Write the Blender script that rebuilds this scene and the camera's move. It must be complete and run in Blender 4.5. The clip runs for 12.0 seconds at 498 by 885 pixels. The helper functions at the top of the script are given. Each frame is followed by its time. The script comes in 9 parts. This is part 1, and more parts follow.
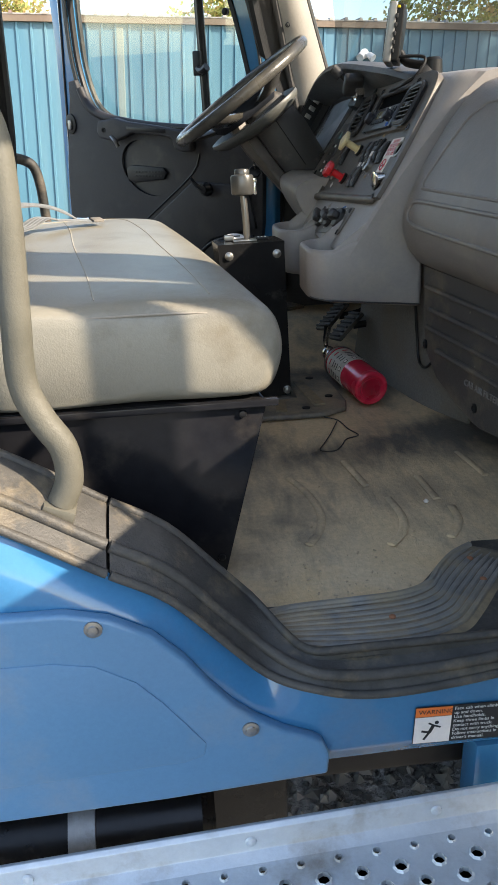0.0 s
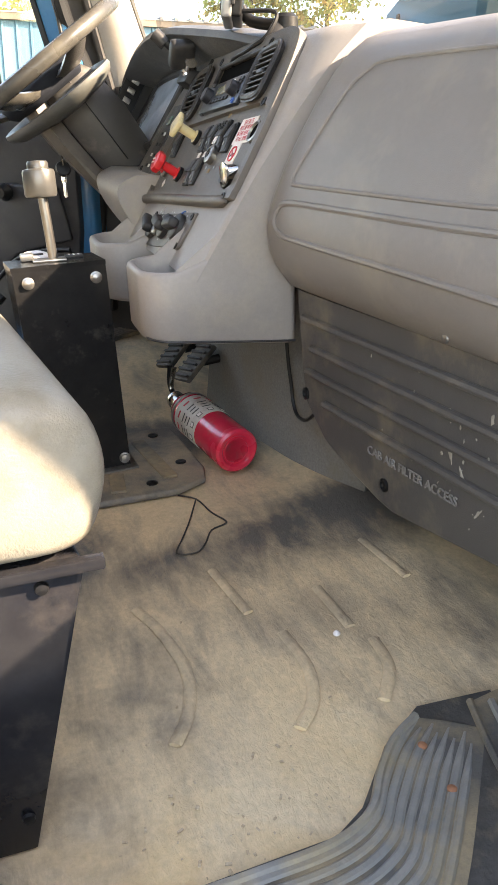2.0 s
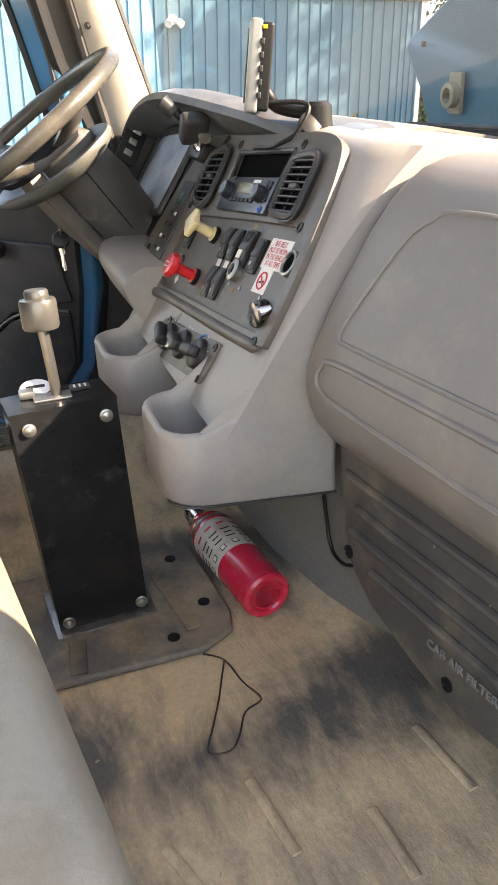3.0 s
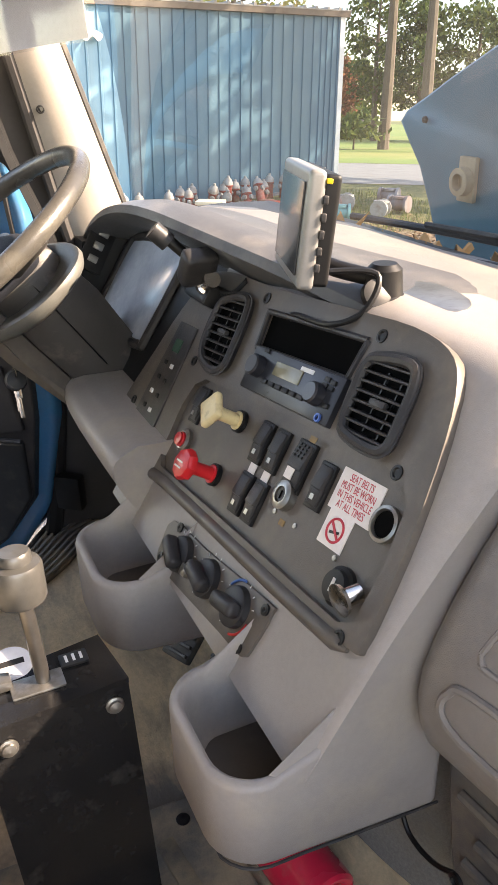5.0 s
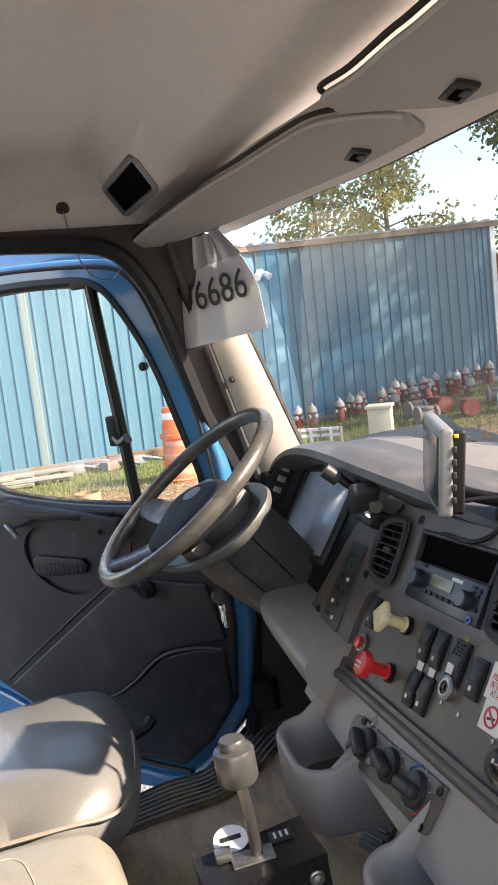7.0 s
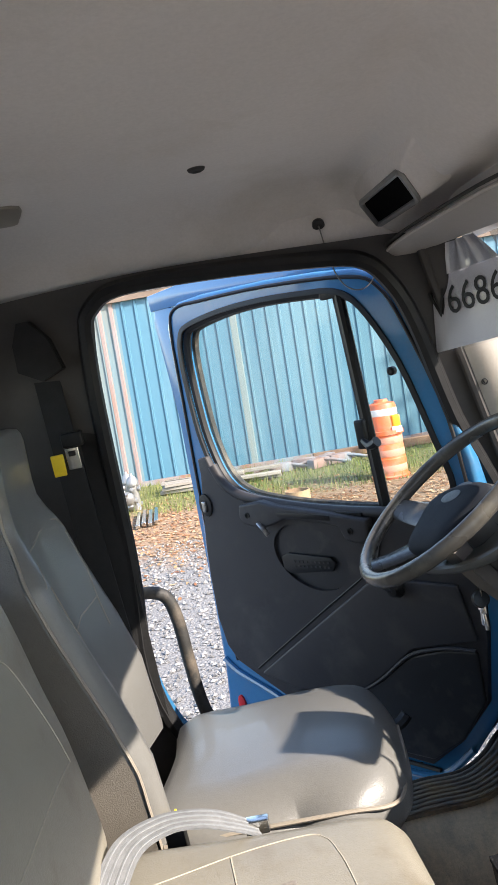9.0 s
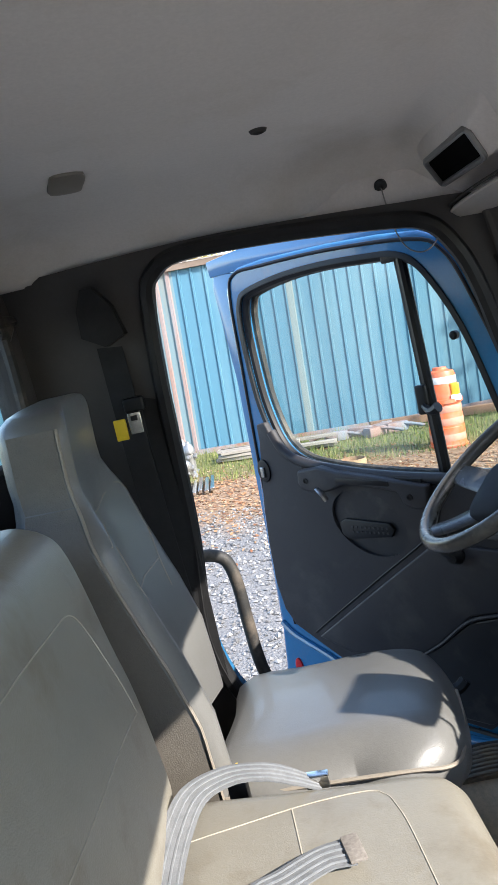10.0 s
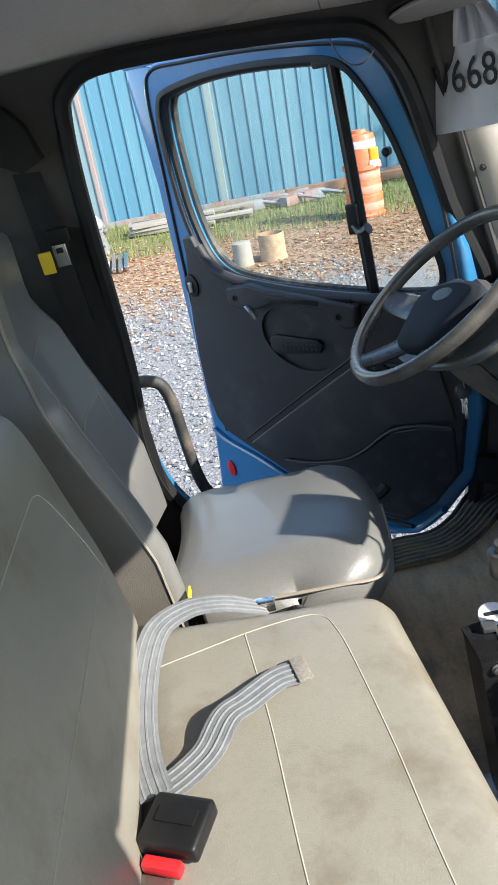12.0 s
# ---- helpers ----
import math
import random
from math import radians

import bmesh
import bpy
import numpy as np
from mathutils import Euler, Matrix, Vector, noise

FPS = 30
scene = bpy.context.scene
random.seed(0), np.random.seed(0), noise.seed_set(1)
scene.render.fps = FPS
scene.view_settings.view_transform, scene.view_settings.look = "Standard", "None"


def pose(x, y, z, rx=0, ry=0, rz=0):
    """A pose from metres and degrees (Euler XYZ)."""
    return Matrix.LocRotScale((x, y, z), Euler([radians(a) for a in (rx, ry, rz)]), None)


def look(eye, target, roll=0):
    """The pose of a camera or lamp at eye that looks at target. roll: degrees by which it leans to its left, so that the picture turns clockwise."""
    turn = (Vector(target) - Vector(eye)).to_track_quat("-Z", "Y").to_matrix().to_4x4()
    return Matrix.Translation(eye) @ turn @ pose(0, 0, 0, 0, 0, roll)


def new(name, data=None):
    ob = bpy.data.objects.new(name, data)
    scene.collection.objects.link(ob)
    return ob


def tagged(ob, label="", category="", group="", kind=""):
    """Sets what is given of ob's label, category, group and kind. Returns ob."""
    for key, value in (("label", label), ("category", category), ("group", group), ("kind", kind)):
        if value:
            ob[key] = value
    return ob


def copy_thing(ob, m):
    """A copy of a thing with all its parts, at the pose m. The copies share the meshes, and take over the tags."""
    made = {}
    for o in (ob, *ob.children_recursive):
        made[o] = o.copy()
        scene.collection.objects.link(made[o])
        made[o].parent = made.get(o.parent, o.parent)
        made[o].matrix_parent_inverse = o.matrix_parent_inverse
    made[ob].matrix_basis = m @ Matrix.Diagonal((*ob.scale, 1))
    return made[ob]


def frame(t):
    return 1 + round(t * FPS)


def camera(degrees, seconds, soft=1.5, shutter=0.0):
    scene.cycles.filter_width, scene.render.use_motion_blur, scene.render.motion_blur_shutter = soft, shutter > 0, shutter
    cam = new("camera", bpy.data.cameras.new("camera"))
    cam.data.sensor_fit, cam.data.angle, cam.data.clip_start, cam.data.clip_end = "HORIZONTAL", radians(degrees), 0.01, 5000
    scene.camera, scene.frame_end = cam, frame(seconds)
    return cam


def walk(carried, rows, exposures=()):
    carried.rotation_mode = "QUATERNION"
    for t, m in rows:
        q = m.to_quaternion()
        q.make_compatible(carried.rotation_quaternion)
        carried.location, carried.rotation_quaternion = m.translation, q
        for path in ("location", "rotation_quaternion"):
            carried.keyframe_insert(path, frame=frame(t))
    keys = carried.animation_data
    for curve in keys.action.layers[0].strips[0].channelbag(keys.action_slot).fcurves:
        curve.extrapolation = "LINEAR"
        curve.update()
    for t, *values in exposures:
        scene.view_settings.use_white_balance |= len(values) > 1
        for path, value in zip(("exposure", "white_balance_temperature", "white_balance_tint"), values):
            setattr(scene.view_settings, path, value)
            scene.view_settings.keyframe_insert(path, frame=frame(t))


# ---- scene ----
cam = camera(35.5, 12.0)
# the cab stands a little nose-up on the yard: its own up, laid onto the world's
CAB = Vector((0.055, 0.040, 0.998)).normalized().rotation_difference(Vector((0, 0, 1))).to_matrix().to_4x4()
PATH = [
    (0, (-0.2124, -1.8085, 0.6661), (-0.0469, -0.1281, -0.0653), -2.2),
    (0.5, (-0.1479, -1.6601, 0.6449), (0.1272, 0.0009, -0.0975), -2.1),
    (1, (-0.1273, -1.5694, 0.6265), (0.2646, 0.0542, -0.1444), -1.4),
    (1.5, (-0.1319, -1.463, 0.6219), (0.3681, 0.1434, -0.1242), -0.8),
    (2, (-0.1217, -1.3313, 0.61), (0.3996, 0.2743, -0.1233), -1.5),
    (2.5, (-0.1001, -1.2192, 0.6458), (0.4275, 0.3637, -0.1297), -2.1),
    (3, (-0.084, -1.0698, 0.8114), (0.4317, 0.4984, -0.0018), -2.3),
    (3.5, (-0.0513, -0.9214, 0.9292), (0.4663, 0.6156, 0.0589), -1.4),
    (3.7, (-0.0399, -0.8618, 0.9448), (0.4812, 0.6625, 0.0552), -1.0),
    (5.3, (-0.0765, -0.6302, 0.9669), (0.6287, 0.9009, 0.23), -2.1),
    (5.5, (-0.0719, -0.6674, 0.9936), (0.625, 0.9006, 0.3284), -3.2),
    (6, (-0.0723, -0.7598, 1.0543), (0.5432, 0.9029, 0.5612), -5.8),
    (6.5, (-0.1129, -0.8255, 1.0644), (0.381, 0.9053, 0.6836), -7.4),
    (6.7, (-0.1218, -0.8389, 1.0626), (0.3206, 0.9122, 0.7102), -8.0),
    (8.3, (-0.1998, -0.884, 1.1003), (-0.0879, 0.9319, 0.8216), -13.9),
    (8.5, (-0.2285, -0.8986, 1.1114), (-0.1743, 0.9238, 0.862), -13.4),
    (9, (-0.2491, -0.8884, 1.1104), (-0.3308, 0.9318, 0.8574), -12.3),
    (9.5, (-0.2814, -0.8808, 1.0718), (-0.4482, 0.9282, 0.782), -12.4),
    (10, (-0.2601, -0.8977, 1.1049), (-0.4841, 0.9047, 0.8087), -12.8),
    (10.5, (-0.2854, -0.9138, 1.1104), (-0.4297, 0.9063, 0.886), -13.9),
    (11, (-0.3266, -0.8617, 1.1905), (-0.4032, 0.9343, 0.7967), -12.0),
    (11.5, (-0.2832, -0.8273, 1.2144), (-0.3576, 0.8487, 0.4582), -11.3),
    (12, (-0.2702, -0.8912, 1.2595), (-0.4116, 0.7387, 0.4186), -14.2),
]
walk(cam, [(t, CAB @ look(eye, target, roll)) for t, eye, target, roll in PATH], ((0.0, 2.1, 7300, 11), (0.5, 2.7, 8000, 13), (1.0, 3.2, 8200, 15), (1.5, 3.45, 8500, 17), (2.4, 3.55, 8700, 17), (3.5, 3.25, 8600, 20), (5.5, 3.1, 8300, 21), (6.0, 2.6, 7500, 18), (6.5, 2.55, 7600, 18), (8.5, 2.35, 7000, 15), (9.5, 2.25, 6500, 13), (10.0, 2.2, 6300, 12), (10.5, 2.3, 6600, 14), (11.0, 2.25, 6600, 14), (11.5, 2.1, 6200, 9), (12.0, 2.15, 6300, 9)))

# ---- light: low autumn sun from ahead of the truck, open sky ----
SUN_WAY = (CAB.to_3x3() @ Vector((0.745, -0.396, 0.537))).normalized()
sun = new("sun", bpy.data.lights.new("sun", "SUN"))
sun.data.energy, sun.data.angle, sun.data.color = 2.7, radians(0.6), (1.0, 0.93, 0.82)
sun.matrix_basis = Matrix.Translation((6, -4, 12)) @ SUN_WAY.to_track_quat("Z", "Y").to_matrix().to_4x4()
world = bpy.data.worlds.new("sky")
scene.world = world
world.use_nodes = True
wn = world.node_tree
wn.nodes.clear()
sky = wn.nodes.new("ShaderNodeTexSky")
sky.sky_type, sky.sun_disc = "NISHITA", False
sky.sun_elevation = math.asin(SUN_WAY.z)
sky.sun_rotation = math.atan2(SUN_WAY.x, SUN_WAY.y)
back = wn.nodes.new("ShaderNodeBackground")
back.inputs["Strength"].default_value = 0.15
wout = wn.nodes.new("ShaderNodeOutputWorld")
wn.links.new(sky.outputs[0], back.inputs[0])
wn.links.new(back.outputs[0], wout.inputs[0])

# ---- building tools ----
ORIGIN = {}


def thing(name, loc, label, category, group="", kind="", cab=True):
    """An empty at a thing's base; its parts are given in the cab's (or the yard's) coordinates."""
    ob = new(name)
    ob.empty_display_size = 0.05
    ob.matrix_basis = (CAB if cab else Matrix()) @ Matrix.Translation(loc)
    ORIGIN[ob] = Vector(loc)
    return tagged(ob, label, category, group, kind)


def to_mesh(name, bm, material, angle=38):
    bmesh.ops.recalc_face_normals(bm, faces=bm.faces[:])
    me = bpy.data.meshes.new(name)
    bm.to_mesh(me)
    bm.free()
    for p in me.polygons:
        p.use_smooth = True
    me.set_sharp_from_angle(angle=radians(angle))
    for m in material if isinstance(material, (list, tuple)) else [material]:
        me.materials.append(m)
    return me


def part(name, bm, material, parent, label="", angle=38):
    ob = new(name, to_mesh(name, bm, material, angle))
    ob.parent = parent
    if parent in ORIGIN:
        ob.matrix_basis = Matrix.Translation(-ORIGIN[parent])
    return tagged(ob, label)


def solid(name, bm, material, label, category, kind="structure", cab=True, angle=38):
    """A piece of the setting, or a thing of one mesh."""
    ob = new(name, to_mesh(name, bm, material, angle))
    ob.matrix_basis = CAB.copy() if cab else Matrix()
    return tagged(ob, label, category, "", kind)


def bevelled(bm, width, seg=2, angle=25):
    es = [e for e in bm.edges if len(e.link_faces) == 2 and e.calc_face_angle(0) > radians(angle)]
    if es:
        bmesh.ops.bevel(bm, geom=es, offset=width, segments=seg, affect="EDGES", profile=0.6, clamp_overlap=True)
    return bm


def join(bm, other, m=None):
    if m is not None:
        other.transform(m)
    me = bpy.data.meshes.new("tmp")
    other.to_mesh(me)
    other.free()
    bm.from_mesh(me)
    bpy.data.meshes.remove(me)
    return bm


def rbox(c, size, bevel=0.004, seg=2, rot=None):
    bm = bmesh.new()
    bmesh.ops.create_cube(bm, size=1)
    bm.transform(Matrix.Diagonal((*size, 1)))
    if bevel:
        bevelled(bm, bevel, seg)
    if rot:
        bm.transform(rot.to_4x4())
    bm.transform(Matrix.Translation(c))
    return bm


def prism(pts, a, b, axis="y", bevel=0.0, seg=2):
    """A flat outline pulled along an axis. pts: for y (x, z), for x (y, z), for z (x, y)."""
    put = {"y": lambda p, k: (p[0], k, p[1]), "x": lambda p, k: (k, p[0], p[1]), "z": lambda p, k: (p[0], p[1], k)}[axis]
    bm = bmesh.new()
    lo = [bm.verts.new(put(p, a)) for p in pts]
    hi = [bm.verts.new(put(p, b)) for p in pts]
    bm.faces.new(lo)
    bm.faces.new(hi[::-1])
    for i in range(len(pts)):
        j = (i + 1) % len(pts)
        bm.faces.new((lo[i], lo[j], hi[j], hi[i]))
    bmesh.ops.recalc_face_normals(bm, faces=bm.faces[:])
    if bevel:
        bevelled(bm, bevel, seg)
    return bm


def smooth_path(pts, n=6, closed=False):
    """Catmull-Rom through the points."""
    ps = [Vector(p) for p in pts]
    out = []
    k = len(ps)
    for i in range(k if closed else k - 1):
        p0, p1, p2, p3 = (ps[(i + d) % k] if closed else ps[min(max(i + d, 0), k - 1)] for d in (-1, 0, 1, 2))
        for s in range(n):
            t = s / n
            out.append(0.5 * ((2 * p1) + (p2 - p0) * t + (2 * p0 - 5 * p1 + 4 * p2 - p3) * t * t + (3 * p1 - p0 - 3 * p2 + p3) * t ** 3))
    if not closed:
        out.append(ps[-1])
    return out


def loft(rings, closed=True, caps=True, loop=False):
    bm = bmesh.new()
    vs = [[bm.verts.new(p) for p in r] for r in rings]
    n = len(vs[0])
    pairs = list(zip(vs, vs[1:])) + ([(vs[-1], vs[0])] if loop else [])
    for a, b in pairs:
        for i in range(n if closed else n - 1):
            j = (i + 1) % n
            bm.faces.new((a[i], a[j], b[j], b[i]))
    if caps and closed and not loop:
        bm.faces.new(vs[0][::-1])
        bm.faces.new(vs[-1])
    return bm


def tube(pts, r, seg=10, closed=False, n=6, flat=1.0):
    path = smooth_path(pts, n, closed) if n > 1 else [Vector(p) for p in pts]
    rings, up = [], None
    k = len(path)
    for i, p in enumerate(path):
        d = (path[(i + 1) % k] - path[i - 1]) if closed else (path[min(i + 1, k - 1)] - path[max(i - 1, 0)])
        d.normalize()
        if up is None:
            up = Vector((0, 0, 1)) if abs(d.z) < 0.9 else Vector((1, 0, 0))
        side = d.cross(up).normalized()
        up = side.cross(d).normalized()
        rr = r(i / max(k - 1, 1)) if callable(r) else r
        rings.append([p + (side * math.cos(a) + up * math.sin(a) * flat) * rr for a in (2 * math.pi * j / seg for j in range(seg))])
    return loft(rings, True, not closed, closed)


def lathe(prof, m=None, seg=24):
    """prof: (radius, height) pairs, turned round z."""
    rings = [[(max(r, 1e-4) * math.cos(a), max(r, 1e-4) * math.sin(a), h) for a in (2 * math.pi * j / seg for j in range(seg))] for r, h in prof]
    bm = loft(rings)
    if m is not None:
        bm.transform(m)
    return bm


def sheet(fn, nu, nv, thick=0.0):
    bm = bmesh.new()
    vs = [[bm.verts.new(fn(u / nu, v / nv)) for v in range(nv + 1)] for u in range(nu + 1)]
    for u in range(nu):
        for v in range(nv):
            bm.faces.new((vs[u][v], vs[u + 1][v], vs[u + 1][v + 1], vs[u][v + 1]))
    if thick:
        bmesh.ops.recalc_face_normals(bm, faces=bm.faces[:])
        bmesh.ops.solidify(bm, geom=bm.faces[:], thickness=thick)
    return bm


def lettering(text, size, m, depth=0.0006, align="CENTER"):
    cu = bpy.data.curves.new("letters", "FONT")
    cu.body, cu.size, cu.extrude, cu.align_x, cu.align_y = text, size, depth, align, "CENTER"
    cu.resolution_u = 3
    ob = bpy.data.objects.new("letters", cu)
    scene.collection.objects.link(ob)
    dg = bpy.context.evaluated_depsgraph_get()
    bm = bmesh.new()
    bm.from_mesh(ob.evaluated_get(dg).to_mesh())
    bpy.data.objects.remove(ob)
    bpy.data.curves.remove(cu)
    bm.transform(m)
    return bm


def cut(ob, bms):
    """Cuts the given solids out of a part's mesh, one after another."""
    for b in bms:
        bmesh.ops.recalc_face_normals(b, faces=b.faces[:])
        me = bpy.data.meshes.new("cutter")
        b.to_mesh(me)
        b.free()
        cutter = bpy.data.objects.new("cutter", me)
        scene.collection.objects.link(cutter)
        bpy.context.view_layer.update()
        cutter.matrix_world = ob.matrix_world
        mod = ob.modifiers.new("cut", "BOOLEAN")
        mod.object, mod.operation, mod.solver = cutter, "DIFFERENCE", "EXACT"
        bpy.context.view_layer.update()
        dg = bpy.context.evaluated_depsgraph_get()
        got = bpy.data.meshes.new_from_object(ob.evaluated_get(dg))
        ob.modifiers.remove(mod)
        ob.data = got
        bpy.data.objects.remove(cutter)
    ob.data.set_sharp_from_angle(angle=radians(35))
    return ob


def frame_m(o, u, v):
    """A matrix with its x along u, its y along v and its z out of them."""
    u, v = Vector(u).normalized(), Vector(v).normalized()
    w = u.cross(v).normalized()
    m = Matrix((u, v, w)).transposed().to_4x4()
    m.translation = o
    return m

# ---- materials ----
def surface(name, a, b, rough=0.5, scale=30.0, bump=0.1, bump_scale=300.0, metal=0.0, spread=0.5, dirt=None, dirt_amount=0.0, dirt_scale=5.0, coat=0.0, rough_var=0.12, rand=0.0, stretch=None, grain=0.07, grain_scale=140.0, spec=0.42):
    """Two tones mixed by noise at one scale, dirt of its own shape at a wider one, and a fine relief."""
    m = bpy.data.materials.new(name)
    m.use_nodes = True
    n, l = m.node_tree.nodes, m.node_tree.links
    bsdf = n["Principled BSDF"]
    co = n.new("ShaderNodeTexCoord")
    src = co.outputs["Object"]
    if stretch:
        mp = n.new("ShaderNodeMapping")
        mp.inputs["Scale"].default_value = stretch
        l.new(src, mp.inputs[0])
        src = mp.outputs[0]

    def noise_tex(s, detail=4.0, rough_=0.6):
        t = n.new("ShaderNodeTexNoise")
        t.inputs["Scale"].default_value, t.inputs["Detail"].default_value, t.inputs["Roughness"].default_value = s, detail, rough_
        l.new(src, t.inputs["Vector"])
        return t.outputs["Fac"]

    def ramp(fac, lo, hi):
        r = n.new("ShaderNodeMapRange")
        r.inputs["From Min"].default_value, r.inputs["From Max"].default_value = lo, hi
        l.new(fac, r.inputs["Value"])
        return r.outputs[0]

    def mix(fac, x, y):
        k = n.new("ShaderNodeMix")
        k.data_type = "RGBA"
        if isinstance(fac, float):
            k.inputs[0].default_value = fac
        else:
            l.new(fac, k.inputs[0])
        for sock, val in ((k.inputs[6], x), (k.inputs[7], y)):
            if isinstance(val, tuple):
                sock.default_value = (*val, 1)
            else:
                l.new(val, sock)
        return k.outputs[2]

    colour = mix(ramp(noise_tex(scale), 0.5 - spread / 2, 0.5 + spread / 2), a, b)
    if dirt:
        amount = ramp(noise_tex(dirt_scale, 7.0, 0.65), 0.58 - 0.35 * dirt_amount, 0.86 - 0.30 * dirt_amount)
        colour = mix(amount, colour, dirt)
    if grain:
        gv, gr_ = n.new("ShaderNodeHueSaturation"), n.new("ShaderNodeMapRange")
        gr_.inputs["From Min"].default_value, gr_.inputs["From Max"].default_value = 0.25, 0.75
        gr_.inputs["To Min"].default_value, gr_.inputs["To Max"].default_value = 1 - grain, 1 + grain
        l.new(noise_tex(grain_scale, 6.0, 0.75), gr_.inputs["Value"])
        l.new(gr_.outputs[0], gv.inputs["Value"])
        l.new(colour, gv.inputs["Color"])
        colour = gv.outputs[0]
    if rand:
        info = n.new("ShaderNodeObjectInfo")
        hv = n.new("ShaderNodeHueSaturation")
        mr = n.new("ShaderNodeMapRange")
        mr.inputs["To Min"].default_value, mr.inputs["To Max"].default_value = 1 - rand, 1 + rand
        l.new(info.outputs["Random"], mr.inputs["Value"])
        l.new(mr.outputs[0], hv.inputs["Value"])
        l.new(colour, hv.inputs["Color"])
        colour = hv.outputs[0]
    l.new(colour, bsdf.inputs["Base Color"])
    rr = n.new("ShaderNodeMapRange")
    rr.inputs["To Min"].default_value, rr.inputs["To Max"].default_value = max(rough - rough_var, 0.03), min(rough + rough_var, 1)
    l.new(noise_tex(scale * 0.37, 5.0), rr.inputs["Value"])
    l.new(rr.outputs[0], bsdf.inputs["Roughness"])
    bsdf.inputs["Metallic"].default_value = metal
    bsdf.inputs["Specular IOR Level"].default_value = spec
    bsdf.inputs["Coat Weight"].default_value = coat
    bsdf.inputs["Coat Roughness"].default_value = 0.08
    if bump:
        bp = n.new("ShaderNodeBump")
        bp.inputs["Strength"].default_value, bp.inputs["Distance"].default_value = bump, 0.002
        l.new(noise_tex(bump_scale, 3.0), bp.inputs["Height"])
        l.new(bp.outputs[0], bsdf.inputs["Normal"])
    return m


TAUPE = surface("dash_plastic", (0.267, 0.243, 0.228), (0.300, 0.274, 0.259), 0.40, 6, 0.25, 900, dirt=(0.375, 0.323, 0.261), dirt_amount=0.25, dirt_scale=7)
POD = surface("glovebox_plastic", (0.172, 0.153, 0.141), (0.197, 0.176, 0.162), 0.38, 5, 0.3, 1000, dirt=(0.279, 0.242, 0.195), dirt_amount=0.18, dirt_scale=6)
DASHTOP = surface("dash_top_plastic", (0.176, 0.162, 0.152), (0.209, 0.193, 0.178), 0.42, 6, 0.25, 900, dirt=(0.262, 0.238, 0.205), dirt_amount=0.2, dirt_scale=7)
PANEL = surface("dark_panel_plastic", (0.088, 0.076, 0.066), (0.112, 0.097, 0.084), 0.42, 20, 0.2, 900, dirt=(0.17, 0.14, 0.11), dirt_amount=0.25, dirt_scale=12)
CHAR = surface("charcoal_plastic", (0.026, 0.026, 0.028), (0.038, 0.037, 0.038), 0.42, 20, 0.2, 800, dirt=(0.085, 0.072, 0.06), dirt_amount=0.15, dirt_scale=10, spec=0.32)
LOWER = surface("lower_panel_plastic", (0.064, 0.059, 0.057), (0.081, 0.075, 0.071), 0.45, 12, 0.3, 700, dirt=(0.270, 0.210, 0.143), dirt_amount=0.22, dirt_scale=6)
BLACK = surface("black_plastic", (0.007, 0.007, 0.008), (0.013, 0.013, 0.013), 0.42, 30, 0.1, 600, spec=0.28)
# near-black colour that stands in for shade inside slots, vents and holes
VOID = surface("recess_shade_black", (0.003, 0.003, 0.003), (0.005, 0.005, 0.005), 0.9, 30, 0.0, spec=0.03)
GLOSSBLACK = surface("black_painted_steel", (0.010, 0.010, 0.012), (0.016, 0.016, 0.018), 0.20, 40, 0.04, 60, dirt=(0.06, 0.052, 0.045), dirt_amount=0.06, dirt_scale=9, spec=0.28)
SCUFFED = surface("scuffed_black_steel", (0.007, 0.007, 0.008), (0.014, 0.014, 0.014), 0.20, 30, 0.08, 150, dirt=(0.06, 0.057, 0.052), dirt_amount=-0.04, dirt_scale=22, spec=0.30)
RUBBER = surface("black_rubber", (0.022, 0.022, 0.022), (0.04, 0.039, 0.037), 0.6, 30, 0.3, 400, dirt=(0.16, 0.13, 0.10), dirt_amount=0.25, dirt_scale=14)
VINYL = surface("seat_vinyl", (0.220, 0.204, 0.168), (0.258, 0.239, 0.196), 0.36, 5, 0.3, 420, dirt=(0.150, 0.120, 0.080), dirt_amount=0.20, dirt_scale=8)
SEAL = surface("clean_seal_rubber", (0.012, 0.012, 0.013), (0.02, 0.02, 0.021), 0.45, 30, 0.15, 400, spec=0.3)
# greyer than the bench, and darkened to stand for shade on the backrest
VINYL_D = surface("grey_shaded_seat_vinyl", (0.135, 0.134, 0.128), (0.155, 0.153, 0.144), 0.33, 5, 0.3, 420, coat=0.15)
VINYL_SIDE = surface("seat_side_vinyl", (0.115, 0.105, 0.09), (0.15, 0.136, 0.116), 0.42, 8, 0.6, 420)
STITCH = surface("seat_thread", (0.336, 0.304, 0.248), (0.400, 0.360, 0.296), 0.7, 200, 0.2, 900)
WELT = surface("seat_crease", (0.24, 0.21, 0.17), (0.28, 0.245, 0.20), 0.5, 200, 0.2, 900)
LINER = surface("headliner_cloth", (0.75, 0.70, 0.665), (0.80, 0.75, 0.715), 0.95, 3, 0.25, 900, dirt=(0.62, 0.56, 0.49), dirt_amount=0.2, dirt_scale=2)
TRIM = surface("pillar_cloth", (0.054, 0.051, 0.050), (0.077, 0.072, 0.069), 0.9, 6, 0.3, 900)
PILLAR = surface("pillar_plastic", (0.27, 0.25, 0.22), (0.305, 0.28, 0.25), 0.5, 6, 0.2, 900)
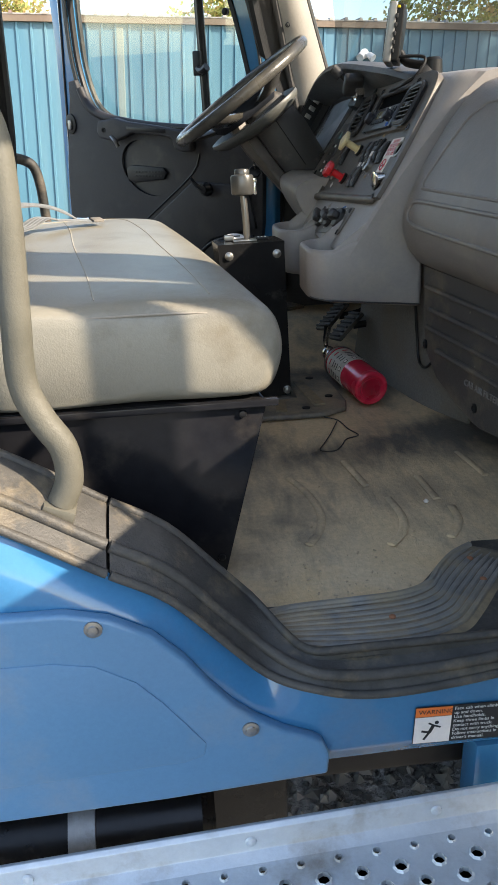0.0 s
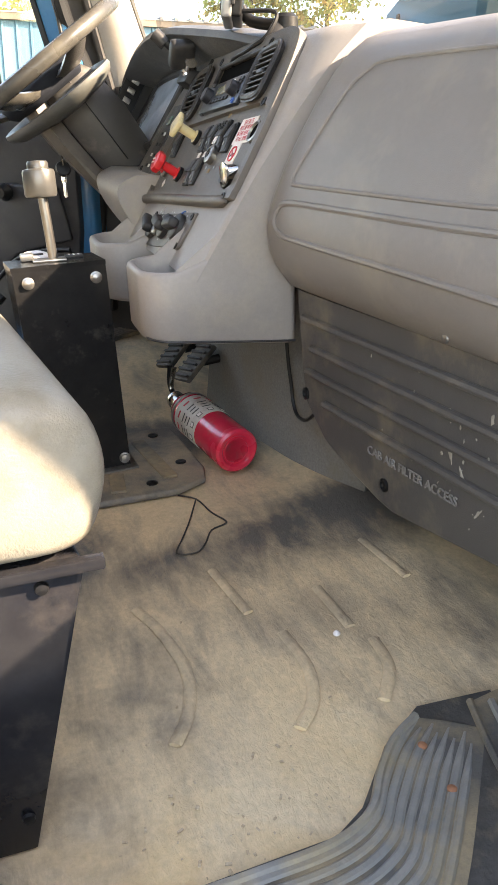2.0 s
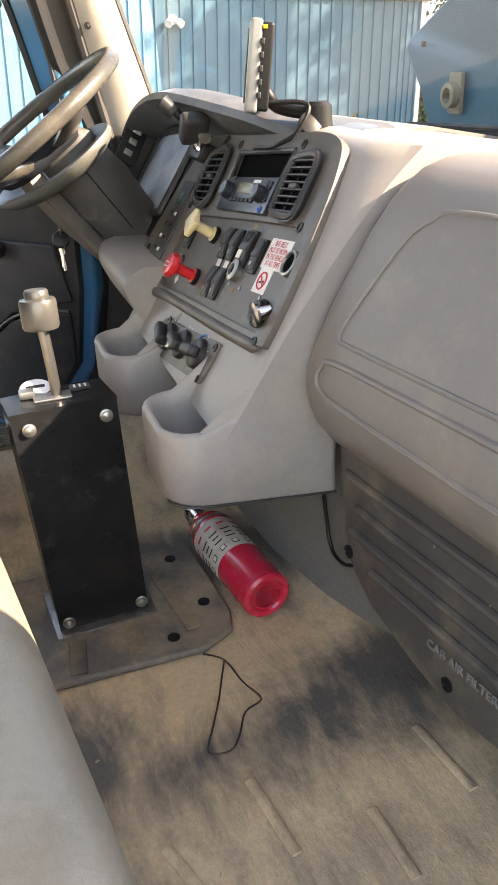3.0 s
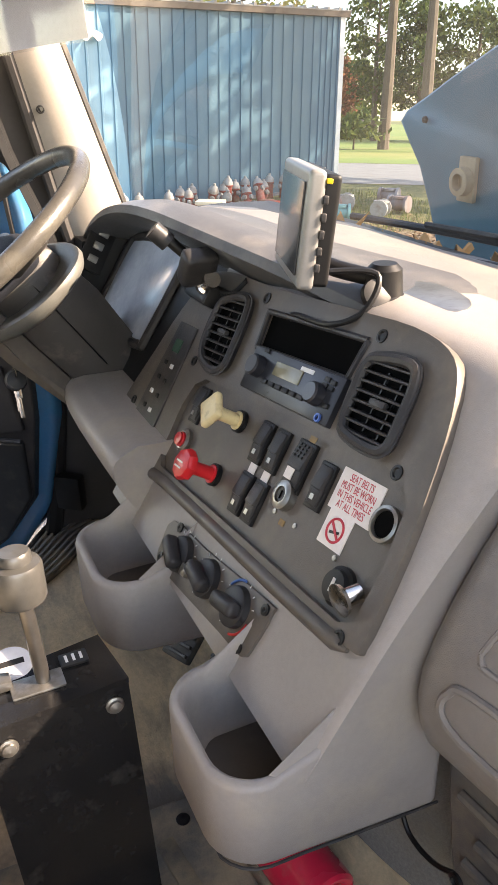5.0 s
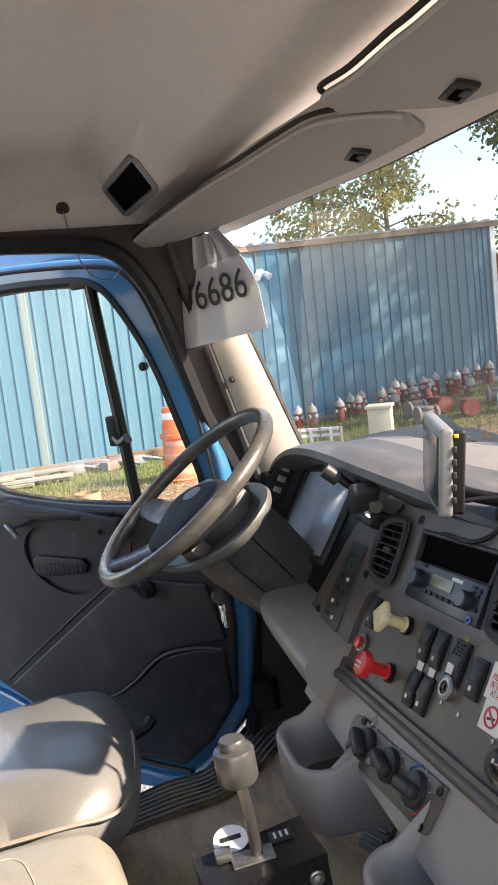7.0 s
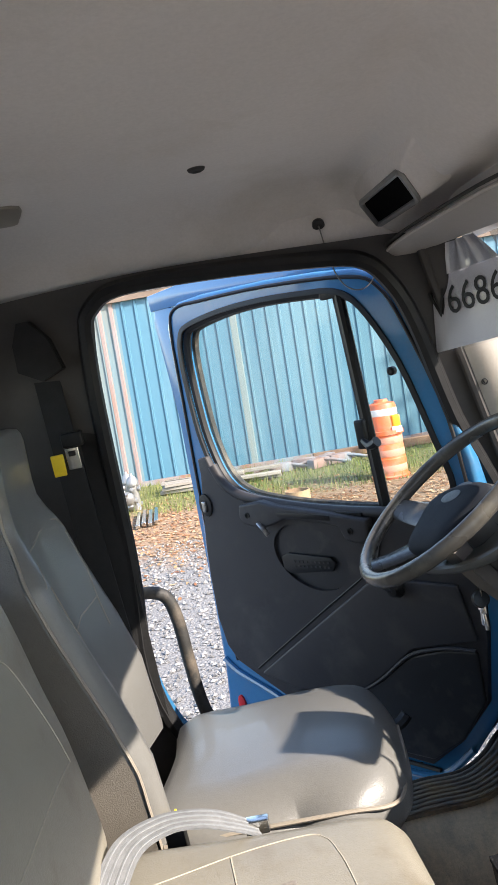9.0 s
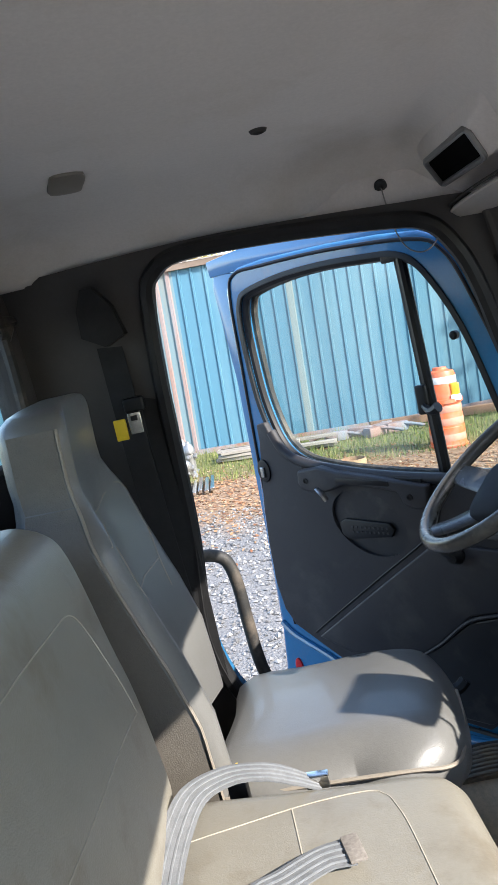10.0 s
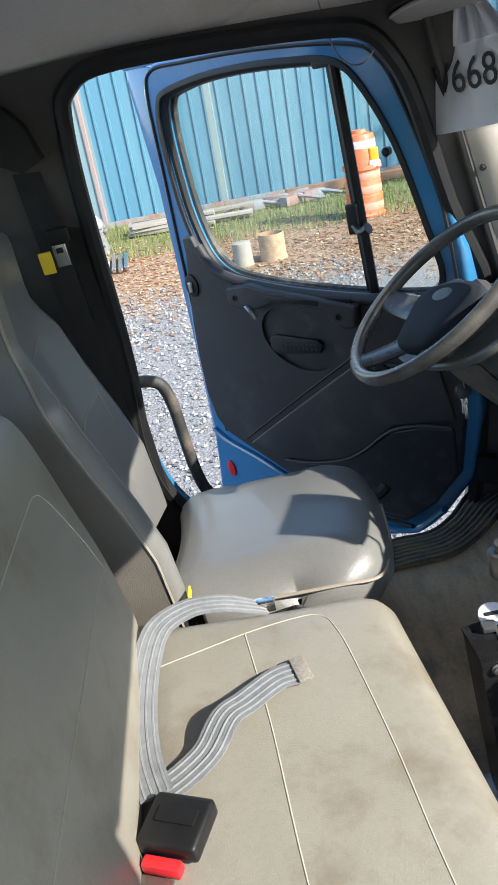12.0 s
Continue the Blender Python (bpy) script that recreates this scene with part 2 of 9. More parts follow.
BLUE = surface("truck_blue_paint", (0.030, 0.155, 0.315), (0.036, 0.172, 0.342), 0.22, 3, 0.02, 80, coat=0.6, dirt=(0.10, 0.16, 0.24), dirt_amount=0.15, dirt_scale=5)
SKIRT = surface("faded_blue_paint", (0.078, 0.195, 0.335), (0.092, 0.215, 0.362), 0.34, 4, 0.03, 120, coat=0.25, dirt=(0.20, 0.24, 0.28), dirt_amount=0.2, dirt_scale=4)
STEEL = surface("galvanised_tread", (0.50, 0.535, 0.57), (0.62, 0.65, 0.68), 0.50, 12, 0.15, 200, metal=0.45, dirt=(0.25, 0.20, 0.15), dirt_amount=0.22, dirt_scale=10)
CHROME = surface("bright_metal", (0.62, 0.60, 0.56), (0.72, 0.70, 0.66), 0.2, 30, 0.05, 300, metal=1.0)
GREYMETAL = surface("dull_metal", (0.28, 0.27, 0.25), (0.36, 0.35, 0.33), 0.36, 40, 0.1, 300, metal=0.9, dirt=(0.12, 0.10, 0.08), dirt_amount=0.2, dirt_scale=30)
RED = surface("red_paint", (0.60, 0.018, 0.050), (0.68, 0.026, 0.064), 0.25, 8, 0.03, 200, coat=0.5, dirt=(0.35, 0.14, 0.12), dirt_amount=0.15, dirt_scale=18)
REDPLASTIC = surface("red_plastic", (0.55, 0.015, 0.02), (0.65, 0.025, 0.03), 0.32, 20, 0.05, 300)
CREAM = surface("yellowed_plastic", (0.62, 0.50, 0.26), (0.70, 0.58, 0.33), 0.38, 30, 0.05, 300, dirt=(0.3, 0.22, 0.12), dirt_amount=0.12, dirt_scale=60)
PAPER = surface("white_paper", (0.74, 0.72, 0.74), (0.80, 0.78, 0.79), 0.6, 10, 0.1, 100)
LABEL = surface("white_label", (0.70, 0.64, 0.60), (0.76, 0.70, 0.66), 0.45, 40, 0.05, 300)
INK_RED = surface("red_ink", (0.50, 0.03, 0.05), (0.56, 0.04, 0.06), 0.5, 40, 0.0)
INK_BLACK = surface("black_ink", (0.012, 0.012, 0.013), (0.02, 0.02, 0.02), 0.5, 40, 0.0)
INK_WHITE = surface("white_ink", (0.62, 0.62, 0.60), (0.7, 0.7, 0.68), 0.5, 40, 0.0)
ORANGE_LABEL = surface("orange_label", (0.75, 0.16, 0.03), (0.8, 0.19, 0.04), 0.5, 40, 0.0)
WEB = surface("grey_webbing", (0.13, 0.135, 0.14), (0.19, 0.195, 0.20), 0.6, 60, 0.5, 900)
BLACKWEB = surface("black_webbing", (0.010, 0.010, 0.011), (0.016, 0.016, 0.017), 0.8, 60, 0.5, 900)
CARPET = surface("grey_carpet", (0.15, 0.142, 0.132), (0.23, 0.22, 0.205), 0.95, 260, 0.9, 700, dirt=(0.20, 0.165, 0.12), dirt_amount=0.25, dirt_scale=6)
RADIO = surface("radio_plastic", (0.017, 0.019, 0.025), (0.022, 0.024, 0.030), 0.3, 30, 0.05, 300)
LCD = surface("unlit_lcd", (0.16, 0.15, 0.09), (0.19, 0.175, 0.11), 0.2, 10, 0.0)
SILVER = surface("silver_plastic", (0.240, 0.240, 0.236), (0.280, 0.280, 0.276), 0.35, 20, 0.05, 300, metal=0.4)
SCREEN = surface("dark_screen", (0.035, 0.038, 0.042), (0.045, 0.047, 0.05), 0.12, 10, 0.0)
YELLOW = surface("yellow_plastic", (0.75, 0.52, 0.02), (0.8, 0.58, 0.04), 0.4, 20, 0.0)


def glassy(name, tint=(1, 1, 1), rough=0.0, gloss=0.9, dust=0.0):
    """A thin pane: clear, with a reflection that grows towards grazing views."""
    m = bpy.data.materials.new(name)
    m.use_nodes = True
    n, l = m.node_tree.nodes, m.node_tree.links
    n.remove(n["Principled BSDF"])
    tr, gl, mx, lw = n.new("ShaderNodeBsdfTransparent"), n.new("ShaderNodeBsdfGlossy"), n.new("ShaderNodeMixShader"), n.new("ShaderNodeLayerWeight")
    tr.inputs["Color"].default_value = (*tint, 1)
    gl.inputs["Roughness"].default_value = rough
    lw.inputs["Blend"].default_value = 0.5
    pw, sc = n.new("ShaderNodeMath"), n.new("ShaderNodeMath")
    pw.operation, sc.operation = "POWER", "MULTIPLY_ADD"
    pw.inputs[1].default_value = 5.0
    sc.inputs[1].default_value, sc.inputs[2].default_value = gloss, 0.07
    l.new(lw.outputs["Facing"], pw.inputs[0])
    l.new(pw.outputs[0], sc.inputs[0])
    l.new(sc.outputs[0], mx.inputs[0])
    l.new(tr.outputs[0], mx.inputs[1])
    l.new(gl.outputs[0], mx.inputs[2])
    top = mx.outputs[0]
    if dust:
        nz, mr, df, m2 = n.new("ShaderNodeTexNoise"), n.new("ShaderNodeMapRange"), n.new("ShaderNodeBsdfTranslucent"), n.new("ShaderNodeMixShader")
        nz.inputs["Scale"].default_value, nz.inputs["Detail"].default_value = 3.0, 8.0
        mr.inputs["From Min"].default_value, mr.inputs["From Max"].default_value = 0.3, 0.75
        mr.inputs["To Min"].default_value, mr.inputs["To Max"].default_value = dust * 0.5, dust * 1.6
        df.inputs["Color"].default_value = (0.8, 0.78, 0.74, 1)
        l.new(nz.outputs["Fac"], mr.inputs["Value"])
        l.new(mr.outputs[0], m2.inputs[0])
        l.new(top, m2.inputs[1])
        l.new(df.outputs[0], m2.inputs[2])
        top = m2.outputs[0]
    l.new(top, n["Material Output"].inputs["Surface"])
    return m


GLASS = glassy("window_glass", (0.93, 0.96, 0.95))
# tint far deeper than real glass, to dim the bright yard behind it
DUSTY = glassy("dusty_dimming_glass", (0.40, 0.445, 0.465), 0.0, 0.9, 0.006)
CLEAR = glassy("clear_plastic", (0.86, 0.87, 0.9), 0.08)

# ---- the cab's shell. x ahead, y to the driver's side, z up from the floor ----
def mat_material():
    """Black rubber with a leathery grain under tan dust: swept streaks, a walked-on dark band and ochre drifts by the sill."""
    m = bpy.data.materials.new("dusty_rubber_mat")
    m.use_nodes = True
    n, l = m.node_tree.nodes, m.node_tree.links
    bsdf = n["Principled BSDF"]
    co = n.new("ShaderNodeTexCoord")
    sep = n.new("ShaderNodeSeparateXYZ")
    l.new(co.outputs["Object"], sep.inputs[0])

    def tex(s, detail=6.0, rough=0.6, stretch=(1, 1, 1), twist=0.0, turn=0.0):
        mp, t = n.new("ShaderNodeMapping"), n.new("ShaderNodeTexNoise")
        mp.inputs["Scale"].default_value = stretch
        mp.inputs["Rotation"].default_value = (0, 0, turn)
        l.new(co.outputs["Object"], mp.inputs[0])
        t.inputs["Scale"].default_value, t.inputs["Detail"].default_value, t.inputs["Roughness"].default_value, t.inputs["Distortion"].default_value = s, detail, rough, twist
        l.new(mp.outputs[0], t.inputs["Vector"])
        return t.outputs["Fac"]

    def rng(src, a, b, lo=0.0, hi=1.0):
        r = n.new("ShaderNodeMapRange")
        for k, v in zip(("From Min", "From Max", "To Min", "To Max"), (a, b, lo, hi)):
            r.inputs[k].default_value = v
        l.new(src, r.inputs["Value"])
        return r.outputs[0]

    def calc(op, a, b):
        t = n.new("ShaderNodeMath")
        t.operation = op
        for sock, v in zip(t.inputs, (a, b)):
            if isinstance(v, float):
                sock.default_value = v
            else:
                l.new(v, sock)
        return t.outputs[0]

    def mix(f, a, b):
        k = n.new("ShaderNodeMix")
        k.data_type = "RGBA"
        l.new(f, k.inputs[0])
        for sock, v in ((k.inputs[6], a), (k.inputs[7], b)):
            if isinstance(v, tuple):
                sock.default_value = (*v, 1)
            else:
                l.new(v, sock)
        return k.outputs[2]

    wide, smear, streak, fine = tex(2.6, 7, 0.58, (1, 1, 1), 0.7), tex(7, 7, 0.7, (2.4, 0.8, 1), 0.5, 0.35), tex(26, 5, 0.7, (2.6, 0.5, 1), 0.3, -0.25), tex(120, 5, 0.7)
    # the band where feet have swept the dust away lies across the middle of the mat
    off = calc("ABSOLUTE", calc("ADD", sep.outputs["Y"], calc("MULTIPLY", wide, 0.25)), 0.0)
    far = calc("ABSOLUTE", calc("ADD", off, -0.20), 0.0)
    band_ = rng(far, 0.0, 0.15, 0.19, 0.0)
    dust = calc("SUBTRACT", calc("ADD", calc("MULTIPLY", wide, 0.52), calc("ADD", calc("MULTIPLY", smear, 0.44), calc("MULTIPLY", streak, 0.11))), band_)
    tone = mix(rng(dust, 0.36, 0.56), (0.130, 0.117, 0.102), (0.66, 0.495, 0.31))
    ochre = calc("MULTIPLY", rng(sep.outputs["Y"], -0.55, -0.90), rng(tex(6.5, 6, 0.6, (1, 1, 1), 0.8), 0.42, 0.66))
    tone = mix(calc("MULTIPLY", ochre, 0.75), tone, (0.68, 0.46, 0.23))
    hv = n.new("ShaderNodeHueSaturation")
    l.new(rng(fine, 0.25, 0.75, 0.84, 1.16), hv.inputs["Value"])
    l.new(tone, hv.inputs["Color"])
    l.new(hv.outputs[0], bsdf.inputs["Base Color"])
    l.new(rng(dust, 0.30, 0.62, 0.36, 0.66), bsdf.inputs["Roughness"])
    bp = n.new("ShaderNodeBump")
    bp.inputs["Strength"].default_value, bp.inputs["Distance"].default_value = 0.6, 0.0022
    l.new(calc("ADD", tex(75, 4, 0.65, (1.7, 0.8, 1), 1.2), calc("MULTIPLY", fine, 0.5)), bp.inputs["Height"])
    l.new(bp.outputs[0], bsdf.inputs["Normal"])
    return m


MAT = mat_material()
STRIPM = surface("sill_rubber", (0.043, 0.041, 0.038), (0.081, 0.074, 0.066), 0.55, 22, 0.5, 260, spec=0.35, dirt=(0.224, 0.175, 0.112), dirt_amount=0.16, dirt_scale=15, grain=0.25, grain_scale=70)
RIBM = surface("rib_rubber", (0.15, 0.146, 0.138), (0.26, 0.245, 0.22), 0.55, 22, 0.4, 400, dirt=(0.36, 0.27, 0.15), dirt_amount=0.4, dirt_scale=9)
TREAD = surface("ribbed_rubber", (0.065, 0.063, 0.060), (0.115, 0.108, 0.096), 0.6, 14, 0.4, 400, dirt=(0.38, 0.28, 0.16), dirt_amount=0.58, dirt_scale=9)

SILL = [(-0.60, 0.315), (-0.52, 0.285), (-0.423, 0.236), (-0.318, 0.169), (-0.238, 0.120), (-0.172, 0.047), (-0.115, -0.014), (-0.055, -0.046), (0.006, -0.060), (0.092, -0.058), (0.195, -0.043), (0.24, -0.022), (0.285, 0.016), (0.33, 0.07), (0.38, 0.16)]
SILL_S = [(p.x, p.z) for p in smooth_path([(x, 0, z) for x, z in SILL], 4)]


def sill_z(x):
    for (x0, z0), (x1, z1) in zip(SILL_S, SILL_S[1:]):
        if x0 <= x <= x1:
            return z0 + (z1 - z0) * (x - x0) / (x1 - x0)
    return SILL_S[0][1] if x < SILL_S[0][0] else SILL_S[-1][1]


def sill_k(x):
    """Nought where the sill climbs, one where it runs level and the tread reaches out to it."""
    t = min(1.0, max(0.0, (x + 0.14) / 0.09))
    return t * t * (3 - 2 * t)


def sill_d(x):
    """Where the floor ends at the driver's doorway."""
    return 0.925 - 0.150 * min(max((x + 0.50) / 0.10, 0.0), 1.0) * min(max((0.115 - x) / 0.085, 0.0), 1.0)


# floor: a gently uneven rubber sheet over the pan
def floor_fn(u, v):
    x, y = -0.95 + 1.55 * u, -0.925 + 1.85 * v
    y = -0.925 + (0.925 + sill_d(x)) * v
    y -= 0.075 * sill_k(x) * max(0.0, 1 - v * 12)
    z = 0.0035 * noise.noise(Vector((x * 5, y * 5, 0.3))) + 0.002 * noise.noise(Vector((x * 17, y * 17, 1.3)))
    return x, y, z - 0.003


solid("floor", sheet(floor_fn, 120, 130, 0.03), MAT, "black rubber cab floor mat covered in tan dust", "floor", angle=60)
solid("floor_pan", prism([(-0.95, -0.90), (0.60, -0.90), (0.60, 0.90), (0.13, 0.90), (0.04, 0.765), (-0.40, 0.765), (-0.50, 0.90), (-0.95, 0.90)], -0.09, -0.035, "z"), BLACK, "black steel floor pan beneath the mat", "floor pan")

# crack lines and folds that stand up from the mat
crease = tube([(x, y, 0.0008) for x, y in ((0.126, -0.167), (0.152, -0.192), (0.163, -0.245), (0.176, -0.278), (0.173, -0.290), (0.147, -0.302), (0.128, -0.336), (0.108, -0.358), (0.080, -0.350), (0.099, -0.309), (0.120, -0.266), (0.137, -0.226), (0.150, -0.195))], 0.0014, 6, n=4)
solid("floor_crease", crease, RUBBER, "torn fold in the rubber floor mat", "mat fold")

# raised pad under the shift box
pad = prism([(-0.16, -0.165), (0.13, -0.165), (0.185, -0.135), (0.195, -0.09), (0.18, 0.12), (-0.16, 0.12)], -0.002, 0.011, "z", 0.006, 3)
MOULD = ([(-0.005, -0.466), (0.016, -0.526), (0.028, -0.61), (0.014, -0.674), (-0.012, -0.717)], [(0.116, -0.41), (0.133, -0.525)], [(0.354, -0.408), (0.368, -0.521)], [(0.16, -0.579), (0.165, -0.65), (0.149, -0.704), (0.119, -0.739)], [(0.261, -0.629), (0.255, -0.683), (0.223, -0.731)], [(0.239, -0.502), (0.245, -0.598)])
mould = bmesh.new()
for line in MOULD:
    join(mould, tube([(x, y, 0.0) for x, y in line], 0.0075, 8, n=5, flat=0.35))
solid("floor_moulding", mould, MAT, "low moulded ridges in the dusty rubber floor mat", "mat moulding")
pad_ob = thing("floor_pad", (0, 0, 0), "raised dusty rubber access pad with ribs on the floor", "floor pad")
part("pad", pad, surface("pad_rubber", (0.11, 0.102, 0.09), (0.20, 0.18, 0.15), 0.5, 9, 0.5, 300, dirt=(0.40, 0.30, 0.19), dirt_amount=0.38, dirt_scale=9, grain=0.16), pad_ob)
for x, y, long_, turn_ in ((-0.055, -0.119, 0.075, -6), (0.034, -0.108, 0.070, -6), (0.114, -0.028, 0.180, 8)):
    part("rib", rbox((x, y, 0.0125), (0.026, long_, 0.006), 0.0025, 2, Matrix.Rotation(radians(turn_), 3, "Z")), TREAD, pad_ob)
for x, y in ((0.137, 0.083), (0.159, -0.058), (0.091, -0.126)):
    part("plug", lathe([(0.010, 0.009), (0.010, 0.0125), (0.006, 0.0135), (0.001, 0.0125)], Matrix.Translation((x, y, 0)), 14), BLACK, pad_ob)

# ribbed tread plate along the passenger sill
tread = thing("sill_tread", (0.1, -0.88, 0), "black ribbed rubber tread plate on the door sill with rusty screws", "sill tread")
inner = [(-0.165, -0.930), (-0.125, -0.908), (-0.075, -0.893), (0.017, -0.889), (0.093, -0.884), (0.14, -0.864), (0.169, -0.827), (0.203, -0.792), (0.240, -0.770)]
outer = [(-0.160, -0.950), (-0.115, -0.972), (-0.06, -0.990), (0.019, -1.004), (0.092, -1.002), (0.153, -0.982), (0.188, -0.951), (0.246, -0.880), (0.300, -0.810)]
ins, outs = smooth_path([(*p, 0) for p in inner], 5), smooth_path([(*p, 0) for p in outer], 5)


def tread_row(k):
    return [a.lerp(b, k) for a, b in zip(ins, outs)]


def tread_fn(u, v):
    p = tread_row(v)[min(round(u * (len(ins) - 1)), len(ins) - 1)]
    return p.x, p.y, 0.0035 + 0.002 * math.sin(math.pi * v)


part("apron", prism([(-0.19, -0.875), (-0.07, -0.884), (0.10, -0.876), (0.135, -0.856), (0.19, -0.795), (0.25, -0.755), (0.34, -0.76), (0.29, -0.90), (0.25, -0.955), (0.16, -1.0), (0.0, -1.012), (-0.12, -1.0), (-0.19, -0.95)], -0.002, 0.0028, "z"), STRIPM, tread)
part("plate", sheet(tread_fn, len(ins) - 1, 6), TREAD, tread)
for k in range(8):
    v = 0.06 + 0.112 * k
    row = tread_row(v)[7 + k // 3:len(ins) - 1 - (k % 2)]
    part("rib", tube([(p.x, p.y, 0.0050) for p in row], lambda t: 0.0046 * min(1.0, 0.3 + 8 * t, 0.3 + 8 * (1 - t)), 6, n=1, flat=0.5), RIBM, tread)
part("raised_edge", tube([(p.x, p.y, 0.006) for p in ins], 0.005, 6, n=1), RIBM, tread)
for v, i in ((0.42, 18), (0.30, 36), (0.72, 34)):
    p = tread_row(v)[i]
    part("screw", lathe([(0.005, 0.004), (0.005, 0.0070), (0.003, 0.0082), (0.0005, 0.0082)], Matrix.Translation((p.x, p.y, 0)), 12), surface("rusty_screw", (0.26, 0.10, 0.05), (0.33, 0.15, 0.08), 0.7, 80, 0.3, 400), tread)
tread2 = thing("side_tread", (0.36, -0.83, 0), "black ribbed rubber mat climbing the cab side by the sill", "sill tread")
side_t = lambda u, v: (0.252 + 0.26 * u + 0.055 * (1 - v) * (1 - 0.3 * u), -0.955 + 0.09 * u + 0.185 * (1 - v) * (1 - 0.25 * u), 0.004 + 0.05 * u * v + 0.05 * v ** 3)
part("plate", sheet(side_t, 10, 8), TREAD, tread2)
for k in range(7):
    u = 0.10 + 0.13 * k
    part("rib", tube([Vector(side_t(u, 0.08 + 0.55 * i / 6)) + Vector((0, 0, 0.003)) for i in range(7)], 0.0045, 6, n=1), RIBM, tread2)
part("raised_edge", tube([Vector(side_t(0.0, i / 8)) + Vector((0, 0, 0.001)) for i in range(9)], 0.0045, 8, n=1), TREAD, tread2)



# rubber strip that rolls over the sill, with its joint
def strip(x0, x1, name, label):
    xs = [x0 + (x1 - x0) * i / 60 for i in range(61)]
    rings = []
    for x in xs:
        z = sill_z(x)
        zi = max(z + 0.040, 0.004)
        k = sill_k(x)
        a, b = Vector((x, -0.905 - 0.088 * k, zi - 0.004)), Vector((x, -1.006 - 0.034 * k, z + 0.03 * k))
        arc = [a, a + Vector((0, -0.012, 0.014)), a.lerp(b, 0.35) + Vector((0, 0, 0.022 - 0.012 * k)), a.lerp(b, 0.7) + Vector((0, -0.006, 0.012)), b + Vector((0, -0.004, 0.0)), b + Vector((0, 0.006, -0.012)), a.lerp(b, 0.5) + Vector((0, 0, -0.012))]
        rings.append(arc)
    body_ = loft(rings)
    for k, r in ((1, 0.006), (3, 0.008), (4, 0.006)):
        join(body_, tube([q[k] for q in rings], r, 8, n=1))
    solid(name, body_, STRIPM, label, "sill strip", angle=50)


strip(-0.60, -0.309, "sill_trim_1", "grey rubber weather strip over the rising door sill")
strip(-0.305, 0.38, "sill_trim_2", "dusty black rubber strip over the door sill")

# the body's side below the passenger door
side = thing("body_side", (0, -1.0, -0.1), "blue painted truck body side below the open passenger doorway", "truck body", kind="structure")


def side_fn(u, v):
    x = -0.95 + 1.45 * u
    k = sill_k(x)
    z0 = sill_z(x) - 0.004 + 0.03 * k
    z1 = -0.165 + 0.02 * max(0, u - 0.5)
    z = z0 + (z1 - z0) * v
    y = -1.0 - 0.034 * k - (0.030 - 0.034 * k) * math.sin(min(1.0, v * (z0 - z1) / 0.07) * math.pi / 2) + (0.016 * max(0, (z1 + 0.03 - z) / 0.03) if z < z1 + 0.03 else 0)
    return x, y, z


part("sill_panel", sheet(side_fn, 70, 22, 0.006), BLUE, side)
SK = [(-0.95, 0.135), (-0.435, 0.137), (-0.36, 0.135), (-0.31, 0.122), (-0.261, 0.094), (-0.225, 0.055), (-0.197, 0.013), (-0.170, -0.022), (-0.141, -0.049), (-0.105, -0.074), (-0.070, -0.090), (-0.055, -0.10), (-0.046, -0.125), (-0.048, -0.156), (-0.26, -0.169), (-0.484, -0.176), (-0.95, -0.185)]
part("skirt", prism(SK, -1.046, -1.028, "y", 0.006, 3), SKIRT, side, "faded blue screwed-on skirt panel")
EM = [(-0.95, 0.075), (-0.46, 0.072), (-0.38, 0.070), (-0.332, 0.060), (-0.285, 0.030), (-0.255, -0.006), (-0.228, -0.045), (-0.206, -0.078), (-0.210, -0.098), (-0.235, -0.106), (-0.475, -0.116), (-0.95, -0.13)]
part("pressing", prism(EM, -1.0485, -1.040, "y", 0.004, 2), SKIRT, side, "raised pressing in the skirt panel")
for x, z in ((-0.328, 0.113), (-0.149, -0.063)):
    part("screw", lathe([(0.011, 0), (0.011, 0.002), (0.007, 0.003), (0.006, 0.005), (0.001, 0.006)], Matrix.Translation((x, -1.046, z)) @ Matrix.Rotation(math.pi / 2, 4, "X"), 16), GREYMETAL, side)
part("inner_rail", rbox((-0.2, -0.93, -0.21), (1.5, 0.05, 0.10), 0.01), BLACK, side)

# warning sticker on the sill
st = thing("warning_sticker", (0.13, -1.032, -0.11), "warning sticker with a falling figure on the blue sill", "sticker")
SM = Matrix.Translation((0.137, -1.0335, -0.104)) @ Matrix.Rotation(radians(2), 4, "Y") @ Matrix.Rotation(math.pi / 2, 4, "X")
flat = lambda x, y, w, h, d=0.0004, k=0: join(bmesh.new(), rbox((x, y, k), (w, h, d), 0), SM)
part("backing", flat(0, 0, 0.134, 0.062, 0.0008), INK_BLACK, st)
part("picture_field", flat(-0.041, -0.008, 0.050, 0.044, 0.0006, 0.0006), LABEL, st)
part("heading_band", flat(-0.041, 0.0225, 0.050, 0.015, 0.0006, 0.0006), ORANGE_LABEL, st)
part("heading", lettering("WARNING", 0.0100, SM @ Matrix.Translation((-0.038, 0.0225, 0.0012)), 0.0001), INK_BLACK, st)
for k, line in enumerate(("Face cab when climbing", "up and down.", "Use handholds.", "Keep three limbs in", "contact with truck.", "Do not carry anything.", "Follow instructions in", "driver's manual.")):
    part("text_line", lettering(line, 0.0072, SM @ Matrix.Translation((-0.013, 0.0255 - 0.0072 * k, 0.0008)), 0.0001, "LEFT"), INK_WHITE, st)
fig = bmesh.new()
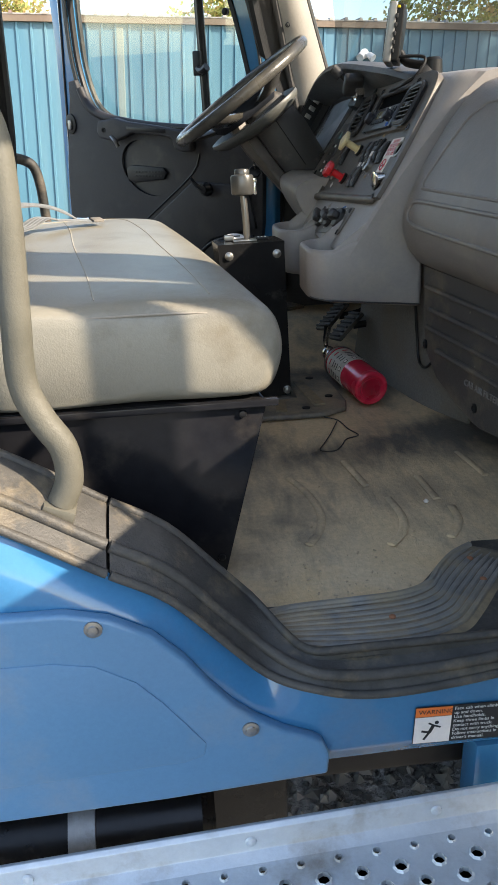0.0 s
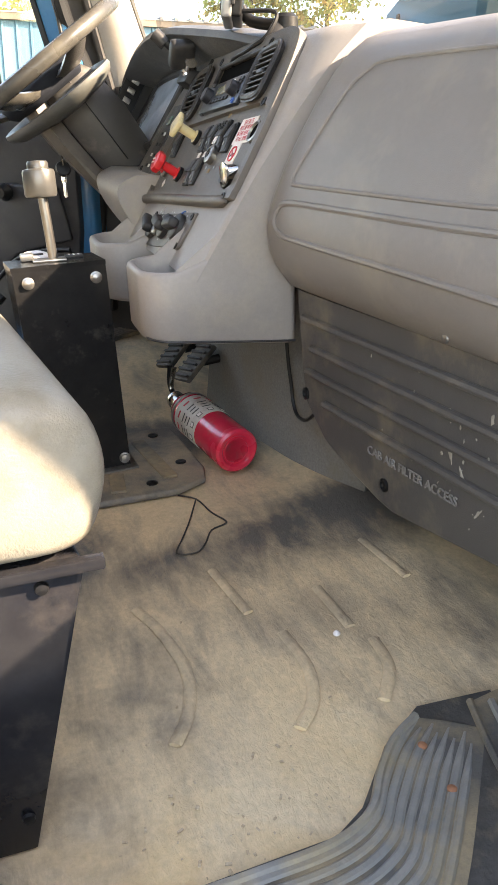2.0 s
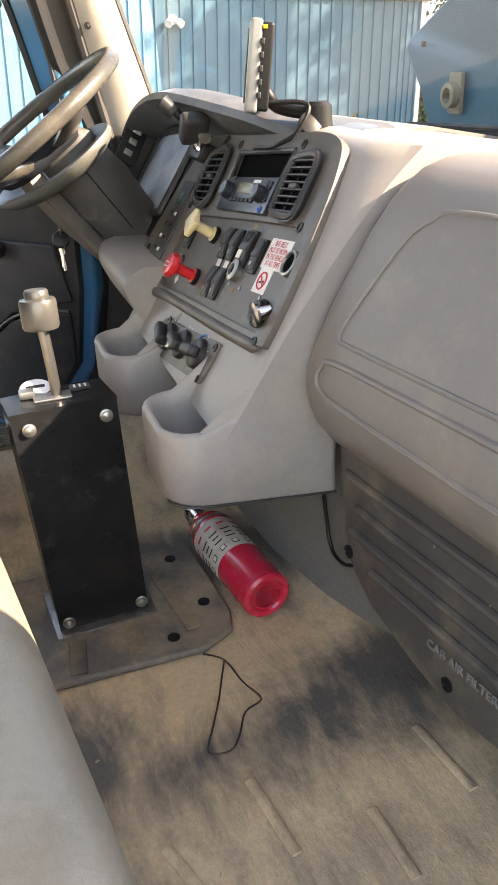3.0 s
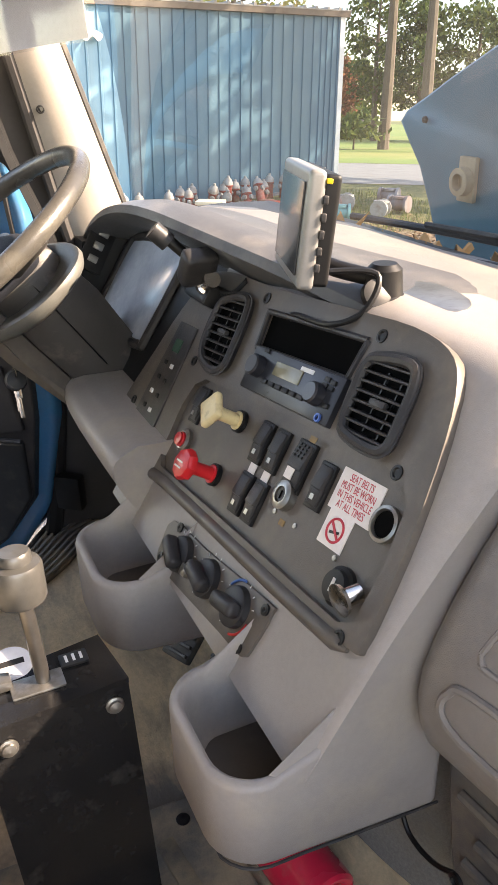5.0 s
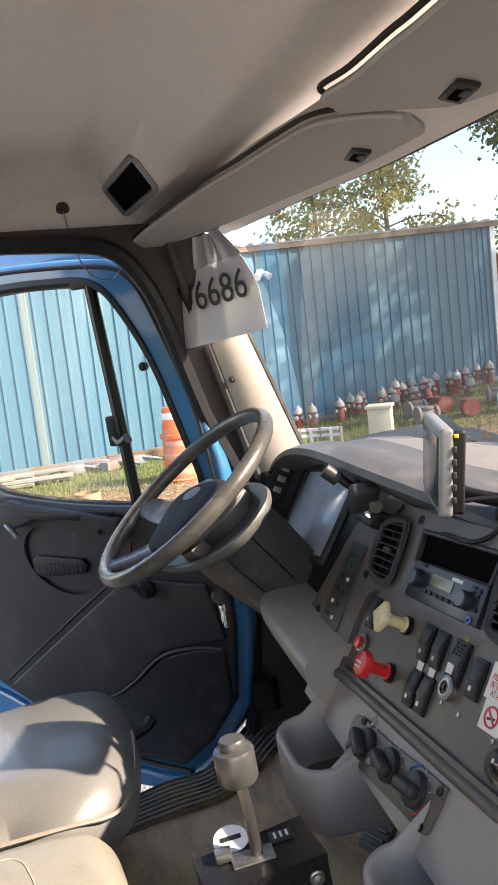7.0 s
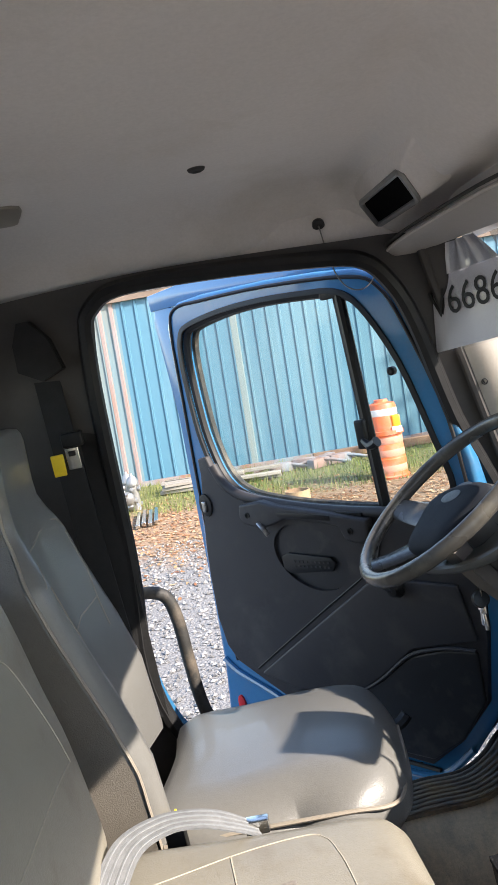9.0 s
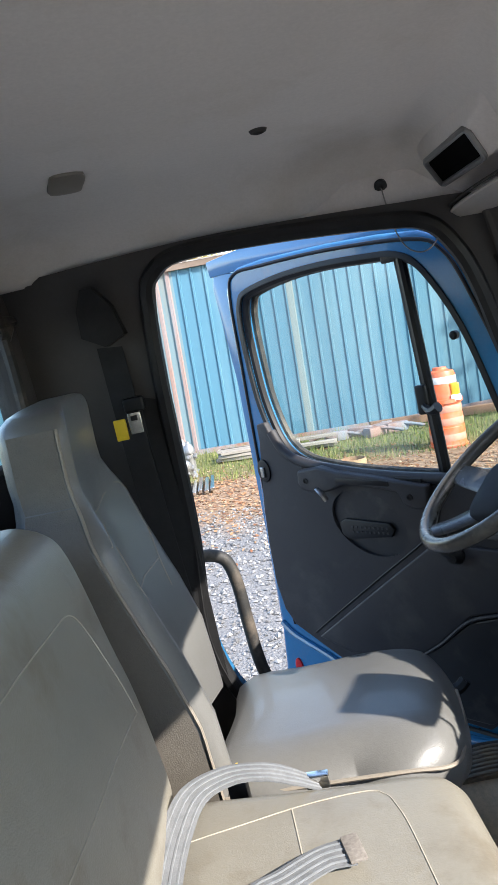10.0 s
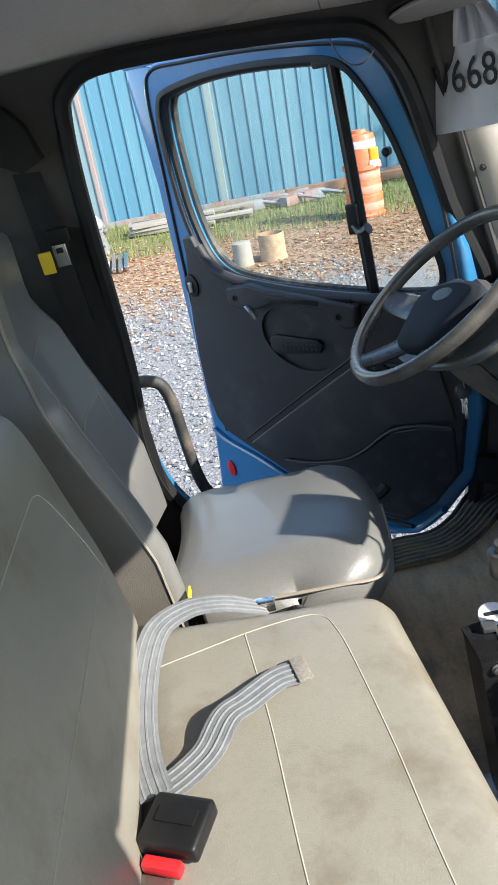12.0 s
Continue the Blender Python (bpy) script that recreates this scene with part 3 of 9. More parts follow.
for a, b, r in (((-0.040, 0.0), (-0.045, -0.012), 0.0026), ((-0.045, -0.012), (-0.056, -0.009), 0.0018), ((-0.045, -0.012), (-0.052, -0.024), 0.0018), ((-0.040, 0.0), (-0.030, -0.004), 0.0014), ((-0.040, 0.0), (-0.047, 0.004), 0.0014)):
    join(fig, tube([(*a, 0.0012), (*b, 0.0012)], r, 6, n=1, flat=0.2))
join(fig, lathe([(0.0028, 0.0008), (0.0028, 0.0015)], Matrix.Translation((-0.036, 0.0045, 0)), 12))
fig.transform(SM)
part("pictogram", fig, INK_BLACK, st)

# perforated step below the doorway
step = thing("cab_step", (-0.15, -1.25, -0.27), "perforated galvanised steel cab step with an upturned edge", "step")
SL = Matrix.Translation((0, 0, -0.192)) @ Matrix.Rotation(radians(-3.6), 4, "Y")
bm = bmesh.new()
CELL, R0 = 0.050, 0.0072
for i in range(-15, 7):
    for j in range(11):
        cx, cy = i * CELL + (CELL / 2 if j % 2 else 0), -1.112 - j * 0.0255
        hx, hy = CELL / 2, 0.01275
        box_ = [(hx, 0), (hx, hy), (0, hy), (-hx, hy), (-hx, 0), (-hx, -hy), (0, -hy), (hx, -hy)]
        big = 0.6 if j == 0 else 1.0 + 0.06 * math.sin(i * 3 + j)
        o = [bm.verts.new((cx + a, cy + b, -0.038)) for a, b in box_]
        rim = [bm.verts.new((cx + 1.5 * R0 * big * math.cos(k * math.pi / 4), cy + 1.5 * R0 * big * math.sin(k * math.pi / 4), -0.038)) for k in range(8)]
        top = [bm.verts.new((cx + 1.12 * R0 * big * math.cos(k * math.pi / 4), cy + 1.12 * R0 * big * math.sin(k * math.pi / 4), -0.0348)) for k in range(8)]
        low = [bm.verts.new((cx + R0 * big * math.cos(k * math.pi / 4), cy + R0 * big * math.sin(k * math.pi / 4), -0.042)) for k in range(8)]
        for k in range(8):
            q = (k + 1) % 8
            for a, b in ((o, rim), (rim, top), (top, low)):
                bm.faces.new((a[k], a[q], b[q], b[k]))
bmesh.ops.remove_doubles(bm, verts=bm.verts[:], dist=0.0003)
bm.transform(SL)
part("tread_plate", bm, STEEL, step, angle=20)
# near-black sheet added below, so the holes look shaded
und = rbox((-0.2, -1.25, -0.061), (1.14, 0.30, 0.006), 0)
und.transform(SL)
part("support_tray", und, VOID, step, "near-black sheet added under the tread to shade its holes")
lip = prism([(-1.068, 0.0), (-1.074, 0.002), (-1.080, -0.002), (-1.083, -0.033), (-1.100, -0.038), (-1.100, -0.042), (-1.078, -0.038), (-1.072, -0.01)], -0.78, 0.36, "x", 0.001)
lip.transform(SL)
part("upturned_edge", lip, STEEL, step)
for x in (-0.45, -0.16, 0.09, 0.25):
    part("rivet", lathe([(0.008, 0), (0.007, 0.003), (0.003, 0.005), (0.0005, 0.0055)], SL @ Matrix.Translation((x, -1.082, -0.017)) @ Matrix.Rotation(math.pi / 2, 4, "X"), 12), STEEL, step)
front_lip = prism([(-1.395, -0.038), (-1.405, -0.038), (-1.405, -0.09), (-1.395, -0.09)], -0.78, 0.36, "x", 0.001)
front_lip.transform(SL)
part("front_edge", front_lip, STEEL, step)
bracket = thing("step_bracket", (0.2, -1.0, -0.4), "blue painted steel bracket that carries the cab step", "bracket")
part("post", rbox((0.22, -0.99, -0.42), (0.10, 0.05, 0.5), 0.008), BLUE, bracket)
part("arm", rbox((0.22, -1.16, -0.30), (0.06, 0.30, 0.05), 0.006), BLUE, bracket)
rail = thing("chassis_rail", (0, -0.45, -0.5), "dark steel chassis rail under the cab", "chassis rail")
part("web", rbox((0.0, -0.45, -0.42), (5.0, 0.012, 0.26), 0.004), BLACK, rail)
part("flange", rbox((0.0, -0.41, -0.295), (5.0, 0.08, 0.012), 0.004), BLACK, rail)
part("flange", rbox((0.0, -0.41, -0.545), (5.0, 0.08, 0.012), 0.004), BLACK, rail)
rail2 = copy_thing(rail, CAB @ Matrix.Translation((0, 0.45, -0.5)))
under = thing("battery_box", (-0.4, -0.72, -0.6), "dark steel battery box under the cab", "battery box")
part("box", rbox((-0.55, -0.72, -0.42), (0.95, 0.30, 0.45), 0.02, 2), SCUFFED, under)
tank = thing("fuel_tank", (-0.75, -0.80, -0.62), "dark dusty fuel tank behind the cab step", "fuel tank")
part("shell", lathe([(0.02, -0.42), (0.20, -0.42), (0.22, -0.40), (0.22, 0.40), (0.20, 0.42), (0.02, 0.42)], Matrix.Translation((-0.62, -0.80, -0.48)) @ Matrix.Rotation(math.pi / 2, 4, "Y"), 32), SCUFFED, tank)
for dx in (-0.25, 0.22):
    part("strap", lathe([(0.222, -0.02), (0.227, -0.02), (0.227, 0.02), (0.222, 0.02)], Matrix.Translation((-0.62 + dx, -0.80, -0.48)) @ Matrix.Rotation(math.pi / 2, 4, "Y"), 32), GREYMETAL, tank)

# ---- side walls with their door openings ----
OPEN = [(-0.632, 1.19), (-0.604, 1.237), (-0.533, 1.264), (-0.329, 1.256), (-0.104, 1.233), (0.0, 1.210), (0.055, 1.150), (0.095, 1.05), (0.150, 0.82), (0.205, 0.60), (0.235, 0.38), (0.235, 0.20), (0.20, 0.06), (0.12, -0.010), (0.0, -0.035), (-0.115, -0.014), (-0.172, 0.047), (-0.238, 0.120), (-0.318, 0.169), (-0.423, 0.236), (-0.56, 0.275), (-0.645, 0.33), (-0.682, 0.42), (-0.672, 0.60), (-0.663, 0.80), (-0.650, 1.05)]
OPEN_D = OPEN[:9] + [(0.222, 0.60), (0.196, 0.38), (0.168, 0.18), (0.145, 0.04), (0.105, -0.10), (0.04, -0.185), (-0.06, -0.195), (-0.17, -0.195), (-0.28, -0.19), (-0.38, -0.13), (-0.47, -0.03), (-0.57, 0.07), (-0.655, 0.19), (-0.692, 0.36)] + OPEN[23:]
EDGE = [(-0.98, 1.27), (-0.85, 1.285), (-0.55, 1.290), (-0.33, 1.282), (-0.05, 1.262), (0.12, 1.245), (0.19, 1.19), (0.235, 1.08), (0.30, 0.86), (0.36, 0.68), (0.60, 0.60), (0.60, 0.20), (0.60, -0.05), (0.45, -0.165), (0.10, -0.165), (-0.10, -0.165), (-0.20, -0.165), (-0.30, -0.165), (-0.40, -0.165), (-0.50, -0.165), (-0.72, -0.165), (-0.98, -0.165), (-0.98, 0.30), (-0.98, 0.60), (-0.98, 0.80), (-0.98, 1.05)]


def lean(y, z):
    """The sides lean inwards above the belt line."""
    return y - (0.10 * max(0.0, z - 0.72) + 0.25 * max(0.0, z - 1.18))


def ring3(pts, y, sign, n=4):
    return [Vector((p.x, sign * lean(y, p.z), p.z)) for p in smooth_path([(x, 0, z) for x, z in pts], n, True)]


def ahead(pts):
    return [(x if x < -0.1 else -0.1 + (x + 0.1) * 1.75, z if z < 0.5 else z + 0.09) for x, z in pts]


for sign, nm in ((1, "wall_driver"), (-1, "wall_passenger")):
    wall_t = thing(nm, (0, sign * 0.95, -0.16), "cab side with an open doorway, cloth trim inside and blue outside", "cab side", kind="structure")
    open_ = OPEN_D if sign > 0 else [(x, z - 0.07 if z < 0.3 else z) for x, z in ahead(OPEN)]
    o_in, o_out = ring3(open_, 0.925, sign), ring3(open_, 1.0, sign)
    o_mid = [Vector((p.x, sign * lean(0.97, p.z), p.z)) for p in o_in]
    edge_ = [(x, z - 0.09 if z < -0.1 else z) for x, z in EDGE] if sign > 0 else ahead(EDGE)
    e_in, e_out = ring3(edge_, 0.935, sign), ring3(edge_, 1.01, sign)
    part("inner_trim", loft([e_in, [a.lerp(b, 0.6) for a, b in zip(e_in, o_in)], o_in, o_mid], True, False), TRIM, wall_t)
    part("outer_skin", loft([o_mid, o_out, e_out, e_in], True, False), BLUE, wall_t, "blue painted body skin")
    if sign < 0:
        # out of view; added to stop sun leaking past the door onto the tread
        part("hinge_post", rbox((0.465, -0.992, 0.27), (0.16, 0.03, 0.92), 0.01), BLACK, wall_t, "black painted hinge post")
    else:
        part("hinge_post", rbox((0.235, 0.992, 0.27), (0.17, 0.03, 0.90), 0.01), BLACK, wall_t, "black painted hinge post")
    part("door_seal", tube([p + Vector((0, -sign * 0.006, 0)) for p in o_in], 0.019, 8, True, 1), SEAL, wall_t, "black rubber door seal")

# driver's sill tread, seen past the seat
dt = thing("driver_sill_tread", (-0.1, 0.85, 0), "black ribbed rubber tread on the driver's door sill", "sill tread")
DT_OUT = smooth_path([(-0.42, 0.800, 0), (-0.30, 0.775, 0), (-0.19, 0.785, 0), (-0.10, 0.808, 0), (-0.01, 0.812, 0), (0.06, 0.862, 0), (0.13, 0.950, 0), (0.20, 0.985, 0)], 4)
DT_IN = smooth_path([(-0.42, 0.690, 0), (-0.30, 0.672, 0), (-0.19, 0.680, 0), (-0.09, 0.694, 0), (0.02, 0.704, 0), (0.11, 0.760, 0), (0.20, 0.850, 0), (0.27, 0.89, 0)], 4)


def dt_row(v):
    return [a.lerp(b, v) for a, b in zip(DT_IN, DT_OUT)]


def dt_fn(u, v):
    p = dt_row(v)[min(round(u * (len(DT_IN) - 1)), len(DT_IN) - 1)]
    return p.x, p.y, 0.006 + 0.004 * v - 0.012 * max(0.0, v - 0.85) / 0.15


part("plate", sheet(dt_fn, len(DT_IN) - 1, 8, 0.012), TREAD, dt)
for k in range(7):
    v = 0.08 + 0.13 * k
    part("rib", tube([(p.x, p.y, 0.0095 + 0.004 * v) for p in dt_row(v)[1:-1]], 0.0042, 6, n=1, flat=0.7), RIBM, dt)
part("rolled_edge", tube([(p.x, p.y, 0.006) for p in dt_row(1.0)], 0.007, 8, n=1), STRIPM, dt)

# pale cover of the driver's windscreen pillar
pil = thing("pillar_cover", (0.33, 0.9, 0.68), "pale beige plastic cover on the windscreen pillar", "pillar cover", kind="structure")


def pillar_fn(u, v):
    z = 0.62 + 0.60 * u
    xa = 0.190 + (0.94 - z) * 0.22
    xb = 0.285 + (0.94 - z) * 0.33
    x = xa + (xb - xa) * v
    y = lean(0.925, z) - 0.024 * math.sin(math.pi * min(1, v * 0.9 + 0.1)) - 0.012 * v
    return x, y, z


part("cover", sheet(lambda u, v: pillar_fn(0.66 * u, v), 16, 10, 0.006), PILLAR, pil)
part("upper_cover", sheet(lambda u, v: pillar_fn(0.665 + 0.335 * u, v), 10, 10, 0.006), TRIM, pil, "dark cloth upper pillar cover")
part("screw_hole", lathe([(0.0075, -0.003), (0.0075, 0.001), (0.0055, 0.0016), (0.004, -0.002)], Matrix.Translation((0.222, lean(0.925, 0.89) - 0.030, 0.89)) @ Matrix.Rotation(math.pi / 2, 4, "X"), 14), BLACK, pil)
part("corner_trim", rbox((0.225, 0.862, 1.232), (0.11, 0.08, 0.026), 0.012, 3), TRIM, pil, "dark cloth trim in the roof corner")
part("dark_edge", tube([(p[0], p[1] - 0.004, p[2]) for p in (pillar_fn(i / 10, 0.0) for i in range(11))], 0.012, 8, n=1), TRIM, pil)
part("glass_edge", tube([(p[0] + 0.008, p[1] + 0.012, p[2]) for p in (pillar_fn(i / 10, 1.0) for i in range(11))], 0.010, 8, n=1), RUBBER, pil)

# the same cover on the passenger's pillar
pil2 = thing("pillar_cover", (0.5, -0.9, 0.68), "pale beige plastic cover on the windscreen pillar", "pillar cover", kind="structure")


def pillar2_fn(u, v):
    x, y, z = pillar_fn(u, v)
    return x + 0.06, -y + 0.045, z


part("cover", sheet(pillar2_fn, 16, 10, 0.006), PILLAR, pil2)

# ---- ceiling ----
TOPX = [(-1.0, 0.455), (-0.6, 0.450), (-0.13, 0.405), (0.186, 0.357), (0.385, 0.325), (0.70, 0.295), (1.02, 0.270)]


def top_x(y):
    """Where the windscreen's upper edge runs; the passenger's side lies further ahead."""
    for (y0, x0), (y1, x1) in zip(TOPX, TOPX[1:]):
        if y <= y1:
            return x0 + (x1 - x0) * (y - y0) / (y1 - y0)
    return TOPX[-1][1]


def top_z(y):
    return 1.222 + 0.045 * max(0.0, 0.2 - y)


def roof_z(x, y):
    z = 1.405 - 0.02 * (y / 0.9) ** 2 + 0.055 * max(0.0, 0.45 - y)
    side_drop = max(0.0, abs(y) - 0.62 - 0.10 * min(1.0, max(0.0, (x + 0.4) / 0.25)))
    z -= 1.55 * min(side_drop, 0.27) ** 2 + 0.9 * max(0.0, side_drop - 0.27) + 2.0 * max(0.0, side_drop - 0.17) * min(1.0, max(0.0, (x + 0.4) / 0.25))
    z -= 0.85 * min(0.11, max(0.0, x - 0.01 - 0.05 * (0.4 - y)))
    z -= 1.2 * max(0.0, -0.80 - x) ** 1.5
    return z


def roof_fn(u, v):
    y = -0.895 + 1.79 * v
    x = -0.98 + (0.98 + top_x(y) - 0.02) * u
    return x, y, max(roof_z(x, y), (1.268 if abs(y) > 0.8 and x < 0.05 else 1.24) + 0.055 * max(0.0, 0.45 - y))


solid("ceiling", join(sheet(roof_fn, 60, 60), sheet(lambda u, v: Vector(roof_fn(u, v)) + Vector((0, 0, 0.02)), 30, 30)), LINER, "beige cloth headliner, slightly dusty", "ceiling", angle=70)
solid("roof", sheet(lambda u, v: (-1.0 + 1.42 * u, -0.96 + 1.92 * v, 1.535 - 0.12 * abs(2 * v - 1) ** 4 - 0.16 * u ** 3 + 0.10 * max(0.0, 0.5 - v)), 20, 20, 0.01), BLUE, "blue painted cab roof", "roof")

# cant rails between the ceiling and the tops of the doorways
for sign, nm in ((1, "cant_rail_driver"), (-1, "cant_rail_passenger")):
    rail_r = []
    for i in range(28):
        x = -0.97 + 1.20 * i / 27
        zb = 1.278 if x < -0.4 else 1.278 - 0.030 * min(1.0, (x + 0.4) / 0.5)
        rail_r.append([Vector((x, sign * y, z)) for y, z in ((0.880, zb), (0.886, zb + 0.03), (0.893, 1.36), (0.90, 1.42), (0.92, 1.42), (0.905, zb))])
    solid(nm, loft(rail_r), LINER, "cloth-covered rail between headliner and doorway", "cant rail", angle=60)

# header trim above the windscreen
solid("header_trim", loft([[(top_x(y) - 0.10 + dx, y, top_z(y) + z) for dx, z in ((0, 0.013), (0.085, -0.012), (0.10, 0.006), (0.10, 0.05), (0.0, 0.08))] for y in [-0.9 + 0.06 * i for i in range(31)]]), LINER, "cloth-covered header over the windscreen", "header trim")

# front and rear walls
solid("wall_front", prism([(-0.95, -0.10), (0.95, -0.10), (0.95, 0.655), (-0.95, 0.655)], 0.62, 0.66, "x"), CHAR, "dark bulkhead behind the dashboard", "bulkhead")
rear = thing("wall_rear", (-0.97, 0, 0), "cloth-trimmed rear cab wall with a wide window", "rear wall", kind="structure")
W0, W1, Z0, Z1 = -0.80, 0.80, 0.90, 1.21
bm = bmesh.new()
for y0, y1, z0, z1 in ((-0.95, 0.95, -0.1, Z0), (-0.95, 0.95, Z1, 1.40), (-0.95, W0, Z0, Z1), (W1, 0.95, Z0, Z1)):
    join(bm, rbox((-0.985, (y0 + y1) / 2, (z0 + z1) / 2), (0.05, y1 - y0, z1 - z0), 0))
part("wall_trim", bm, TRIM, rear)
part("window_seal", tube([(-0.958, y, z) for y, z in ((W0, Z0 + 0.05), (W0, Z1 - 0.05), (W0 + 0.05, Z1), (W1 - 0.05, Z1), (W1, Z1 - 0.05), (W1, Z0 + 0.05), (W1 - 0.05, Z0), (W0 + 0.05, Z0))], 0.014, 8, True, 3), RUBBER, rear)
pane = part("pane", rbox((-0.985, 0, (Z0 + Z1) / 2), (0.005, W1 - W0, Z1 - Z0), 0), GLASS, rear)
pane.visible_shadow = False

# ---- windscreen ----
def screen_fn(u, v):
    y = -0.90 + 1.80 * u
    q = (y / 0.90) ** 2
    top, bot = Vector((top_x(y), y * 0.96, top_z(y))), Vector((0.83 - (0.44 if y > 0 else 0.20) * q, y * 1.03, 0.655))
    p = top.lerp(bot, v)
    return p + Vector((0.03 * math.sin(math.pi * v), 0, 0.02 * math.sin(math.pi * v)))


scr = thing("windscreen", (0.83, 0, 0.65), "curved windscreen with light dust, tinted to dim the yard beyond", "windscreen", kind="structure")
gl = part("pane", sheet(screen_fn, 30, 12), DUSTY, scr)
gl.visible_shadow = False
part("lower_seal", tube([screen_fn(i / 24, 1.0) for i in range(25)], 0.012, 8, n=1), RUBBER, scr)
part("upper_seal", tube([screen_fn(i / 24, 0.0) for i in range(25)], 0.010, 8, n=1), RUBBER, scr)

# carpeted tunnel wall under the dash
car = thing("tunnel_carpet", (0.36, 0, 0), "grey felt carpet on the bulkhead under the dashboard", "carpet", kind="structure")


def carpet_fn(u, v):
    t = u
    x = 0.335 + 0.03 * t + 0.09 * t ** 3
    y = 0.30 - 0.56 * t
    return x + 0.04 * (1 - v) ** 3 * 0 - 0.018 * (1 - v) ** 4 + 0.004 * noise.noise(Vector((u * 6, v * 4, 2))), y, -0.004 + 0.40 * v


part("carpet", sheet(carpet_fn, 24, 14, 0.008), CARPET, car, angle=70)
part("side_face", sheet(lambda u, v: (0.335 + 0.28 * u, 0.30, 0.40 * v), 4, 4, 0.01), CARPET, car)

# ---- dashboard ----
FACE_O, FACE_V, FACE_N = Vector((0.236, 0, 0.481)), Vector((0.539, 0, 0.842)), Vector((-0.842, 0, 0.539))
FACE = frame_m(FACE_O, (0, -1, 0), FACE_V)
TURN_IN = Matrix.Rotation(radians(6.5), 4, "Z")


def on_face(x, v, out=0.0):
    """A pose on the instrument face: x towards the passenger, v up the slope, z out of it."""
    return FACE @ Matrix.Translation((x, v, out)) @ TURN_IN


def face_box(x, v, w, h, d, out=0.0, bevel=0.002, seg=2):
    bm = rbox((0, 0, 0), (w, h, d), bevel, seg)
    bm.transform(on_face(x, v, out))
    return bm


def face_prism(pts, a, b, bevel=0.0, seg=2):
    bm = prism(pts, a, b, "z", bevel, seg)
    bm.transform(FACE)
    return bm


def rounded(pts, n=3):
    return [(p.x, p.y) for p in smooth_path([(x, y, 0) for x, y in pts], n, True)]


dash = thing("dashboard", (0.4, 0, 0.35), "taupe plastic truck dashboard, worn and dusty", "dashboard")


EDGE_V, EDGE_X = (-0.135, 0.0, 0.05, 0.12, 0.20, 0.25), (0.194, 0.192, 0.188, 0.176, 0.154, 0.130)


def shoulder(y, v):
    """How far the dash falls away between the instrument panel's edge and the passenger pod."""
    e = float(np.interp(v, EDGE_V, EDGE_X))
    s_ = min(1.0, max(0.0, (-y - e) / (0.2045 - e)))
    return 0.55 * (0.2045 - e) * s_ * s_


def section(y, front=0.0, vb=-0.135, vt=0.255, zt=0.0, xb=0.0):
    pts = [(0.52, 0.34)]
    for v in (vb, -0.06, 0.0, 0.05, 0.10, 0.15, 0.19, vt - 0.03):
        p = FACE_O + FACE_V * v
        pts.append((p.x + front + xb * max(0, (0.05 - v)) + shoulder(y, v), p.z))
    front += shoulder(y, 0.25)
    p = FACE_O + FACE_V * vt
    pts += [(p.x + front + 0.004, p.z), (p.x + front + 0.022, p.z + 0.016 + zt), (p.x + front + 0.06, p.z + 0.022 + zt), (0.58, 0.705 + zt * 0.5), (0.70, 0.685), (0.835, 0.650), (0.835, 0.45)]
    return [Vector((x, y, z)) for x, z in pts]


ys = [-0.204, -0.200, -0.195, -0.19, -0.184, -0.177, -0.168, -0.158, -0.148, -0.138, -0.125, -0.08, 0.0, 0.1, 0.2, 0.3, 0.40]
rings = [section(y) for y in ys]
body = part("center_body", loft(rings), TAUPE, dash)
rings = [section(y, 0.070, vb=-0.07, zt=-0.03) for y in (0.395, 0.50, 0.60, 0.75, 0.88, 0.935)]
part("driver_body", loft(rings), CHAR, dash)

# instrument face
OUTL = [(-0.50, -0.078), (-0.42, -0.074), (-0.337, -0.058), (-0.26, -0.045), (-0.10, -0.030), (0.05, -0.017), (0.176, -0.004), (0.190, 0.006), (0.186, 0.05), (0.174, 0.12), (0.152, 0.20), (0.128, 0.25), (0.098, 0.272), (0.04, 0.278), (-0.05, 0.270), (-0.15, 0.260), (-0.258, 0.250), (-0.36, 0.244), (-0.42, 0.225), (-0.455, 0.16), (-0.475, 0.08), (-0.495, 0.0)]
face = part("instrument_panel", face_prism(rounded(OUTL, 3), -0.004, 0.010, 0.004), PANEL, dash, "dark brown plastic instrument panel")
REC = [(-0.305, 0.085), (-0.312, 0.05), (-0.302, -0.022), (-0.285, -0.036), (-0.05, -0.013), (0.150, 0.006), (0.168, 0.018), (0.166, 0.07), (0.152, 0.132), (0.134, 0.148), (0.10, 0.150), (-0.03, 0.135), (-0.20, 0.112), (-0.285, 0.10)]
CAV = [(-0.218, 0.222), (-0.012, 0.246), (-0.012, 0.20), (-0.205, 0.176)]
VL = rounded([(-0.335, 0.195), (-0.315, 0.212), (-0.272, 0.222), (-0.256, 0.205), (-0.246, 0.155), (-0.246, 0.130), (-0.268, 0.118), (-0.312, 0.124), (-0.33, 0.15)])
VR = rounded([(0.012, 0.222), (0.030, 0.236), (0.074, 0.244), (0.090, 0.230), (0.098, 0.19), (0.100, 0.166), (0.085, 0.156), (0.042, 0.154), (0.023, 0.165)])
cut(face, [face_prism(REC, 0.002, 0.05), face_prism(CAV, -0.20, 0.05)])
# black plate across the opening, in place of the shade inside it
part("storage_slot", face_prism(CAV, 0.0005, 0.0035), VOID, dash, "black plate standing in for the shaded empty radio slot")
slot_rim = bmesh.new()
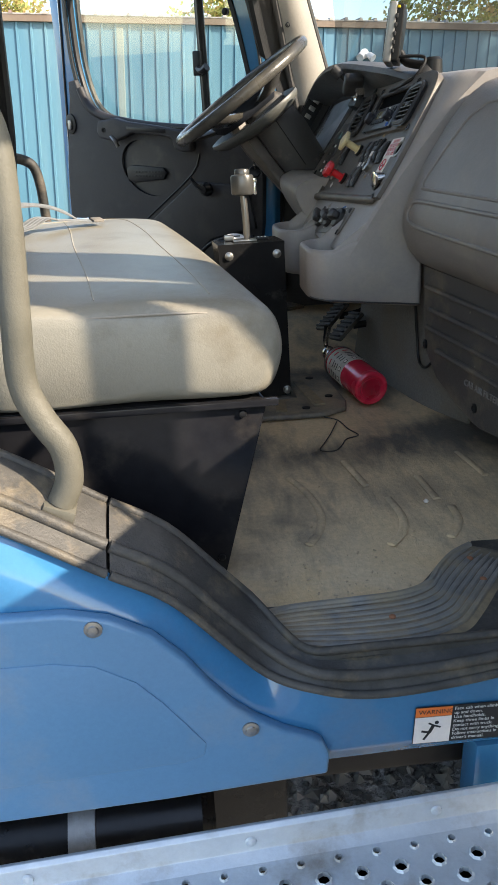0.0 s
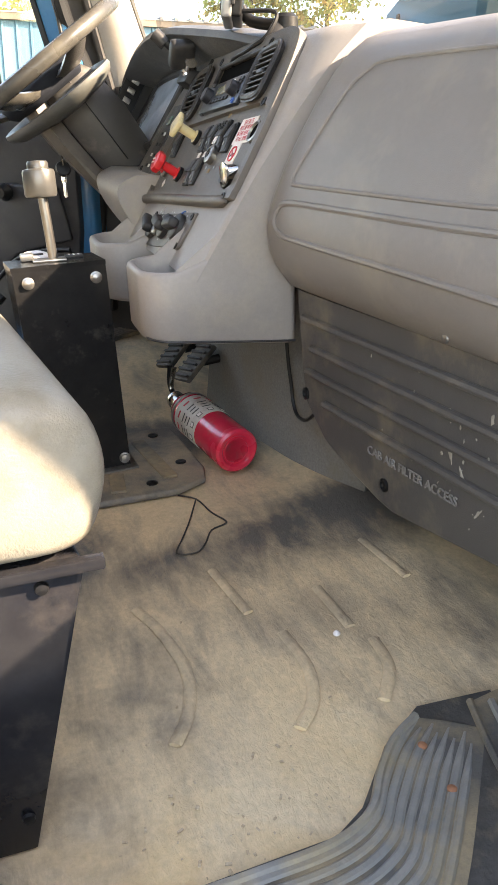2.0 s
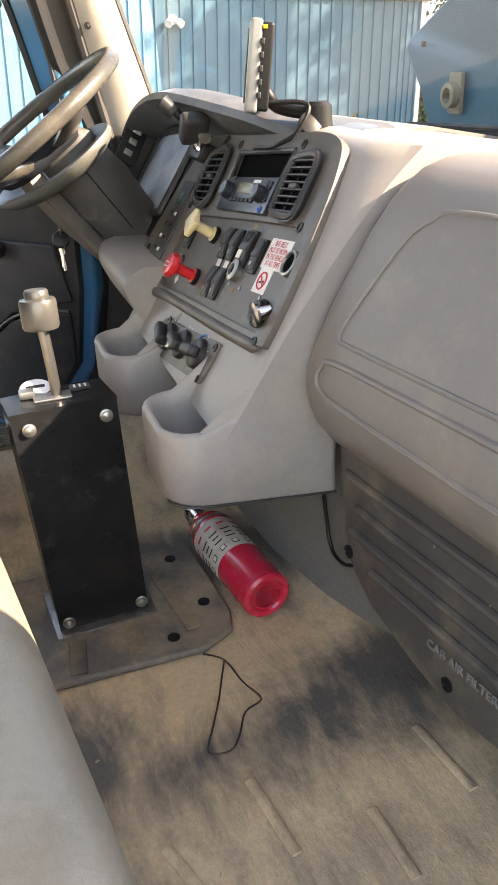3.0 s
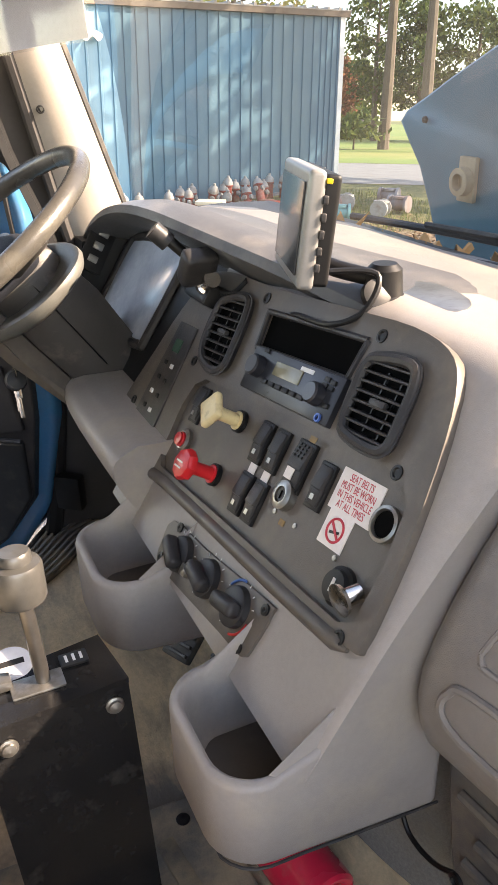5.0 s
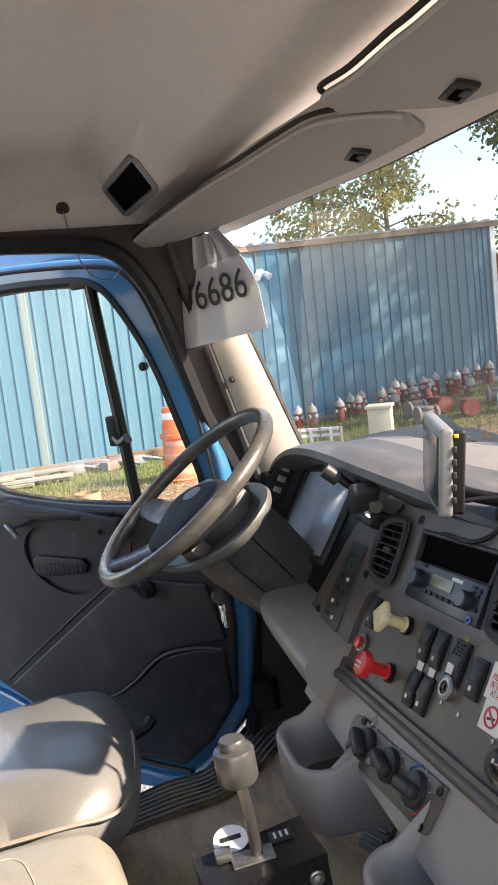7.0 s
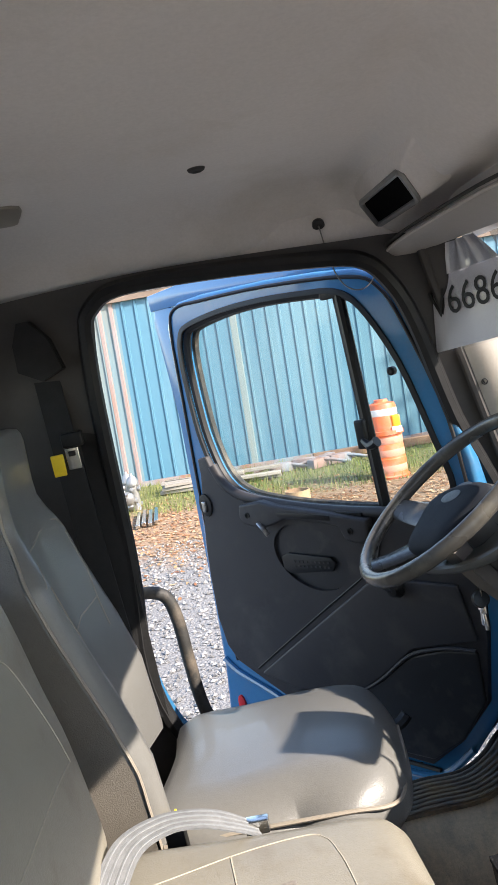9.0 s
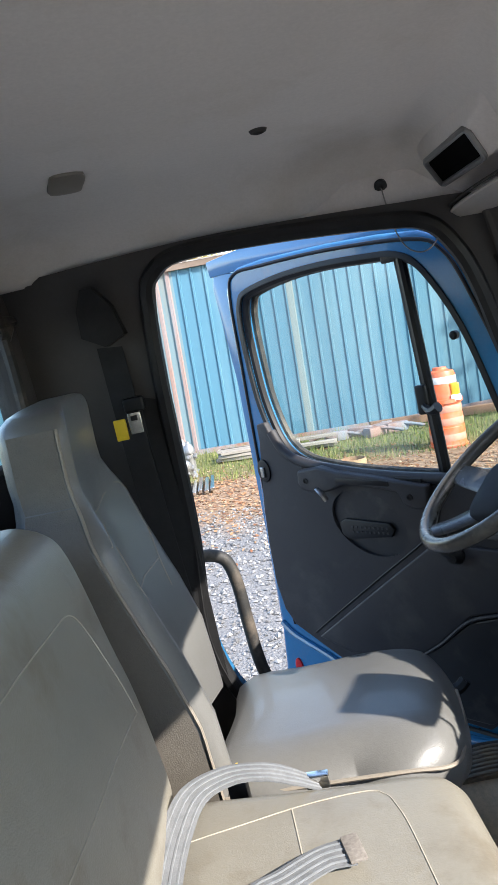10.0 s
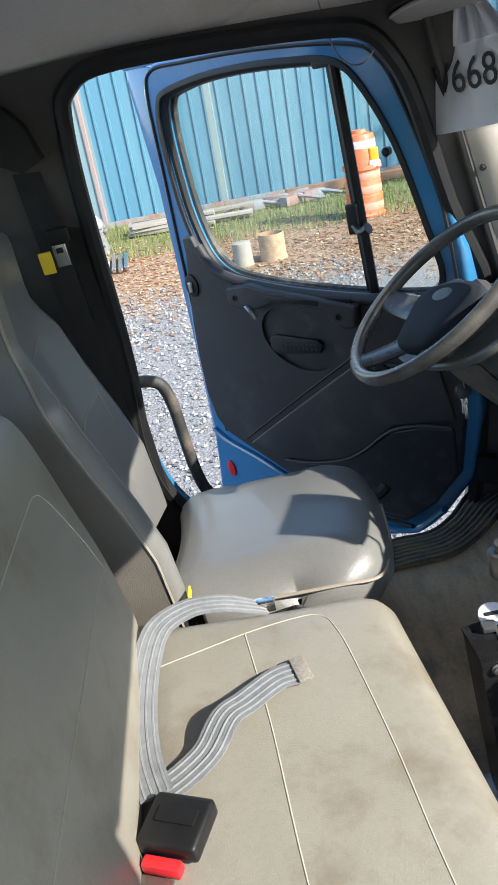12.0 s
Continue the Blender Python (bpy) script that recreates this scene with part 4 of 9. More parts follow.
for a, b in zip(CAV, CAV[1:] + CAV[:1]):
    join(slot_rim, tube([FACE @ Vector((*a, 0.010)), FACE @ Vector((*b, 0.010))], 0.004, 8, n=1))
part("slot_frame", slot_rim, CHAR, dash)
part("lower_ledge", tube([FACE @ Vector((x, v - 0.003, 0.006)) for x, v in OUTL[2:7]], lambda t: 0.0095 * min(1.0, 0.25 + t / 0.05, 0.25 + (1 - t) / 0.05), 10, n=5), PANEL, dash)


def grown(pts, k):
    """An outline moved outwards (or inwards) by k."""
    out = []
    for i, (x, z) in enumerate(pts):
        (xa, za), (xb, zb) = pts[i - 1], pts[(i + 1) % len(pts)]
        tx, tz = xb - xa, zb - za
        ln = math.hypot(tx, tz)
        out.append((x + k * tz / ln, z - k * tx / ln))
    return out


def vent(outline, rows, x0, x1, v0, v1):
    ring = [FACE @ Vector((x, v, 0.017)) for x, v in outline]
    fr = part("vent", tube(ring, 0.0060, 8, True, 1), CHAR, dash)
    wide = grown(outline, 0.008)
    if max(q[0] for q in wide) < max(q[0] for q in outline):
        wide = grown(outline, -0.008)
    part("bezel", loft([[FACE @ Vector((x, v, 0.008)) for x, v in grown(wide, 0.007 if wide[0][0] < outline[0][0] else 0.007)], [FACE @ Vector((x, v, 0.018)) for x, v in wide], [FACE @ Vector((x, v, 0.020)) for x, v in outline]], True, False), CHAR, fr)
    # flat near-black plate instead of a duct in shade
    part("back", face_prism(outline, 0.006, 0.0108), VOID, fr)
    cx, cv = sum(p[0] for p in outline) / len(outline), sum(p[1] for p in outline) / len(outline)
    for k in range(rows):
        t = (k + 0.5) / rows
        lev = v0 + (v1 - v0) * t
        tilt = 0.115
        xs = []
        for (xa, va), (xb, vb) in zip(outline, outline[1:] + outline[:1]):
            fa, fb = va - lev - tilt * (xa - cx), vb - lev - tilt * (xb - cx)
            if fa * fb < 0:
                xs.append(xa + (xb - xa) * fa / (fa - fb))
        if len(xs) < 2:
            continue
        a, b = min(xs), max(xs)
        sl = rbox((0, 0, 0), (b - a, 0.0030, 0.008), 0.0008, 1, Matrix.Rotation(radians(15), 3, "X"))
        sl.transform(FACE @ Matrix.Translation(((a + b) / 2, lev + tilt * ((a + b) / 2 - cx), 0.0160)) @ TURN_IN)
        part("slat", sl, CHAR, fr)
    for k in (-0.012, 0.012):
        va = rbox((0, 0, 0), (0.002, (v1 - v0) * 0.75, 0.003), 0, 1)
        va.transform(FACE @ Matrix.Translation((cx + k, cv, 0.0120)) @ TURN_IN)
        part("vane", va, BLACK, fr)
    part("thumb_tab", face_box(cx, cv, 0.024, 0.008, 0.008, 0.019, 0.003), CHAR, fr)


vent(VL, 8, -0.33, -0.25, 0.122, 0.218)
vent(VR, 8, 0.01, 0.10, 0.156, 0.240)

# screws of the face
for x, v in ((-0.239, 0.235), (0.004, 0.256), (0.121, 0.151), (-0.337, -0.049), (0.163, -0.003), (-0.339, 0.110), (-0.46, 0.0)):
    part("screw", lathe([(0.0075, 0.0), (0.0075, 0.0015), (0.005, 0.0018), (0.004, 0.0002), (0.0005, 0.0002)], on_face(x, v, 0.010), 14), BLACK, dash)

# radio
radio = part("radio", face_box(-0.096, 0.163, 0.194, 0.056, 0.030, 0.0025, 0.003), RADIO, dash, "dark single-slot car radio")
part("display", face_box(-0.105, 0.171, 0.058, 0.017, 0.002, 0.0178, 0.0006), LCD, radio)
part("logo_strip", face_box(-0.072, 0.186, 0.026, 0.005, 0.001, 0.0178, 0), INK_WHITE, radio)
for x, v, r in ((-0.166, 0.158, 0.014), (-0.034, 0.170, 0.013)):
    part("knob", lathe([(r, 0), (r * 0.95, 0.012), (r * 0.8, 0.014), (0.0005, 0.014)], on_face(x, v, 0.017), 20), RADIO, radio)
for k in range(6):
    part("button", face_box(-0.140 + 0.016 * k, 0.1475 + 0.0018 * k, 0.012, 0.006, 0.004, 0.018, 0.001), BLACK, radio)
for x, v in ((-0.030, 0.190), (-0.018, 0.190), (-0.030, 0.183), (-0.018, 0.183), (-0.012, 0.165), (-0.165, 0.180)):
    part("button", face_box(x, v, 0.010, 0.0055, 0.004, 0.018, 0.001), BLACK, radio)
part("aux_socket", lathe([(0.005, 0), (0.005, 0.003), (0.003, 0.003), (0.003, -0.003), (0.0004, -0.003)], on_face(-0.014, 0.150, 0.017), 14), surface("blue_plastic", (0.03, 0.10, 0.35), (0.04, 0.12, 0.4), 0.4, 20, 0), radio)

# push-pull valve knobs
def valve(x, v, material, nm, square, label):
    k = part(nm, lathe([(0.012, 0), (0.012, 0.008), (0.0085, 0.009), (0.0085, 0.040)], on_face(x, v, 0.002), 18), material, dash, label)
    if square:
        cap = rbox((0, 0, 0.046), (0.036, 0.036, 0.011), 0.005, 3, Matrix.Rotation(radians(45), 3, "Z"))
    else:
        cap = lathe([(0.012, 0.037), (0.0195, 0.041), (0.021, 0.048), (0.0185, 0.053), (0.012, 0.0545), (0.0005, 0.055)], None, 8)
    cap.transform(on_face(x, v, 0.002))
    part("cap", cap, material, k)
    part("collar", lathe([(0.0145, 0), (0.0145, 0.006), (0.0125, 0.007), (0.0125, 0)], on_face(x, v, 0.002), 18), BLACK, k)
    return k


valve(-0.167, 0.086, CREAM, "parking_brake_knob", True, "yellowed plastic pull knob")
rk = valve(-0.161, 0.012, REDPLASTIC, "air_supply_knob", False, "red octagonal plastic pull knob")
for k in (-0.005, 0.002):
    part("text_bar", join(bmesh.new(), rbox((0, k, 0.0557), (0.016, 0.0022, 0.0006), 0), on_face(-0.161, 0.012, 0.002)), LABEL, rk)
part("red_button", lathe([(0.0105, 0), (0.0105, 0.010), (0.009, 0.011), (0.009, 0.014), (0.0005, 0.015)], on_face(-0.268, 0.014, 0.002), 18), REDPLASTIC, dash)
part("button_collar", lathe([(0.016, 0), (0.016, 0.005), (0.0125, 0.008), (0.0105, 0.008)], on_face(-0.268, 0.014, 0.002), 18), GREYMETAL, dash)


def rocker(x, v, w=0.020, h=0.046, dots=False):
    b = part("rocker_switch", face_box(x, v, w + 0.006, h + 0.006, 0.006, 0.004, 0.002), BLACK, dash)
    up = rbox((0, h * 0.2, 0.0055), (w, h * 0.58, 0.008), 0.003, 2, Matrix.Rotation(radians(-9), 3, "X"))
    join(up, rbox((0, -h * 0.24, 0.0045), (w, h * 0.48, 0.007), 0.003, 2, Matrix.Rotation(radians(8), 3, "X")))
    up.transform(on_face(x, v, 0.002))
    part("rocker", up, CHAR, b)
    if dots:
        for i in range(3):
            for j in range(4):
                part("dot", join(bmesh.new(), rbox((-0.007 + 0.007 * i, 0.010 + 0.0045 * j, 0.0112 - 0.0009 * j), (0.004, 0.0025, 0.002), 0), on_face(x, v, 0.002)), BLACK, b)
    else:
        part("symbol", join(bmesh.new(), rbox((0, -h * 0.28, 0.0088), (0.006, 0.006, 0.0006), 0), on_face(x, v, 0.002)), GREYMETAL, b)


for x, v in ((-0.102, 0.085), (-0.067, 0.089), (-0.090, 0.022), (-0.058, 0.026), (0.030, 0.092), (-0.275, 0.066)):
    rocker(x, v)
rocker(-0.018, 0.093, 0.028, 0.052, True)
for x, v in ((-0.095, 0.054), (-0.064, 0.057), (-0.020, 0.082)):
    part("blank_tag", face_box(x, v, 0.014, 0.013, 0.0012, 0.004 if v < 0.08 else 0.0115, 0), LABEL, dash)
part("diamond_tag", join(bmesh.new(), rbox((0, 0, 0.0028), (0.012, 0.012, 0.001), 0, 1, Matrix.Rotation(radians(45), 3, "Z")), on_face(-0.243, -0.012)), LABEL, dash)
lock = part("ignition_lock", lathe([(0.0165, 0), (0.0165, 0.010), (0.012, 0.012), (0.009, 0.012), (0.009, 0.006), (0.0005, 0.006)], on_face(-0.013, 0.058, 0.002), 24), GREYMETAL, dash)
part("barrel", lathe([(0.008, 0.006), (0.008, 0.010), (0.0005, 0.010)], on_face(-0.013, 0.058, 0.002), 18), CHAR, lock)
# proud bar, black for the shade of the slot
part("key_slot", join(bmesh.new(), rbox((0, 0, 0.0125), (0.0016, 0.009, 0.001), 0), on_face(-0.013, 0.058)), VOID, lock)
for x, v, w in ((0.0, 0.032, 0.010), (-0.012, 0.127, 0.012)):
    part("worn_mark", face_box(x, v, w, 0.007, 0.0006, 0.0026 if v < 0.1 else 0.0104, 0), surface("worn_lettering", (0.30, 0.18, 0.06), (0.16, 0.11, 0.06), 0.6, 200, 0), dash)
for x, v in ((0.022, 0.040), (0.098, 0.046), (-0.02, 0.036)):
    part("screw", lathe([(0.003, 0), (0.003, 0.0015), (0.0005, 0.0018)], on_face(x, v, 0.002), 10), GREYMETAL, dash)
sock = part("empty_socket", lathe([(0.018, 0), (0.018, 0.006), (0.0145, 0.007), (0.0135, 0.004), (0.0135, -0.02), (0.0005, -0.02)], on_face(0.136, 0.105, 0.002), 26), GREYMETAL, dash)
# shallow disc coloured as the shade down the bore
part("bore", lathe([(0.0130, 0.0025), (0.0130, 0.0035), (0.0005, 0.0035)], on_face(0.136, 0.105, 0.002), 22), VOID, sock)
light = part("lighter", lathe([(0.020, 0), (0.020, 0.005), (0.016, 0.007), (0.015, 0.012), (0.0005, 0.013)], on_face(0.126, 0.030, 0.002), 26), BLACK, dash)
part("cigarette_mark", join(bmesh.new(), rbox((0, 0, 0.0152), (0.004, 0.014, 0.0006), 0), on_face(0.126, 0.030)), INK_WHITE, light)
cap_m = on_face(0.150, 0.040, 0.004) @ Matrix.Rotation(radians(35), 4, "X")
part("metal_cap", lathe([(0.009, 0), (0.009, 0.016), (0.0150, 0.019), (0.0160, 0.023), (0.009, 0.0245), (0.0005, 0.024)], cap_m, 24), CHROME, light)

# stickers of the face
lab = part("seat_belt_sticker", face_box(0.0825, 0.107, 0.068, 0.044, 0.0012, 0.0026, 0), LABEL, dash, "white sticker with red lettering")
for k, line in enumerate(("SEAT BELTS", "MUST BE WORN", "IN THIS VEHICLE", "AT ALL TIMES")):
    part("text_line", lettering(line, 0.0098, on_face(0.0825, 0.107, 0.0035) @ Matrix.Translation((0, 0.0145 - 0.0097 * k, 0)) @ Matrix.Diagonal((0.76, 1.15, 1, 1)), 0.0001), INK_RED, lab)
no = part("no_smoking_sticker", face_box(0.080, 0.067, 0.040, 0.036, 0.0012, 0.0026, 0), LABEL, dash, "white no-smoking sticker with a red ring")
rm = on_face(0.080, 0.067, 0.0034)
part("ring", tube([rm @ Vector((0.012 * math.cos(t), 0.012 * math.sin(t), 0)) for t in (2 * math.pi * k / 30 for k in range(30))], 0.0014, 6, True, 1), INK_RED, no)
part("bar", join(bmesh.new(), rbox((0, 0, 0.0004), (0.024, 0.0028, 0.0006), 0, 1, Matrix.Rotation(radians(-40), 3, "Z")), rm), INK_RED, no)
part("cigarette", join(bmesh.new(), rbox((0, -0.002, 0.0002), (0.015, 0.003, 0.0005), 0, 1, Matrix.Rotation(radians(12), 3, "Z")), rm), INK_BLACK, no)

# switch strip beside the gauges
strip_p = part("switch_strip", face_prism([(-0.435, -0.036), (-0.352, -0.028), (-0.372, 0.15), (-0.432, 0.145)], 0.008, 0.013, 0.002), CHAR, dash)
part("small_display", face_box(-0.402, 0.112, 0.022, 0.02, 0.002, 0.0135, 0), surface("green_lcd", (0.03, 0.07, 0.05), (0.04, 0.09, 0.06), 0.25, 20, 0), strip_p)
for k in range(4):
    for x in (-0.412, -0.388):
        part("indicator", face_box(x, 0.082 - 0.024 * k, 0.009, 0.007, 0.003, 0.0135, 0.001), (BLACK if (k + (x < -0.4)) % 3 else INK_WHITE), strip_p)

# climate panel and its knobs
HV = rounded([(-0.196, -0.074), (-0.10, -0.062), (0.045, -0.040), (0.060, -0.045), (0.060, -0.085), (0.052, -0.106), (0.0, -0.112), (-0.15, -0.130), (-0.188, -0.130), (-0.198, -0.11)], 3)
hv = part("climate_panel", face_prism(HV, -0.004, 0.004, 0.002), PANEL, dash)
for x, v, rot in ((-0.138, -0.093, 150), (-0.066, -0.083, 165), (0.006, -0.074, 185)):
    kn = part("climate_knob", lathe([(0.024, 0), (0.023, 0.008), (0.020, 0.010), (0.0005, 0.010)], on_face(x, v, 0.004), 24), CHAR, hv)
    gr = rbox((0, 0, 0.017), (0.046, 0.018, 0.018), 0.007, 3, Matrix.Rotation(radians(rot), 3, "Z"))
    gr.transform(on_face(x, v, 0.004))
    part("grip", gr, CHAR, kn)
    for k in range(9):
        a = radians(20 + 27 * k)
        part("tick", join(bmesh.new(), rbox((0.030 * math.cos(a), 0.030 * math.sin(a), 0.0006), (0.0035, 0.0012, 0.0005), 0, 1, Matrix.Rotation(a, 3, "Z")), on_face(x, v, 0.004)), INK_WHITE, kn)
part("red_arc", tube([on_face(0.006, -0.074, 0.005) @ Vector((0.030 * math.cos(a), 0.030 * math.sin(a), 0)) for a in (radians(-75 + 9 * i) for i in range(8))], 0.0016, 6, n=1), REDPLASTIC, hv)
part("blue_arc", tube([on_face(0.006, -0.074, 0.005) @ Vector((0.030 * math.cos(a), 0.030 * math.sin(a), 0)) for a in (radians(95 + 9 * i) for i in range(7))], 0.0016, 6, n=1), surface("blue_mark", (0.03, 0.12, 0.35), (0.04, 0.14, 0.4), 0.5, 20, 0), hv)
part("push_switch", face_box(-0.106, -0.098, 0.016, 0.015, 0.012, 0.010, 0.003), GREYMETAL, hv)
for x, v in ((-0.172, -0.072), (-0.182, -0.122), (0.050, -0.048), (0.042, -0.102)):
    part("screw", lathe([(0.0065, 0), (0.0065, 0.002), (0.003, 0.0025), (0.0005, 0.001)], on_face(x, v, 0.004), 12), BLACK, hv)

# gauge binnacle and its hood
gp_ = part("gauge_panel", face_prism([(-0.92, -0.02), (-0.70, -0.08), (-0.50, -0.082), (-0.46, 0.0), (-0.43, 0.16), (-0.38, 0.25), (-0.60, 0.262), (-0.80, 0.25), (-0.92, 0.2)], -0.05, -0.014, 0.003), BLACK, dash)
part("gauge_bezel", tube([FACE @ Vector((x, v, -0.010)) for x, v in ((-0.835, 0.20), (-0.80, 0.225), (-0.70, 0.238), (-0.585, 0.243), (-0.565, 0.225), (-0.570, 0.085), (-0.585, 0.065), (-0.70, 0.050), (-0.82, 0.040), (-0.84, 0.06))], 0.009, 8, True, 4), CHAR, gp_)
# opaque pale blue: the sky's reflection is put into the cover's colour
part("gauge_glass", face_prism(rounded([(-0.83, 0.20), (-0.79, 0.22), (-0.60, 0.238), (-0.575, 0.225), (-0.578, 0.085), (-0.60, 0.068), (-0.81, 0.046), (-0.83, 0.06)]), -0.014, -0.008, 0.001), surface("sky_toned_gauge_cover", (0.36, 0.42, 0.50), (0.50, 0.56, 0.64), 0.22, 9, 0.05, 200, spread=0.25, coat=0.5), gp_, "opaque gauge cover coloured pale blue for dust and reflected sky")
RIM = [(-0.02, 0.402, 0.694), (0.05, 0.390, 0.708), (0.12, 0.372, 0.720), (0.20, 0.350, 0.734), (0.30, 0.325, 0.746), (0.40, 0.303, 0.756), (0.50, 0.290, 0.761), (0.60, 0.284, 0.757), (0.70, 0.282, 0.743), (0.78, 0.279, 0.722), (0.85, 0.275, 0.692), (0.90, 0.270, 0.655), (0.93, 0.265, 0.61)]
hood_s = []
for q in smooth_path([(x, y, z) for y, x, z in RIM], 3):
    x, y, z = q
    inn = max(x + 0.045, 0.372)
    hood_s.append([Vector((a_, y, c_)) for a_, c_ in ((x + 0.014, z - 0.024), (x, z - 0.012), (x + 0.006, z), (x + 0.035, z + 0.005), (x + 0.07, z + 0.003), (x + 0.12, 0.6 * z + 0.4 * 0.712), (max(x + 0.20, 0.50), 0.3 * z + 0.7 * 0.706), (0.53, 0.585), (0.46, 0.585), (inn, min(z - 0.045, 0.688)))])
# charcoal lifted to an even grey for the sunlight on the hood
part("gauge_hood", loft(hood_s), surface("lightened_hood_plastic", (0.065, 0.064, 0.065), (0.09, 0.087, 0.086), 0.42, 8, 0.25, 900, dirt=(0.18, 0.165, 0.145), dirt_amount=0.2, dirt_scale=8), dash, "charcoal gauge hood, lightened all over for the sun on its top", angle=50)
cheek = [[Vector((x, y, z)) for x, z in ((0.262, 0.66), (0.245, 0.58), (0.235, 0.50), (0.25, 0.44), (0.5, 0.44), (0.5, 0.66))] for y in (0.845, 0.86, 0.935)]
top_r = [[Vector((x, y, z)) for x, z in ((0.42, 0.700), (0.58, 0.712), (0.70, 0.690), (0.835 - 0.42 * (y / 0.9) ** 2 if y > 0.5 else 0.80, 0.655), (0.42, 0.60))] for y in (0.02, 0.2, 0.4, 0.6, 0.72, 0.80)]
part("dash_top", loft([r if r[3].x > 0.60 else [Vector((min(v.x, r[3].x - 0.002 * i), v.y, v.z)) for i, v in enumerate(r)] for r in top_r]), DASHTOP, dash)
part("binnacle_cheek", loft(cheek), BLACK, dash)
sp_ = part("side_switch_plate", face_box(-0.842, 0.17, 0.006, 0.10, 0.05, 0.045, 0.002), BLACK, dash)
for k in range(3):
    part("side_switch", face_box(-0.838, 0.145 + 0.026 * k, 0.006, 0.014, 0.02, 0.045, 0.002), GREYMETAL, sp_)
kn_p = smooth_path([(-0.055, 0, 0.485), (-0.088, 0, 0.468), (-0.092, 0, 0.440), (-0.070, 0, 0.395), (-0.030, 0, 0.345), (0.03, 0, 0.315), (0.12, 0, 0.305)], 4)
part("knee_panel", loft([[Vector((FACE_O.x + q.x + 0.02 * max(0, 0.40 - y) + 0.35 * max(0.0, y - 0.55) ** 1.5, y, q.z)) for q in kn_p] + [Vector((FACE_O.x + 0.25, y, 0.30)), Vector((FACE_O.x + 0.25, y, 0.47))] for y in (0.30, 0.33, 0.38, 0.45, 0.52, 0.58, 0.64, 0.69)]), TAUPE, dash, angle=80)

# ---- passenger pod ----
POD_P = [(0.835, 0.640), (0.66, 0.680), (0.53, 0.699), (0.480, 0.7025), (0.448, 0.700), (0.420, 0.691), (0.396, 0.674), (0.376, 0.654), (0.354, 0.624), (0.324, 0.574), (0.298, 0.528), (0.281, 0.490), (0.2715, 0.462), (0.269, 0.437), (0.2725, 0.412), (0.282, 0.388), (0.305, 0.357), (0.335, 0.342), (0.40, 0.345), (0.835, 0.36)]


def pod_x(x, y):
    k = min(1.0, max(0.0, (0.66 - x) / 0.25))
    return x - k * 0.13 * (y + 0.2)


pod_rings = []
for y, sh in [(-0.2065, 0.020), (-0.209, 0.014), (-0.214, 0.009), (-0.222, 0.003)] + [(-0.23 - 0.05 * i, 0.0) for i in range(15)]:
    pod_rings.append([Vector((pod_x(x, y) + (sh if x < 0.5 else 0), y, z - (sh * 0.5 if z > 0.6 else 0))) for x, z in POD_P])
pod = thing("glovebox_pod", (0.4, -0.55, 0.34), "rounded taupe plastic passenger dashboard with a closed glovebox lid", "dashboard section")
part("body", loft(pod_rings), POD, pod, angle=50)


def pod_at(y, z, out=0.0):
    """A place on the pod's rear-facing skin at that height."""
    for (x0, z0), (x1, z1) in zip(POD_P[5:], POD_P[6:17]):
        if z1 <= z <= z0:
            x = x0 + (x1 - x0) * (z - z0) / (z1 - z0)
            return Vector((pod_x(x, y) - out, y, z))
    return Vector((pod_x(0.3, y) - out, y, z))


part("lid_edge", tube([pod_at(y, z) for y, z in ((-0.264, 0.515), (-0.272, 0.55), (-0.292, 0.62), (-0.312, 0.645), (-0.345, 0.658), (-0.50, 0.661), (-0.90, 0.661))], 0.0032, 8, n=6), POD, pod)
part("lid_edge", tube([pod_at(y, z) for y, z in ((-0.264, 0.515), (-0.270, 0.508), (-0.285, 0.506), (-0.45, 0.508), (-0.66, 0.512), (-0.70, 0.520), (-0.72, 0.54), (-0.76, 0.60), (-0.80, 0.62), (-0.90, 0.622))], 0.0032, 8, n=6), POD, pod)
part("ridge", tube([pod_at(y, z) for y, z in ((-0.80, 0.492), (-0.60, 0.488), (-0.40, 0.485), (-0.275, 0.482), (-0.252, 0.470), (-0.250, 0.452), (-0.268, 0.440), (-0.32, 0.436), (-0.60, 0.432), (-0.76, 0.430), (-0.785, 0.445), (-0.80, 0.47))], 0.0045, 8, True, 5), POD, pod)
latch = part("latch_recess", rbox(pod_at(-0.775, 0.565), (0.02, 0.05, 0.05), 0.008, 3), BLACK, pod)
part("screw", lathe([(0.006, 0), (0.005, 0.003), (0.0005, 0.004)], Matrix.Translation(pod_at(-0.60, 0.365, 0.0)) @ Matrix.Rotation(-math.pi / 2, 4, "Y"), 12), GREYMETAL, pod)

# ---- filter cover under the pod ----
fc = thing("filter_cover", (0.36, -0.55, 0.08), "dark ribbed plastic cabin filter cover, scuffed and dusty", "filter cover")


def filt_x(y, z):
    return 0.352 - 0.15 * (y + 0.35) + 0.05 * max(0, 0.14 - z) + 0.03 * max(0, y + 0.29)


FL = [(-0.213, 0.345), (-0.222, 0.28), (-0.232, 0.215), (-0.245, 0.17), (-0.30, 0.125), (-0.38, 0.098), (-0.44, 0.083), (-0.47, 0.079)]


